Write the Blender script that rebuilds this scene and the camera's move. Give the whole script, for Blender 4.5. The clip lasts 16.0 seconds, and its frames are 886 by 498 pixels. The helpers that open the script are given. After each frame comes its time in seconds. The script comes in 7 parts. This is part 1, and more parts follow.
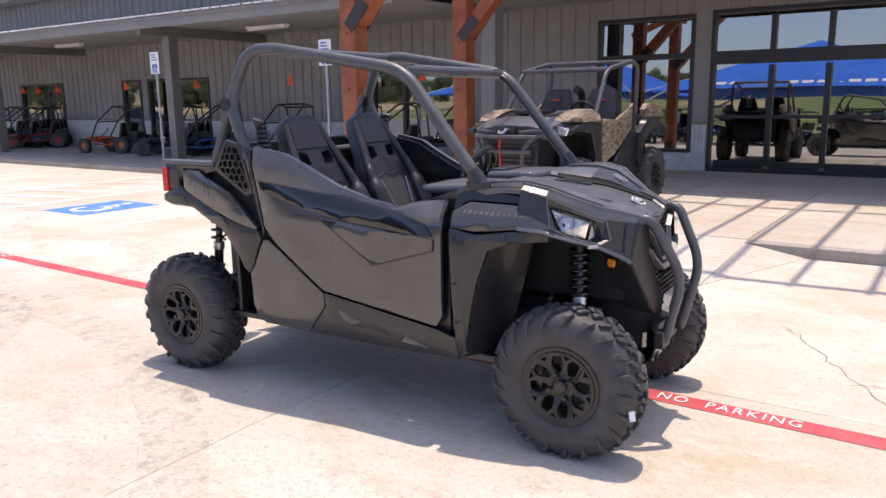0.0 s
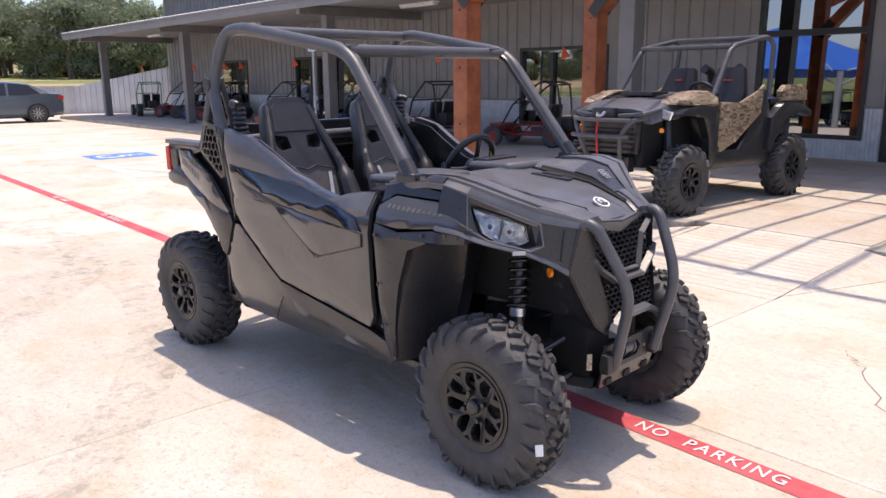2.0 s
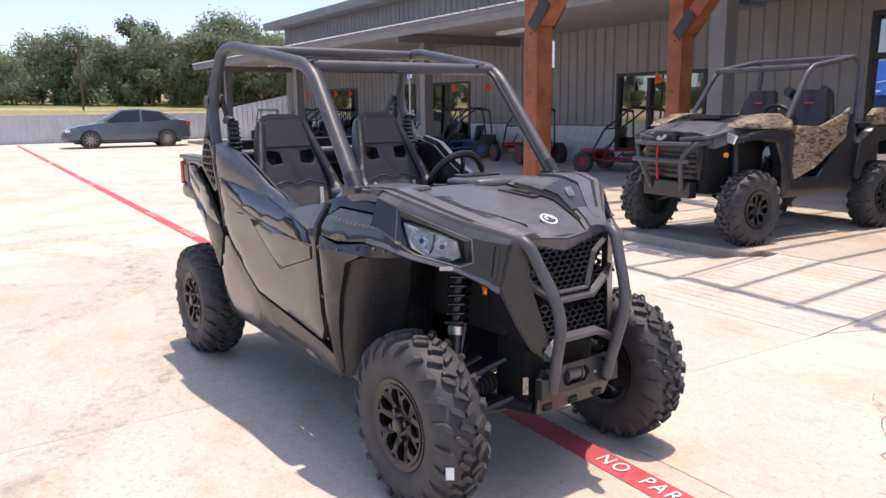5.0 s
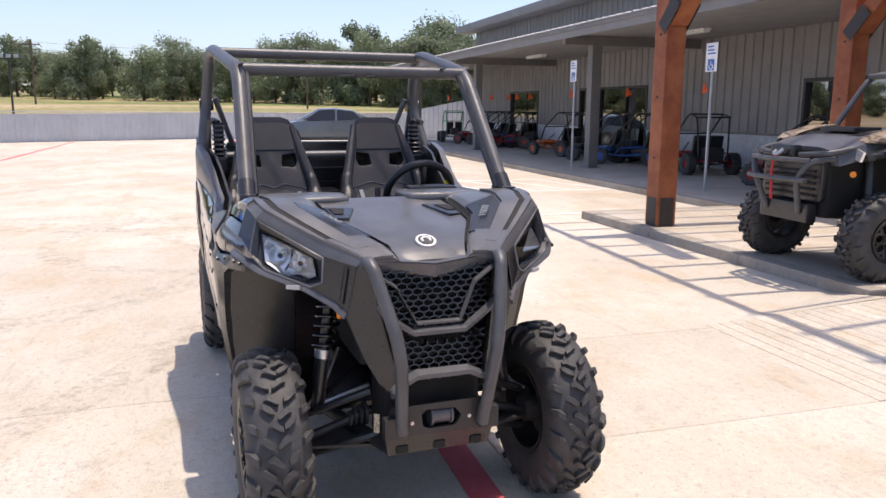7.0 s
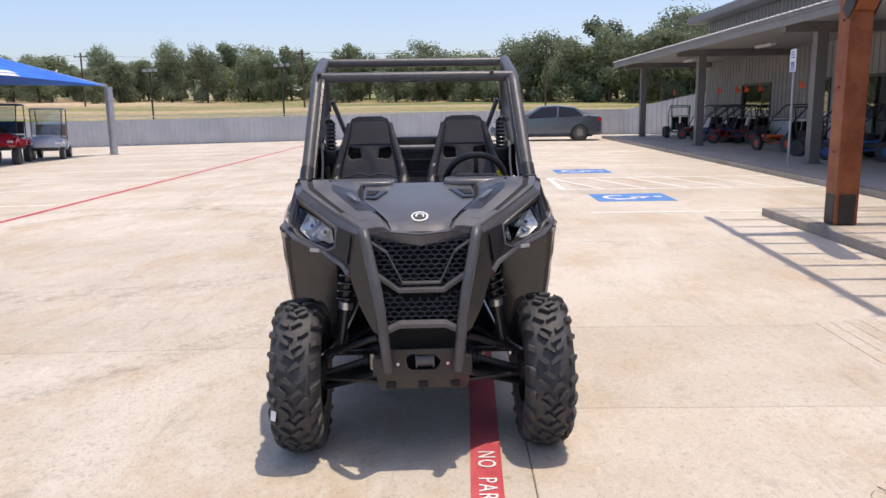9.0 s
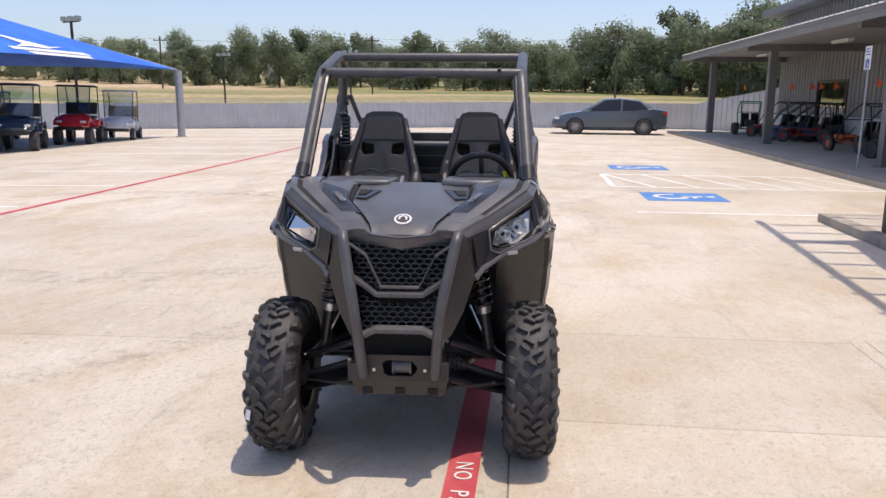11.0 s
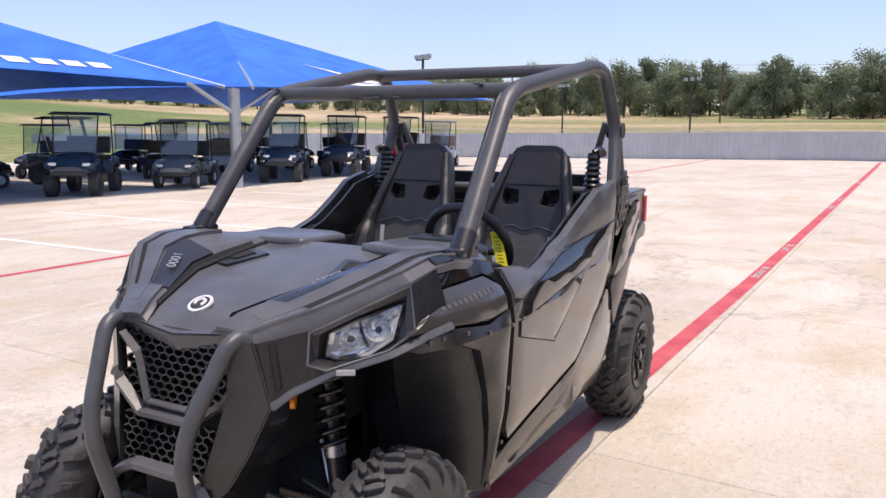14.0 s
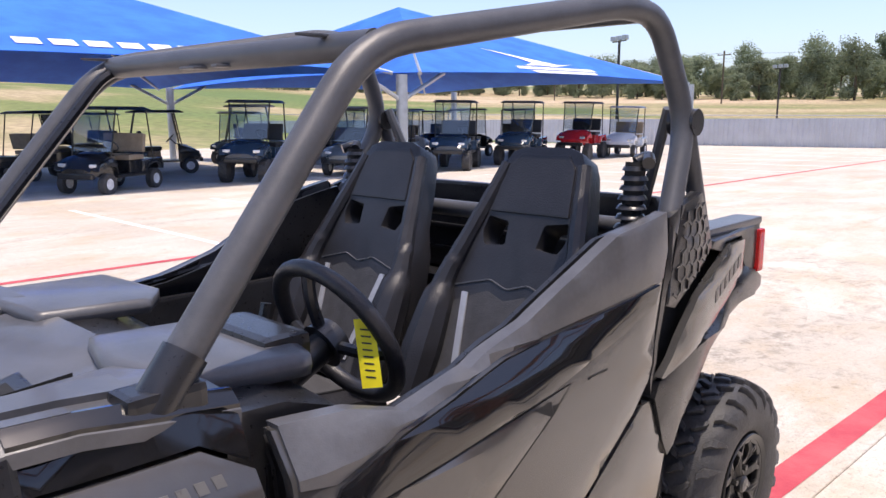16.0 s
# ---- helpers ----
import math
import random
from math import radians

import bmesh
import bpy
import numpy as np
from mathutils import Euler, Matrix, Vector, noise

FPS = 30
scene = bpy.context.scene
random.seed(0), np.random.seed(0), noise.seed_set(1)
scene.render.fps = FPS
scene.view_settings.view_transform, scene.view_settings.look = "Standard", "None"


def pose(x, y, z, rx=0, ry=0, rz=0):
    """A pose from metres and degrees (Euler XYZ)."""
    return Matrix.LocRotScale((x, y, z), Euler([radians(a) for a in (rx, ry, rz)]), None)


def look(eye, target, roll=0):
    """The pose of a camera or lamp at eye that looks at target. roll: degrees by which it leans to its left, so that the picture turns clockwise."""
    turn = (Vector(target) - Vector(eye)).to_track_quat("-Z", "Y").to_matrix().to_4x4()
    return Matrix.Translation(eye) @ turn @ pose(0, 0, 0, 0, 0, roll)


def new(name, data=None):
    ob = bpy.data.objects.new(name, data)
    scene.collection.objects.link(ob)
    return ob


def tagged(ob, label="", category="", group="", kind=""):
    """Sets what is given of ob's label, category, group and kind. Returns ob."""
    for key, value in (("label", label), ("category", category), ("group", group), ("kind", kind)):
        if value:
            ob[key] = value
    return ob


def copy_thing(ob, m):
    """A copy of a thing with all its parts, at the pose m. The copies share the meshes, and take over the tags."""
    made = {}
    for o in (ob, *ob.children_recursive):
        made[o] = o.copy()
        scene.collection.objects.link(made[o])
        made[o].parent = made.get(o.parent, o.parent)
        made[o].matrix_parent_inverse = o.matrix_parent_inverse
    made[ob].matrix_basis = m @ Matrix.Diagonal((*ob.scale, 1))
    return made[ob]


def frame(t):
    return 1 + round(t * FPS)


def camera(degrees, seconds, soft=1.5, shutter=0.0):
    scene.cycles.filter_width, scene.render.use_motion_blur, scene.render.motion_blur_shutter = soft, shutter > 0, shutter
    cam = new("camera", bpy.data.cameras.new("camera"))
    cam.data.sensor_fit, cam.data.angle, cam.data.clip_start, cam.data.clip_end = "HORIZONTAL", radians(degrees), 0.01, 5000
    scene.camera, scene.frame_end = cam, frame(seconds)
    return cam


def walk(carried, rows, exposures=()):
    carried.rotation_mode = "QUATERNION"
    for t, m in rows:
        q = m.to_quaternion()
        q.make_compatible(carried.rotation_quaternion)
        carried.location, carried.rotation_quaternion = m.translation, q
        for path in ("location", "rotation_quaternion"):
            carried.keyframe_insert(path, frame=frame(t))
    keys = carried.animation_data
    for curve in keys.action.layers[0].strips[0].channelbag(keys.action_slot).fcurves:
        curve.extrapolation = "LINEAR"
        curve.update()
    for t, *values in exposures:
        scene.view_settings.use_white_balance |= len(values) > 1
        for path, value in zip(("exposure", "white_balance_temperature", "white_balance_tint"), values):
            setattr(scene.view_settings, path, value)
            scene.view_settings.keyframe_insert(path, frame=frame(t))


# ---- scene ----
cam = camera(60.3, 16.0)
ROWS = [
    (0.0, 2.465, -3.233, 1.484, 78.74, 0.87, 34.38),
    (0.5, 2.670, -3.024, 1.490, 78.56, 0.66, 38.07),
    (1.0, 2.915, -2.804, 1.495, 78.12, 0.48, 41.74),
    (1.5, 3.000, -2.553, 1.487, 77.58, 0.43, 45.31),
    (2.0, 3.058, -2.336, 1.498, 77.23, 0.55, 48.48),
    (2.5, 3.199, -2.136, 1.497, 77.32, 0.72, 51.10),
    (3.0, 3.288, -2.003, 1.459, 77.81, 0.91, 53.14),
    (3.5, 3.320, -1.963, 1.428, 78.46, 0.96, 54.38),
    (4.0, 3.324, -1.958, 1.417, 78.88, 0.91, 55.14),
    (6.5, 3.658, -0.972, 1.463, 79.67, -0.17, 67.41),
    (7.0, 3.691, -0.603, 1.447, 79.61, -0.36, 73.17),
    (7.5, 3.776, -0.248, 1.417, 79.49, -0.16, 79.61),
    (8.0, 3.907, 0.042, 1.430, 79.53, 0.52, 85.63),
    (8.5, 4.173, 0.164, 1.433, 79.55, 0.91, 89.48),
    (9.0, 4.341, 0.235, 1.450, 79.47, 0.86, 91.09),
    (11.5, 4.110, 0.712, 1.495, 78.13, -0.53, 99.46),
    (12.0, 3.825, 0.918, 1.477, 77.69, -0.40, 103.83),
    (12.5, 3.552, 1.160, 1.502, 78.37, -0.09, 107.91),
    (13.0, 3.330, 1.468, 1.515, 79.39, 0.03, 112.28),
    (13.5, 3.006, 1.594, 1.495, 80.30, 0.06, 116.96),
    (14.0, 2.624, 1.689, 1.491, 80.73, -0.10, 121.78),
    (14.5, 2.242, 1.794, 1.497, 80.59, -0.17, 126.36),
    (15.0, 1.859, 1.723, 1.471, 80.35, -0.08, 130.46),
    (15.5, 1.471, 1.643, 1.478, 79.95, 0.17, 133.75),
    (16.0, 1.101, 1.543, 1.497, 79.71, 0.23, 136.67),
]
walk(cam, [(t, pose(x, y, z, rx, ry, rz)) for t, x, y, z, rx, ry, rz in ROWS],
     exposures=[(0, 0.55, 7550, 17), (4, 0.58, 7650, 17), (7, 0.46, 7700, 14), (9, 0.18, 7650, 13), (12.5, 0.15, 7650, 13), (14, 0.32, 7450, 16), (16, 0.54, 7300, 16)])

# ---- light ----
world = bpy.data.worlds.new("world")
scene.world = world
world.use_nodes = True
wn = world.node_tree
sky = wn.nodes.new("ShaderNodeTexSky")
sky.sky_type = "NISHITA"
sky.sun_disc = False
SUN_DIR = Vector((-0.02, 0.16, 1.0)).normalized()
sky.sun_elevation = math.asin(SUN_DIR.z)
sky.sun_rotation = math.atan2(SUN_DIR.x, SUN_DIR.y)
sky.air_density, sky.dust_density, sky.ozone_density = 0.8, 1.6, 4.0
haze_at = wn.nodes.new("ShaderNodeTexCoord")
haze_map = wn.nodes.new("ShaderNodeMapping")
haze_map.inputs["Scale"].default_value = (1.0, 1.0, 3.0)
haze = wn.nodes.new("ShaderNodeTexNoise")
haze.inputs["Scale"].default_value, haze.inputs["Detail"].default_value = 1.6, 6
wn.links.new(haze_at.outputs["Generated"], haze_map.inputs[0])
wn.links.new(haze_map.outputs[0], haze.inputs["Vector"])
veil = wn.nodes.new("ShaderNodeMix")
veil.data_type = "RGBA"
veil.inputs[6].default_value, veil.inputs[7].default_value = (0.785, 0.795, 0.885, 1), (0.93, 0.915, 0.95, 1)
wn.links.new(haze.outputs[0], veil.inputs[0])
hazy = wn.nodes.new("ShaderNodeMix")
hazy.data_type, hazy.blend_type = "RGBA", "MULTIPLY"
hazy.inputs[0].default_value = 1.0
wn.links.new(sky.outputs[0], hazy.inputs[6])
wn.links.new(veil.outputs[2], hazy.inputs[7])
wn.links.new(hazy.outputs[2], wn.nodes["Background"].inputs[0])
wn.nodes["Background"].inputs[1].default_value = 0.215
sun_lamp = bpy.data.lights.new("sun", "SUN")
sun_lamp.energy, sun_lamp.angle, sun_lamp.color = 2.8, radians(0.6), (1.0, 0.95, 0.89)
sun = new("sun", sun_lamp)
sun.matrix_world = look(SUN_DIR * 60, (0, 0, 0))


# ---- materials ----
def material(name, color, rough=0.6, metal=0.0, spread=0.12, scale=8.0, bump=0.0, bump_scale=60.0, second=None, coat=0.0, spec=0.5, dirt=0.0, per_piece=0.0):
    """A surface with variation at two scales, fine relief and, where wanted, a second colour in patches."""
    m = bpy.data.materials.new(name)
    m.use_nodes = True
    nt = m.node_tree
    N, L = nt.nodes, nt.links
    b = N["Principled BSDF"]
    co = N.new("ShaderNodeTexCoord")
    big = N.new("ShaderNodeTexNoise")
    big.inputs["Scale"].default_value, big.inputs["Detail"].default_value = scale, 5
    fine = N.new("ShaderNodeTexNoise")
    fine.inputs["Scale"].default_value, fine.inputs["Detail"].default_value = scale * 9, 3
    for n in (big, fine):
        L.new(co.outputs["Object"], n.inputs["Vector"])
    mix = N.new("ShaderNodeMix")
    mix.data_type = "RGBA"
    c2 = second or tuple(min(1, c * (1 + spread)) for c in color)
    c1 = color if second else tuple(c * (1 - spread) for c in color)
    mix.inputs[6].default_value, mix.inputs[7].default_value = (*c1, 1), (*c2, 1)
    ramp = N.new("ShaderNodeMapRange")
    ramp.inputs["From Min"].default_value, ramp.inputs["From Max"].default_value = 0.36, 0.64
    add = N.new("ShaderNodeMath")
    add.operation = "MULTIPLY_ADD"
    L.new(fine.outputs[0], add.inputs[0])
    add.inputs[1].default_value = 0.35
    off = N.new("ShaderNodeMath")
    off.operation = "MULTIPLY_ADD"
    L.new(big.outputs[0], off.inputs[0])
    off.inputs[1].default_value, off.inputs[2].default_value = 1.0, -0.175
    L.new(off.outputs[0], add.inputs[2])
    L.new(add.outputs[0], ramp.inputs["Value"])
    L.new(ramp.outputs[0], mix.inputs[0])
    out = mix.outputs[2]
    if per_piece:
        info = N.new("ShaderNodeObjectInfo")
        hsv = N.new("ShaderNodeHueSaturation")
        mr = N.new("ShaderNodeMapRange")
        mr.inputs["To Min"].default_value, mr.inputs["To Max"].default_value = 1 - per_piece, 1 + per_piece
        L.new(info.outputs["Random"], mr.inputs["Value"])
        L.new(mr.outputs[0], hsv.inputs["Value"])
        L.new(out, hsv.inputs["Color"])
        out = hsv.outputs[0]
    L.new(out, b.inputs["Base Color"])
    rr = N.new("ShaderNodeMapRange")
    rr.inputs["To Min"].default_value, rr.inputs["To Max"].default_value = max(0.02, rough - 0.08), min(1, rough + 0.08)
    L.new(fine.outputs[0], rr.inputs["Value"])
    L.new(rr.outputs[0], b.inputs["Roughness"])
    b.inputs["Metallic"].default_value = metal
    b.inputs["Specular IOR Level"].default_value = spec
    b.inputs["Coat Weight"].default_value = coat
    b.inputs["Coat Roughness"].default_value = 0.05
    if bump:
        grain = N.new("ShaderNodeTexNoise")
        grain.inputs["Scale"].default_value, grain.inputs["Detail"].default_value = bump_scale, 4
        L.new(co.outputs["Object"], grain.inputs["Vector"])
        bp = N.new("ShaderNodeBump")
        bp.inputs["Strength"].default_value, bp.inputs["Distance"].default_value = bump, 0.01
        L.new(grain.outputs[0], bp.inputs["Height"])
        L.new(bp.outputs[0], b.inputs["Normal"])
    return m


def concrete_material(name, base, pale, warm, per_piece=0.05, marks=True):
    """Broom-finished concrete with warm blotches, pale bloom, small dark specks and scuffed tyre arcs."""
    m = bpy.data.materials.new(name)
    m.use_nodes = True
    nt = m.node_tree
    N, L = nt.nodes, nt.links
    b = N["Principled BSDF"]
    geo = N.new("ShaderNodeNewGeometry")

    def noise_at(scale, detail=6, rough=0.6, stretch=None):
        n = N.new("ShaderNodeTexNoise")
        n.inputs["Scale"].default_value, n.inputs["Detail"].default_value, n.inputs["Roughness"].default_value = scale, detail, rough
        if stretch:
            mp = N.new("ShaderNodeMapping")
            mp.inputs["Scale"].default_value = stretch
            L.new(geo.outputs["Position"], mp.inputs[0])
            L.new(mp.outputs[0], n.inputs["Vector"])
        else:
            L.new(geo.outputs["Position"], n.inputs["Vector"])
        return n

    def blend(a, c, fac, lo, hi, amount=1.0):
        r = N.new("ShaderNodeMapRange")
        r.inputs["From Min"].default_value, r.inputs["From Max"].default_value = lo, hi
        r.inputs["To Max"].default_value = amount
        L.new(fac, r.inputs["Value"])
        x = N.new("ShaderNodeMix")
        x.data_type = "RGBA"
        L.new(r.outputs[0], x.inputs[0])
        if isinstance(a, tuple):
            x.inputs[6].default_value = (*a, 1)
        else:
            L.new(a, x.inputs[6])
        x.inputs[7].default_value = (*c, 1)
        return x.outputs[2]

    col = blend(base, pale, noise_at(0.45, 7, 0.65).outputs[0], 0.40, 0.58)
    col = blend(col, warm, noise_at(0.8, 7, 0.72, (1, 1.5, 1)).outputs[0], 0.49, 0.66, 0.9)
    col = blend(col, tuple(c * 0.58 for c in base), noise_at(2.3, 10, 0.78).outputs[0], 0.55, 0.74, 0.75)
    if marks:
        col = blend(col, tuple(c * 0.42 for c in base), noise_at(1.0, 9, 0.82, (0.45, 3.4, 1)).outputs[0], 0.57, 0.75, 0.7)
        col = blend(col, (0.74, 0.72, 0.69), noise_at(0.7, 9, 0.8, (0.6, 2.2, 1)).outputs[0], 0.56, 0.72, 0.75)
        # scuffed arcs left by turning tyres
        for cx, cy, lo, hi in ((-4.6, -3.2, 2.72, 3.1), (-5.2, -0.4, 1.75, 2.0), (-3.0, -5.0, 4.4, 4.7), (-9.5, -1.0, 3.3, 3.6)):
            d = N.new("ShaderNodeVectorMath")
            d.operation = "DISTANCE"
            L.new(geo.outputs["Position"], d.inputs[0])
            d.inputs[1].default_value = (cx, cy, 0)
            band = N.new("ShaderNodeMath")
            band.operation = "COMPARE"
            L.new(d.outputs["Value"], band.inputs[0])
            band.inputs[1].default_value, band.inputs[2].default_value = (lo + hi) / 2, (hi - lo) / 2
            ragged = N.new("ShaderNodeMath")
            ragged.operation = "MULTIPLY"
            L.new(band.outputs[0], ragged.inputs[0])
            L.new(noise_at(7.0, 6, 0.8).outputs[0], ragged.inputs[1])
            col = blend(col, tuple(c * 0.5 for c in base), ragged.outputs[0], 0.47, 0.66, 0.7)
        speck = N.new("ShaderNodeTexVoronoi")
        speck.inputs["Scale"].default_value = 1.9
        L.new(geo.outputs["Position"], speck.inputs["Vector"])
        col = blend(col, tuple(c * 0.5 for c in warm), speck.outputs["Distance"], 0.05, 0.02, 0.85)
    col = blend(col, tuple(min(1, c * 1.14) for c in pale), noise_at(16, 8, 0.85).outputs[0], 0.52, 0.70, 0.7)
    col = blend(col, tuple(c * 0.60 for c in base), noise_at(26, 8, 0.85).outputs[0], 0.53, 0.66, 0.9)
    col = blend(col, tuple(c * 0.55 for c in base), noise_at(80, 4, 0.8).outputs[0], 0.54, 0.68, 0.75)
    info = N.new("ShaderNodeObjectInfo")
    mr = N.new("ShaderNodeMapRange")
    mr.inputs["To Min"].default_value, mr.inputs["To Max"].default_value = 1 - per_piece, 1 + per_piece
    L.new(info.outputs["Random"], mr.inputs["Value"])
    hsv = N.new("ShaderNodeHueSaturation")
    L.new(mr.outputs[0], hsv.inputs["Value"])
    L.new(col, hsv.inputs["Color"])
    L.new(hsv.outputs[0], b.inputs["Base Color"])
    b.inputs["Roughness"].default_value = 0.85
    bp = N.new("ShaderNodeBump")
    bp.inputs["Strength"].default_value, bp.inputs["Distance"].default_value = 0.5, 0.01
    L.new(noise_at(70, 5, 0.8).outputs[0], bp.inputs["Height"])
    L.new(bp.outputs[0], b.inputs["Normal"])
    return m


def glass_material(name, tint, rough=0.02, mirror=0.35):
    """Dark window glass: a clear pane under a strong reflection."""
    m = bpy.data.materials.new(name)
    m.use_nodes = True
    nt = m.node_tree
    N, L = nt.nodes, nt.links
    N.remove(N["Principled BSDF"])
    tr, gl, mx, fr = (N.new(k) for k in ("ShaderNodeBsdfTransparent", "ShaderNodeBsdfGlossy", "ShaderNodeMixShader", "ShaderNodeFresnel"))
    tr.inputs[0].default_value = (*tint, 1)
    gl.inputs["Roughness"].default_value = rough
    fr.inputs[0].default_value = 1.5
    add = N.new("ShaderNodeMath")
    add.operation, add.use_clamp = "ADD", True
    add.inputs[1].default_value = mirror
    L.new(fr.outputs[0], add.inputs[0])
    L.new(add.outputs[0], mx.inputs[0])
    L.new(tr.outputs[0], mx.inputs[1])
    L.new(gl.outputs[0], mx.inputs[2])
    L.new(mx.outputs[0], N["Material Output"].inputs[0])
    return m


CONCRETE = concrete_material("concrete_pavement", (0.545, 0.485, 0.403), (0.635, 0.585, 0.508), (0.53, 0.425, 0.298))
WALKWAY = concrete_material("concrete_walkway", (0.42, 0.39, 0.35), (0.50, 0.47, 0.43), (0.40, 0.34, 0.27), marks=False)
KERB = concrete_material("concrete_kerb", (0.33, 0.30, 0.26), (0.43, 0.39, 0.34), (0.29, 0.24, 0.18), marks=False)
DARK_JOINT = material("joint_filler", (0.24, 0.21, 0.175), 0.9)
RED_PAINT = material("red_line_paint", (0.48, 0.055, 0.075), 0.7, second=(0.60, 0.11, 0.12), scale=3, bump=0.2, bump_scale=80)
WHITE_PAINT = material("white_line_paint", (0.72, 0.70, 0.66), 0.75, second=(0.84, 0.83, 0.80), scale=6, bump=0.2, bump_scale=80)
BLUE_PAINT = material("blue_pavement_paint", (0.05, 0.19, 0.52), 0.7, second=(0.10, 0.28, 0.60), scale=5)
SIDING = material("dark_metal_siding", (0.27, 0.262, 0.255), 0.5, 0.0, 0.08, 2)
SIDING_TRIM = material("grey_metal_trim", (0.21, 0.205, 0.20), 0.5, 0.0, 0.08, 3)
GALVANISED = material("galvanised_sheet", (0.55, 0.58, 0.61), 0.42, 0.4, 0.10, 6)
FENCE_SHEET = material("pale_fence_sheet", (0.55, 0.57, 0.60), 0.55, 0.2, 0.06, 1.5)
ROOF_SHEET = material("grey_roof_sheet", (0.42, 0.43, 0.45), 0.45, 0.4, 0.08, 2)
SOFFIT = material("soffit_sheet", (0.33, 0.325, 0.315), 0.6, 0.0, 0.08, 3)
FRAME_BLACK = material("black_window_frame", (0.022, 0.021, 0.021), 0.4)
GLASS_DARK = glass_material("tinted_glass", (0.13, 0.16, 0.17), 0.012, 0.36)
TIMBER = material("stained_timber", (0.24, 0.062, 0.022), 0.6, second=(0.36, 0.115, 0.045), scale=5, bump=0.35, bump_scale=30)
STEEL_DARK = material("dark_steel_plate", (0.045, 0.043, 0.043), 0.5, 0.3)
POST_GREY = material("grey_painted_post", (0.18, 0.17, 0.165), 0.5, 0.0, 0.1, 3)
GALV_POST = material("galvanised_post", (0.42, 0.45, 0.48), 0.4, 0.5, 0.08, 5)
CANOPY_BLUE = material("blue_shade_fabric", (0.008, 0.13, 0.62), 0.75, second=(0.018, 0.18, 0.72), scale=1.2)
CANOPY_WHITE = material("white_print", (0.75, 0.78, 0.82), 0.7)
WHITE_ENAMEL = material("white_enamel", (0.78, 0.79, 0.80), 0.4)
SIGN_BLUE = material("sign_blue", (0.03, 0.14, 0.45), 0.4)
LIGHT_WHITE = material("lamp_diffuser", (0.75, 0.76, 0.76), 0.4)


# ---- mesh helpers ----
def shade(bm, smooth):
    for f in bm.faces:
        f.smooth = smooth


def part(name, bm, mat, parent=None, label="", smooth=False, angle=35):
    me = bpy.data.meshes.new(name)
    bmesh.ops.recalc_face_normals(bm, faces=bm.faces)
    if smooth:
        shade(bm, True)
        cut = radians(angle)
        for e in bm.edges:
            if len(e.link_faces) == 2 and e.calc_face_angle(0) > cut:
                e.smooth = False
    bm.to_mesh(me)
    bm.free()
    for one in mat if isinstance(mat, (list, tuple)) else (mat,):
        me.materials.append(one)
    ob = new(name, me)
    if parent:
        ob.parent = parent
    if label:
        ob["label"] = label
    return ob


def box(bm, x0, x1, y0, y1, z0, z1, bevel=0.0, m=None):
    r = bmesh.ops.create_cube(bm, size=1)
    vs = r["verts"]
    for v in vs:
        v.co = Vector((x0 + (v.co.x + 0.5) * (x1 - x0), y0 + (v.co.y + 0.5) * (y1 - y0), z0 + (v.co.z + 0.5) * (z1 - z0)))
    if m:
        for v in vs:
            v.co = m @ v.co
    if bevel:
        es = {e for v in vs for e in v.link_edges}
        bmesh.ops.bevel(bm, geom=list(es), offset=bevel, segments=2, affect="EDGES", profile=0.7)
    return vs


def boxed(name, x0, x1, y0, y1, z0, z1, mat, parent=None, bevel=0.0, label="", m=None):
    bm = bmesh.new()
    box(bm, x0, x1, y0, y1, z0, z1, bevel, m)
    return part(name, bm, mat, parent, label)


def ring_loft(bm, rings, closed=True, caps=True):
    """Joins rings of equally many points into a skin."""
    made = [[bm.verts.new(p) for p in r] for r in rings]
    n = len(made[0])
    for a, b in zip(made, made[1:]):
        for i in range(n if closed else n - 1):
            j = (i + 1) % n
            bm.faces.new((a[i], a[j], b[j], b[i]))
    if caps and closed:
        bm.faces.new(made[0][::-1])
        bm.faces.new(made[-1])
    return made


def rounded(points, radius=0.08, steps=5):
    """A polyline with its corners rounded."""
    pts = [Vector(p) for p in points]
    out = [pts[0]]
    for a, b, c in zip(pts, pts[1:], pts[2:]):
        d1, d2 = (a - b), (c - b)
        r = min(radius, d1.length * 0.48, d2.length * 0.48)
        p, q = b + d1.normalized() * r, b + d2.normalized() * r
        for i in range(steps + 1):
            s = i / steps
            out.append((1 - s) ** 2 * p + 2 * s * (1 - s) * b + s * s * q)
    out.append(pts[-1])
    return out


def tube(bm, points, r, sides=10, radius=0.08, steps=5, closed=False):
    pts = rounded(points, radius, steps) if not closed else [Vector(p) for p in points]
    n = len(pts)
    rings = []
    last = None
    for i, p in enumerate(pts):
        if closed:
            d = (pts[(i + 1) % n] - pts[i - 1]).normalized()
        else:
            d = (pts[min(i + 1, n - 1)] - pts[max(i - 1, 0)]).normalized()
        if last is None:
            side = d.orthogonal().normalized()
        else:
            side = (last - d * last.dot(d)).normalized()
        last = side
        up = d.cross(side)
        rr = r[i] if isinstance(r, list) else r
        rings.append([p + (side * math.cos(k * math.tau / sides) + up * math.sin(k * math.tau / sides)) * rr for k in range(sides)])
    if closed:
        rings.append(rings[0])
    ring_loft(bm, rings, True, not closed)


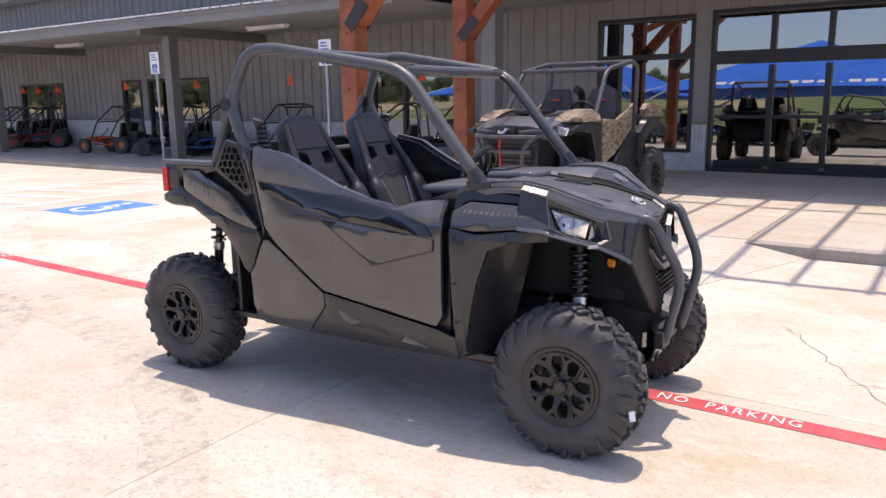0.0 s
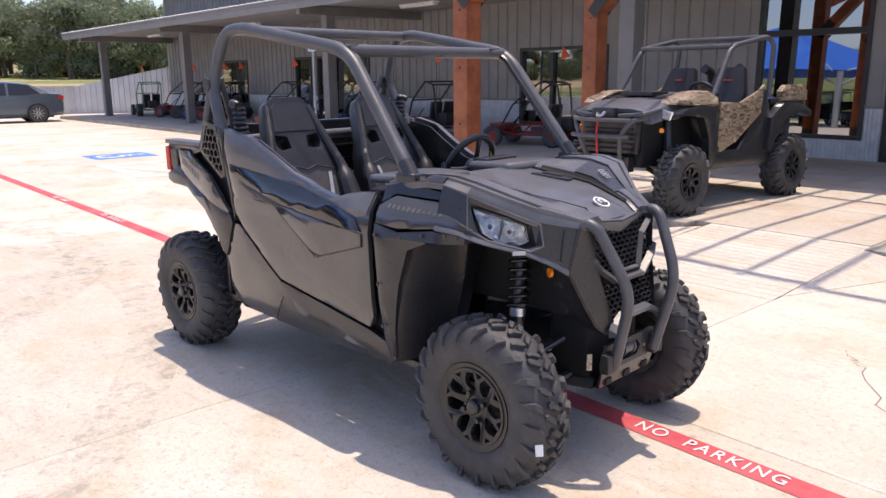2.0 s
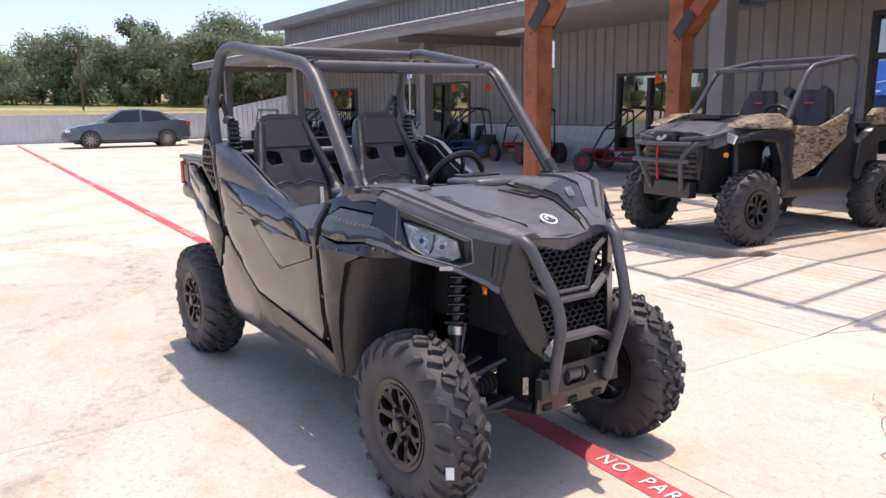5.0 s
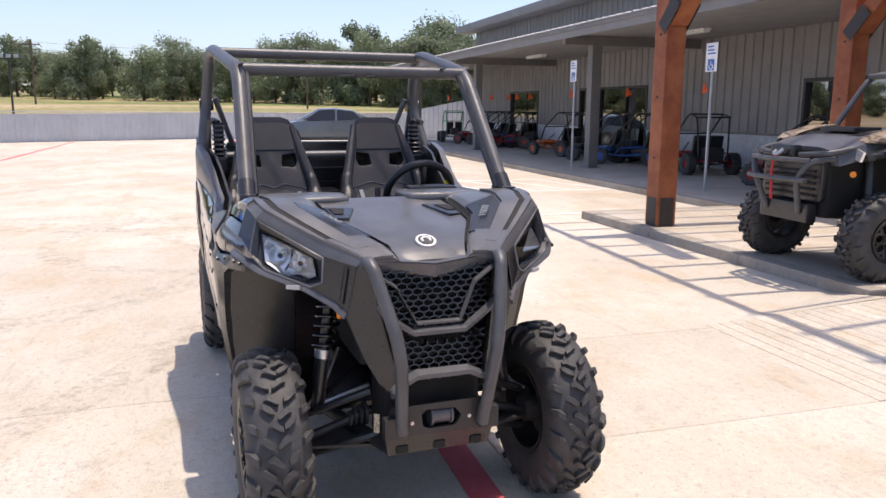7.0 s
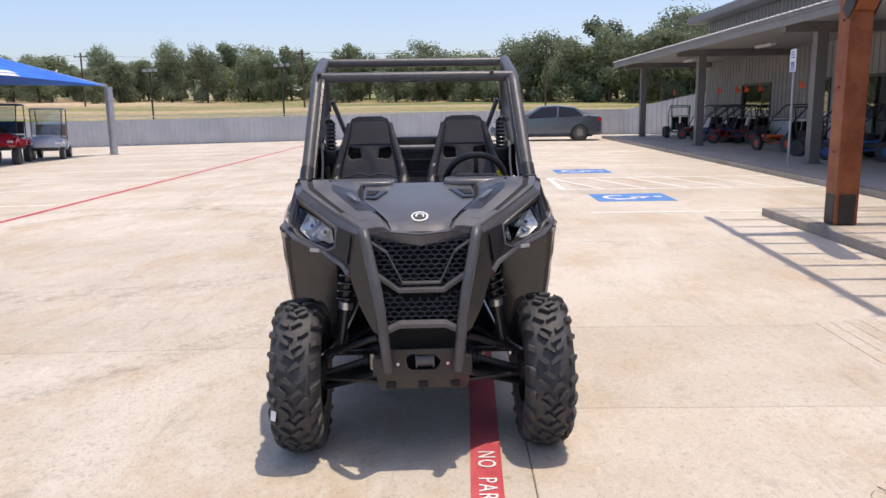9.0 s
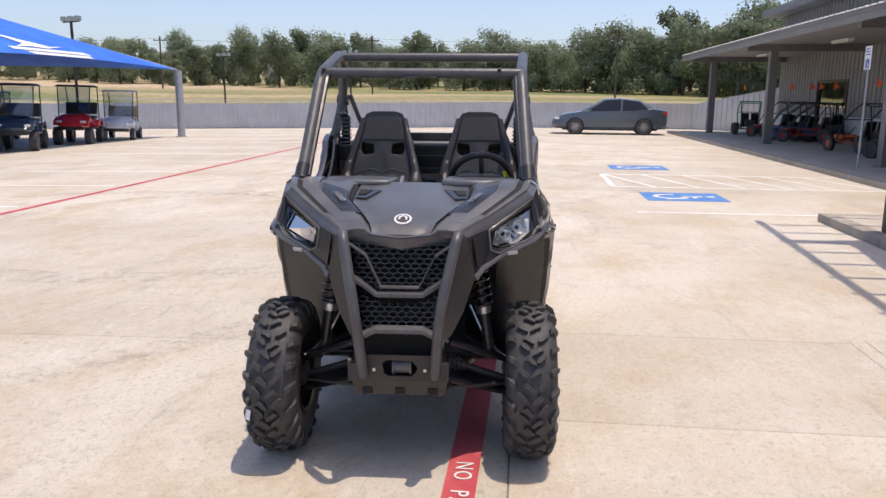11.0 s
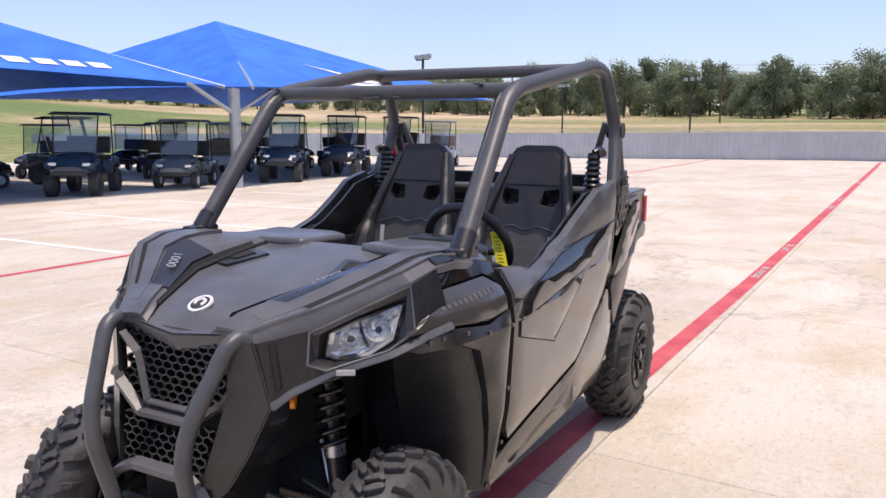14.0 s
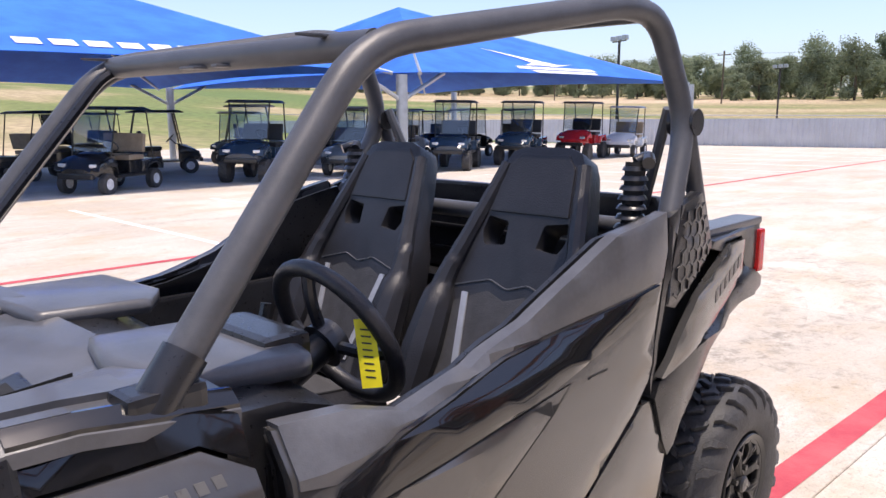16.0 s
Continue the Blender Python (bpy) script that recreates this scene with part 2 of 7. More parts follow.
def tubed(name, points, r, mat, parent=None, sides=10, radius=0.08, label="", closed=False):
    bm = bmesh.new()
    tube(bm, points, r, sides, radius, closed=closed)
    if closed:
        bmesh.ops.remove_doubles(bm, verts=bm.verts, dist=1e-5)
    return part(name, bm, mat, parent, label, True, 40)


def cylinder(bm, m, r, depth, sides=20, r2=None):
    r2 = r if r2 is None else r2
    ring_loft(bm, [[m @ Vector((rr * math.cos(k * math.tau / sides), rr * math.sin(k * math.tau / sides), z)) for k in range(sides)] for rr, z in ((r, -depth / 2), (r2, depth / 2))])


def revolve(bm, profile, sides, m=None):
    """Turns a closed profile of (radius, along y) round the y axis."""
    rings = []
    for k in range(sides):
        c, s = math.cos(k * math.tau / sides), math.sin(k * math.tau / sides)
        ring = [Vector((r * c, y, r * s)) for r, y in profile]
        rings.append([m @ v for v in ring] if m else ring)
    rings.append(rings[0])
    ring_loft(bm, rings, True, False)
    bmesh.ops.remove_doubles(bm, verts=bm.verts, dist=1e-6)


def flat_poly(bm, loops):
    """A flat face from an outer loop and the holes in it."""
    edges = []
    for loop in loops:
        vs = [bm.verts.new(p) for p in loop]
        edges += [bm.edges.new((vs[i], vs[(i + 1) % len(vs)])) for i in range(len(vs))]
    if len(loops) == 1:
        bm.faces.new([e.verts[0] for e in edges])
    else:
        bmesh.ops.triangle_fill(bm, use_beauty=True, use_dissolve=True, edges=edges)


def slab(loops, thickness, m=None, bevel=0.0):
    """A plate from loops in its own x-y plane, thick along z, placed by m."""
    bm = bmesh.new()
    flat_poly(bm, [[(x, y, 0) for x, y in loop] for loop in loops])
    bmesh.ops.recalc_face_normals(bm, faces=bm.faces)
    r = bmesh.ops.extrude_face_region(bm, geom=bm.faces[:])
    bmesh.ops.translate(bm, vec=(0, 0, thickness), verts=[g for g in r["geom"] if isinstance(g, bmesh.types.BMVert)])
    if bevel:
        sharp = [e for e in bm.edges if len(e.link_faces) == 2 and e.calc_face_angle(0) > 0.6]
        bmesh.ops.bevel(bm, geom=sharp, offset=bevel, segments=2, affect="EDGES", profile=0.7)
    if m:
        bmesh.ops.transform(bm, matrix=m, verts=bm.verts)
    return bm


def lettering(text, size, m, mat, parent, name="lettering", depth=0.002, squeeze=1.0, label="", length=0.0):
    cu = bpy.data.curves.new(name, "FONT")
    cu.body, cu.size, cu.extrude, cu.align_x, cu.align_y, cu.space_character = text, size, depth, "CENTER", "CENTER", 1.25 if length else 1.0
    tmp = bpy.data.objects.new(name, cu)
    scene.collection.objects.link(tmp)
    me = bpy.data.meshes.new_from_object(tmp.evaluated_get(bpy.context.evaluated_depsgraph_get()))
    bpy.data.objects.remove(tmp)
    if length:
        xs = [v.co.x for v in me.vertices]
        squeeze = length / (max(xs) - min(xs))
    me.transform(m @ Matrix.Diagonal((squeeze, 1, 1, 1)))
    me.materials.clear()
    me.materials.append(mat)
    ob = new(name, me)
    ob.parent = parent
    if label:
        ob["label"] = label
    return ob


def thing(name, label, category, m=None, group="", kind=""):
    ob = new(name)
    ob.empty_display_size = 0.2
    if m:
        ob.matrix_world = m
    return tagged(ob, label, category, group, kind)


def gz(y):
    """The pavement's height: level beside the building, falling gently away from it."""
    return 0.0155 * min(y + 1.0, 0.0)

# ---- ground, pavement, kerbs ----
def land(x, y):
    """Height of the open land: level round the lot, rising slowly to the woods."""
    out = max(-37 - x, x - 55, -y - 60, y - 45, 0.0)
    away = min(out, 260.0)
    h = -0.65 + 0.034 * away + 0.5 * noise.noise(Vector((x * 0.02, y * 0.02, 3.0))) * min(1, out / 30)
    if y < -40:
        h += 0.03 * min(-40 - y, 240) * (0.75 + 0.4 * noise.noise(Vector((x * 0.008, y * 0.008, 7.0))))
    return h


def field_material():
    m = bpy.data.materials.new("field")
    m.use_nodes = True
    N, L = m.node_tree.nodes, m.node_tree.links
    b = N["Principled BSDF"]
    geo = N.new("ShaderNodeNewGeometry")
    mp = N.new("ShaderNodeMapping")
    mp.inputs["Scale"].default_value = (0.035, 0.012, 0.1)
    L.new(geo.outputs["Position"], mp.inputs[0])
    n1 = N.new("ShaderNodeTexNoise")
    n1.inputs["Scale"].default_value, n1.inputs["Detail"].default_value = 1.0, 8
    L.new(mp.outputs[0], n1.inputs["Vector"])
    r = N.new("ShaderNodeValToRGB")
    e = r.color_ramp.elements
    e[0].position, e[0].color = 0.36, (0.13, 0.19, 0.055, 1)
    e[1].position, e[1].color = 0.64, (0.54, 0.42, 0.28, 1)
    a = e.new(0.47)
    a.color = (0.19, 0.22, 0.07, 1)
    a = e.new(0.53)
    a.color = (0.36, 0.30, 0.16, 1)
    L.new(n1.outputs[0], r.inputs[0])
    n2 = N.new("ShaderNodeTexNoise")
    n2.inputs["Scale"].default_value, n2.inputs["Detail"].default_value = 1.2, 8
    L.new(geo.outputs["Position"], n2.inputs["Vector"])
    mul = N.new("ShaderNodeMix")
    mul.data_type, mul.blend_type = "RGBA", "MULTIPLY"
    mr = N.new("ShaderNodeMapRange")
    mr.inputs["From Min"].default_value, mr.inputs["From Max"].default_value = 0.3, 0.7
    mr.inputs["To Min"].default_value, mr.inputs["To Max"].default_value = 0.6, 1.25
    L.new(n2.outputs[0], mr.inputs["Value"])
    mul.inputs[0].default_value = 1.0
    L.new(r.outputs[0], mul.inputs[6])
    L.new(mr.outputs[0], mul.inputs[7])
    L.new(mul.outputs[2], b.inputs["Base Color"])
    b.inputs["Roughness"].default_value = 0.95
    return m


FIELD = field_material()
bm = bmesh.new()
radii = [0.0] + [14 * 1.13 ** k for k in range(46)]
rings = []
for r in radii[1:]:
    ring = []
    for k in range(120):
        a = k * math.tau / 120
        x, y = r * math.cos(a), r * math.sin(a)
        ring.append((x, y, land(x, y)))
    rings.append(ring)
ring_loft(bm, rings, True, False)
bm.faces.new([v for v in bm.verts][:120])
tagged(part("ground", bm, FIELD, smooth=True), "grassy open field with bare sandy patches rising to woods", "ground", kind="structure")

# concrete slabs with open joints between them
pavement = thing("pavement", "pale stained concrete parking lot with saw-cut joints", "pavement", kind="structure")
boxed("bed", -34.0, 50, -58, 44, -1.2, -0.95, DARK_JOINT, pavement)


def pavement_slab(x0, x1, y0, y1):
    g = 0.0020
    bm = bmesh.new()
    vs = box(bm, x0 + g, x1 - g, y0 + g, y1 - g, -0.12, 0.0)
    if y0 < -1.0 < y1:
        bmesh.ops.bisect_plane(bm, geom=bm.verts[:] + bm.edges[:] + bm.faces[:], plane_co=(0, -1, 0), plane_no=(0, 1, 0))
    for v in bm.verts:
        v.co.z += gz(v.co.y)
    bmesh.ops.bevel(bm, geom=[e for e in bm.edges if all(v.co.z > gz(v.co.y) - 0.01 for v in e.verts)], offset=0.004, segments=1, affect="EDGES")
    return part("slab", bm, CONCRETE, pavement)


# filler in the joints, just below the slabs
bm = bmesh.new()
vs = [bm.verts.new((x, y, gz(y) - 0.012)) for x in (-34.2, 50) for y in (-58, -1.0, 44)]
bm.faces.new((vs[0], vs[3], vs[4], vs[1]))
bm.faces.new((vs[1], vs[4], vs[5], vs[2]))
part("joint_filler", bm, DARK_JOINT, pavement)
y_joints = [-58, -49, -40, -31.5, -23.2, -18.4, -13.6, -8.9, -4.2, 0.52, 5.2, 9.8]
for ya, yb in zip(y_joints, y_joints[1:]):
    first = -0.17 if yb <= 0.6 else 0.82
    cuts = sorted({-34.2, 50.0} | {round(first + 4.6 * k, 2) for k in range(-7, 11)} | ({-0.56} if ya > 0 else set()))
    for xa, xb in zip(cuts, cuts[1:]):
        pavement_slab(xa, xb, ya, yb)
for xa, xb in zip([-34.2 + 8 * k for k in range(11)], [-34.2 + 8 * k for k in range(1, 12)]):
    pavement_slab(xa, min(xb, 50), 9.8, 44)


def strip(name, points, width, mat, z=0.003, parent=None, wobble=0.0):
    """A painted line or crack laid on the pavement."""
    bm = bmesh.new()
    rows = []
    pts = [Vector((*p, 0)) for p in points]
    for i, p in enumerate(pts):
        d = (pts[min(i + 1, len(pts) - 1)] - pts[max(i - 1, 0)]).normalized()
        n = Vector((-d.y, d.x, 0)) * width / 2 * (1 + wobble * (random.random() - 0.5))
        rows.append([bm.verts.new((*q.xy, gz(q.y) + z)) for q in (p - n, p + n)])
    for a, b in zip(rows, rows[1:]):
        bm.faces.new((a[0], b[0], b[1], a[1]))
    return part(name, bm, mat, parent)


def line(x0, y0, x1, y1, n=24):
    return [(x0 + (x1 - x0) * k / n, y0 + (y1 - y0) * k / n) for k in range(n + 1)]


def lane_y(x):
    """The fire lane line bends a little away from the walk."""
    return 0.415 - 0.0125 * max(0, x + 5)


red_line = thing("red_line", "faded red painted fire lane line with white lettering", "marking", kind="structure")
strip("stripe", [(x, lane_y(x)) for x in range(-33, 10)], 0.13, RED_PAINT, 0.003, red_line, 0.05)
for x in (1.635, -5.6, -12.9, -20.2):
    lettering("NO  PARKING", 0.105, pose(x, lane_y(x), 0.0065, 0, 0, -0.7), WHITE_PAINT, red_line, "painted_words", 0.0012, length=0.66)
for x in (-7.5, -14.8):
    lettering("FIRE  LANE", 0.105, pose(x, lane_y(x), 0.0065), WHITE_PAINT, red_line, "painted_words", 0.0012, length=0.60)
red_line_far = thing("red_line", "faded red painted line beside the parking stalls", "marking", kind="structure")
strip("stripe", line(-33.5, -6.35, 12.0, -6.35), 0.12, RED_PAINT, 0.003, red_line_far, 0.05)

stall_lines = thing("stall_lines", "white painted parking stall lines and hatching", "marking", kind="structure")
for x in (-6.05, -9.0, -11.15, -14.4, -17.1, -19.8, -22.5, -25.2, -28.0):
    strip("stripe", line(x, 2.05, x, 6.5, 4), 0.1, WHITE_PAINT, 0.003, stall_lines, 0.1)
for k in range(6):
    strip("stripe", line(-11.1, 2.1 + 0.75 * k, -9.05, 2.75 + 0.75 * k, 4), 0.09, WHITE_PAINT, 0.0045, stall_lines, 0.1)
strip("stripe", line(-11.15, 2.05, -9.0, 2.05, 4), 0.1, WHITE_PAINT, 0.005, stall_lines, 0.1)
for k in range(10):
    x = -3.2 - 2.6 * k
    strip("stripe", line(x, -12.4, x, -6.6, 5), 0.1, WHITE_PAINT, 0.003, stall_lines, 0.1)


def accessible_mark(x, y):
    """A blue square with a white wheelchair symbol, read from the driving lane."""
    t = thing("accessible_mark", "blue painted square with white wheelchair symbol", "marking", pose(x, y, 0), "accessible parking marks", "structure")
    bm = bmesh.new()
    box(bm, -0.5, 0.5, -0.6, 0.6, 0.0005, 0.004)
    part("panel", bm, BLUE_PAINT, t)
    bm = bmesh.new()
    # wheel, back, seat, leg and head, lying with the head towards +y
    n = 20
    for i in range(n):
        a0, a1 = (radians(-200 + 250 * k / n) for k in (i, i + 1))
        c = Vector((0.0, -0.18, 0.0065))
        q = [c + Vector((math.cos(a) * r, math.sin(a) * r, 0)) for a, r in ((a0, 0.19), (a1, 0.19), (a1, 0.27), (a0, 0.27))]
        bm.faces.new([bm.verts.new(p) for p in q])
    for a, b, w in (((0.0, -0.02), (-0.02, 0.30), 0.09), ((-0.02, 0.02), (0.2, 0.02), 0.08), ((0.2, 0.02), (0.3, -0.3), 0.08), ((-0.02, 0.16), (0.17, 0.16), 0.07)):
        d = (Vector(b) - Vector(a)).normalized()
        nn = Vector((-d.y, d.x)) * w / 2
        bm.faces.new([bm.verts.new((*p, 0.0068)) for p in (Vector(a) - nn, Vector(b) - nn, Vector(b) + nn, Vector(a) + nn)])
    bm.faces.new([bm.verts.new((-0.02 + 0.075 * math.cos(k * math.tau / 16), 0.42 + 0.075 * math.sin(k * math.tau / 16), 0.0065)) for k in range(16)])
    part("symbol", bm, WHITE_PAINT, t)
    return t


accessible_mark(-7.76, 2.97)
accessible_mark(-12.75, 2.97)

crack_run = thing("crack", "thin dark cracks in the concrete", "crack", kind="structure")
for start, end, w in (((2.35, 0.62), (1.7, 1.75), 0.006), ((1.7, 1.75), (1.55, 1.95), 0.004), ((2.35, 0.60), (3.6, 0.72), 0.003), ((2.1, 1.0), (2.5, 1.15), 0.004)):
    pts, n = [], 16
    for k in range(n + 1):
        s = k / n
        pts.append((start[0] + (end[0] - start[0]) * s + (random.random() - 0.5) * 0.05, start[1] + (end[1] - start[1]) * s + (random.random() - 0.5) * 0.05))
    strip("crack_line", pts, w, DARK_JOINT, 0.002, crack_run, 0.9)

# raised walk and entrance apron
WALK = 0.10
walkway = thing("walkway", "grey concrete walk with a kerb under the porch", "walkway", kind="structure")
for xa, xb in zip([-29.9 + 4.08 * k for k in range(6)], [-29.9 + 4.08 * k for k in range(1, 7)]):
    bm = bmesh.new()
    box(bm, xa + 0.004, xb - 0.004, 6.76, 10.9, -0.3, WALK, 0.006)
    part("slab", bm, WALKWAY, walkway)
    bm = bmesh.new()
    box(bm, xa + 0.003, xb - 0.003, 6.58, 6.752, -0.3, WALK + 0.004, 0.018)
    part("kerb", bm, KERB, walkway)
apron = thing("apron", "raised concrete entrance apron with kerb and score lines", "apron", kind="structure")
APRON = concrete_material("concrete_apron", (0.50, 0.44, 0.36), (0.58, 0.53, 0.46), (0.48, 0.36, 0.25), 0.04, False)
xs = [-5.43, -3.9, -2.35, -0.8, 0.8, 2.35, 3.9, 5.4, 6.9, 8.4]
ys = [4.36, 5.9, 7.45, 9.0, 10.9]
for xa, xb in zip(xs, xs[1:]):
    for ya, yb in zip(ys, ys[1:]):
        bm = bmesh.new()
        box(bm, xa + 0.005, xb - 0.005, ya + 0.005, yb - 0.005, -0.3, WALK, 0.005)
        part("slab", bm, APRON, apron)
    if not -0.81 < xa < 0.79:
        bm = bmesh.new()
        box(bm, xa + 0.003, xb - 0.003, 4.18, 4.362, -0.3, WALK + 0.003, 0.02)
        part("kerb", bm, KERB, apron)
bm = bmesh.new()
box(bm, -5.6, -5.432, 4.18, 6.575, -0.3, WALK + 0.003, 0.02)
part("kerb", bm, KERB, apron)
# the flared kerb ramp, scored across
bm = bmesh.new()
n = 18
for k in range(n):
    s0, s1 = k / n, (k + 0.95) / n
    y0, y1 = 2.60 + 1.75 * s0, 2.60 + 1.75 * s1
    w = lambda s: 0.72
    z = lambda s: 0.0025 + (WALK - 0.004) * s
    top = [(0.1 - w(s0), y0, z(s0)), (0.1 + w(s0), y0, z(s0)), (0.1 + w(s1), y1, z(s1)), (0.1 - w(s1), y1, z(s1))]
    low = [(x, y, -0.1) for x, y, _ in top]
    ring_loft(bm, [low, top])
    part("ramp_strip", bm, CONCRETE, apron)
    bm = bmesh.new()
    s2 = (k + 1) / n
    y2 = 2.60 + 1.75 * s2
    top = [(0.1 - w(s1), y1, z(s1) - 0.002), (0.1 + w(s1), y1, z(s1) - 0.002), (0.1 + w(s2), y2, z(s2) - 0.002), (0.1 - w(s2), y2, z(s2) - 0.002)]
    ring_loft(bm, [[(x, y, -0.1) for x, y, _ in top], top])
    part("ramp_groove", bm, KERB, apron)
    bm = bmesh.new()
bm.free()
for s in (-1, 1):
    bm = bmesh.new()
    a = [(0.1 + s * 0.725, 2.72, 0.004), (0.1 + s * 0.725, 4.175, 0.094), (0.1 + s * 1.25, 4.175, 0.004)]
    ring_loft(bm, [[(x, y, -0.1) for x, y, _ in a], a])
    part("flare", bm, CONCRETE, apron)

# ---- building ----
WALL_Y = 10.9


def ribbed_sheet(bm, x0, x1, z0, z1, y, pitch, rib, depth, top=None):
    """Upright ribbed sheet metal facing -y; top(x) may slope its upper edge."""
    xs = [x0]
    x = x0
    prof = []
    while x < x1 - 1e-6:
        for dx, dy in ((0, 0), (pitch - rib * 2, 0), (pitch - rib * 1.6, depth), (pitch - rib * 0.4, depth), (pitch, 0)):
            if x + dx <= x1 + 1e-6:
                prof.append((x + dx, y - dy))
        x += pitch
    prof.append((x1, y))
    top = top or (lambda x: z1)
    lo = [bm.verts.new((x, yy, z0)) for x, yy in prof]
    hi = [bm.verts.new((x, yy, top(x))) for x, yy in prof]
    for i in range(len(prof) - 1):
        if (lo[i].co - lo[i + 1].co).length > 1e-5:
            bm.faces.new((lo[i], lo[i + 1], hi[i + 1], hi[i]))
    bmesh.ops.remove_doubles(bm, verts=bm.verts, dist=1e-5)


openings = [  # x0, x1, z0, z1, kind
    (-25.0, -22.3, 0.24, 2.13, "window"),
    (-19.05, -18.1, 0.10, 2.13, "door"),
    (-17.75, -15.0, 0.24, 2.13, "window"),
    (-9.2, -6.75, 0.40, 2.10, "window"),
    (-3.58, -1.74, 0.42, 2.86, "window"),
    (-1.45, 3.1, 0.10, 2.90, "entrance"),
]
wall = thing("wall_front", "dark ribbed metal wall over a galvanised corrugated skirt", "wall", kind="structure")
BUILD_X0, BUILD_X1, SKIRT, WALL_TOP = -29.3, 12.0, 0.95, 4.9


def wall_bands():
    """Solid stretches of the wall between its openings."""
    out, x = [], BUILD_X0
    for x0, x1, z0, z1, _ in openings:
        out += [(x, x0, 0.0, WALL_TOP), (x0, x1, z1, WALL_TOP)]
        if z0 > 0.2:
            out.append((x0, x1, 0.0, z0))
        x = x1
    out.append((x, BUILD_X1, 0.0, WALL_TOP))
    return out


for x0, x1, z0, z1 in wall_bands():
    boxed("wall_core", x0, x1, WALL_Y + 0.002, WALL_Y + 0.18, z0, z1, FRAME_BLACK, wall)
    if z0 < SKIRT:
        bm = bmesh.new()
        ribbed_sheet(bm, x0, x1, max(z0, 0.1), min(SKIRT, z1), WALL_Y - 0.012, 0.068, 0.03, 0.014)
        part("corrugated_skirt", bm, GALVANISED, wall)
    if z1 > SKIRT:
        bm = bmesh.new()
        ribbed_sheet(bm, x0, x1, max(z0, SKIRT), z1, WALL_Y - 0.012, 0.30, 0.035, 0.028)
        part("ribbed_sheet", bm, SIDING, wall)
        if z0 < SKIRT:
            boxed("ledge", x0, x1, WALL_Y - 0.05, WALL_Y - 0.013, SKIRT - 0.02, SKIRT + 0.03, SIDING_TRIM, wall)
wall_end = thing("wall_end", "dark ribbed metal end wall", "wall", kind="structure")
bm = bmesh.new()
ribbed_sheet(bm, 0, 22, 0.0, 4.9, 0, 0.30, 0.035, 0.028)
bmesh.ops.transform(bm, matrix=pose(BUILD_X0, WALL_Y + 22, 0, 0, 0, -90), verts=bm.verts)
part("ribbed_sheet", bm, SIDING, wall_end)
boxed("wall_back", BUILD_X0, BUILD_X1, WALL_Y + 21.8, WALL_Y + 22, -0.5, 4.9, SIDING).update_tag()
tagged(bpy.data.objects["wall_back"], "dark metal rear wall of the showroom", "wall", kind="structure")
tagged(boxed("wall_side", BUILD_X1 - 0.2, BUILD_X1, WALL_Y + 0.19, WALL_Y + 21.79, -0.5, 4.9, SIDING), "dark metal side wall of the showroom", "wall", kind="structure")
tagged(boxed("floor", BUILD_X0 + 0.05, BUILD_X1 - 0.21, WALL_Y + 0.19, WALL_Y + 21.7, 0.0, 0.09, WALKWAY), "polished grey showroom floor", "floor", kind="structure")


def opening(n, x0, x1, z0, z1, kind):
    names = {"window": "window", "door": "door", "entrance": "door"}
    label = {"window": "black framed tinted window in the metal wall", "door": "black framed tinted glass door", "entrance": "black framed glass sliding entrance doors with transom"}[kind]
    t = thing(f"{names[kind]}_{n}", label, names[kind], kind="structure")
    w = 0.07
    ya, yb = WALL_Y - 0.045, WALL_Y + 0.10
    boxed("frame", x0, x1, ya, yb, z1 - w, z1, FRAME_BLACK, t, 0.004)
    boxed("frame", x0, x1, ya, yb, z0, z0 + w, FRAME_BLACK, t, 0.004)
    for x in (x0, x1 - w):
        boxed("frame", x, x + w, ya, yb, z0 + w + 0.001, z1 - w - 0.001, FRAME_BLACK, t, 0.004)
    bars, rails = [], []
    if kind == "entrance":
        rails = [2.0]
        bars = [-0.43, 0.45, 1.55]
    elif z1 > 2.5:
        rails = [2.15]
    elif x1 - x0 > 2.0:
        bars = [x0 + 0.95] if n == 4 else []
    xs = [x0 + w] + bars + [x1 - w]
    zs = [z0 + w] + rails + [z1 - w]
    for z in rails:
        boxed("transom", x0 + w, x1 - w, ya + 0.003, yb, z - 0.05 if kind != "entrance" else z - 0.02, z + 0.05 if kind != "entrance" else z + 0.2, FRAME_BLACK, t, 0.004)
    for x in bars:
        for za, zb in zip(zs, zs[1:]):
            boxed("mullion", x - 0.045, x + 0.045, ya + 0.006, yb, za + 0.052, zb - 0.052, FRAME_BLACK, t, 0.004)
    if kind == "entrance":
        for xa, xb in zip(xs, xs[1:]):
            boxed("mid_rail", xa + 0.046, xb - 0.046, WALL_Y, WALL_Y + 0.07, 1.04, 1.10, FRAME_BLACK, t, 0.004)
            boxed("kick_rail", xa + 0.046, xb - 0.046, WALL_Y, WALL_Y + 0.07, z0 + 0.071, z0 + 0.2, FRAME_BLACK, t, 0.004)
    for xa, xb in zip(xs, xs[1:]):
        for za, zb in zip(zs, zs[1:]):
            bm = bmesh.new()
            # the panes lean back a little in their frames
            lean = pose((xa + xb) / 2, WALL_Y + 0.034, (za + zb) / 2, -1.0)
            box(bm, (xa - xb) / 2, (xb - xa) / 2, -0.004, 0.004, (za - zb) / 2, (zb - za) / 2, 0.0, lean)
            part("pane", bm, GLASS_DARK, t).visible_shadow = False


for n, o in enumerate(openings, 1):
    opening(n, *o)

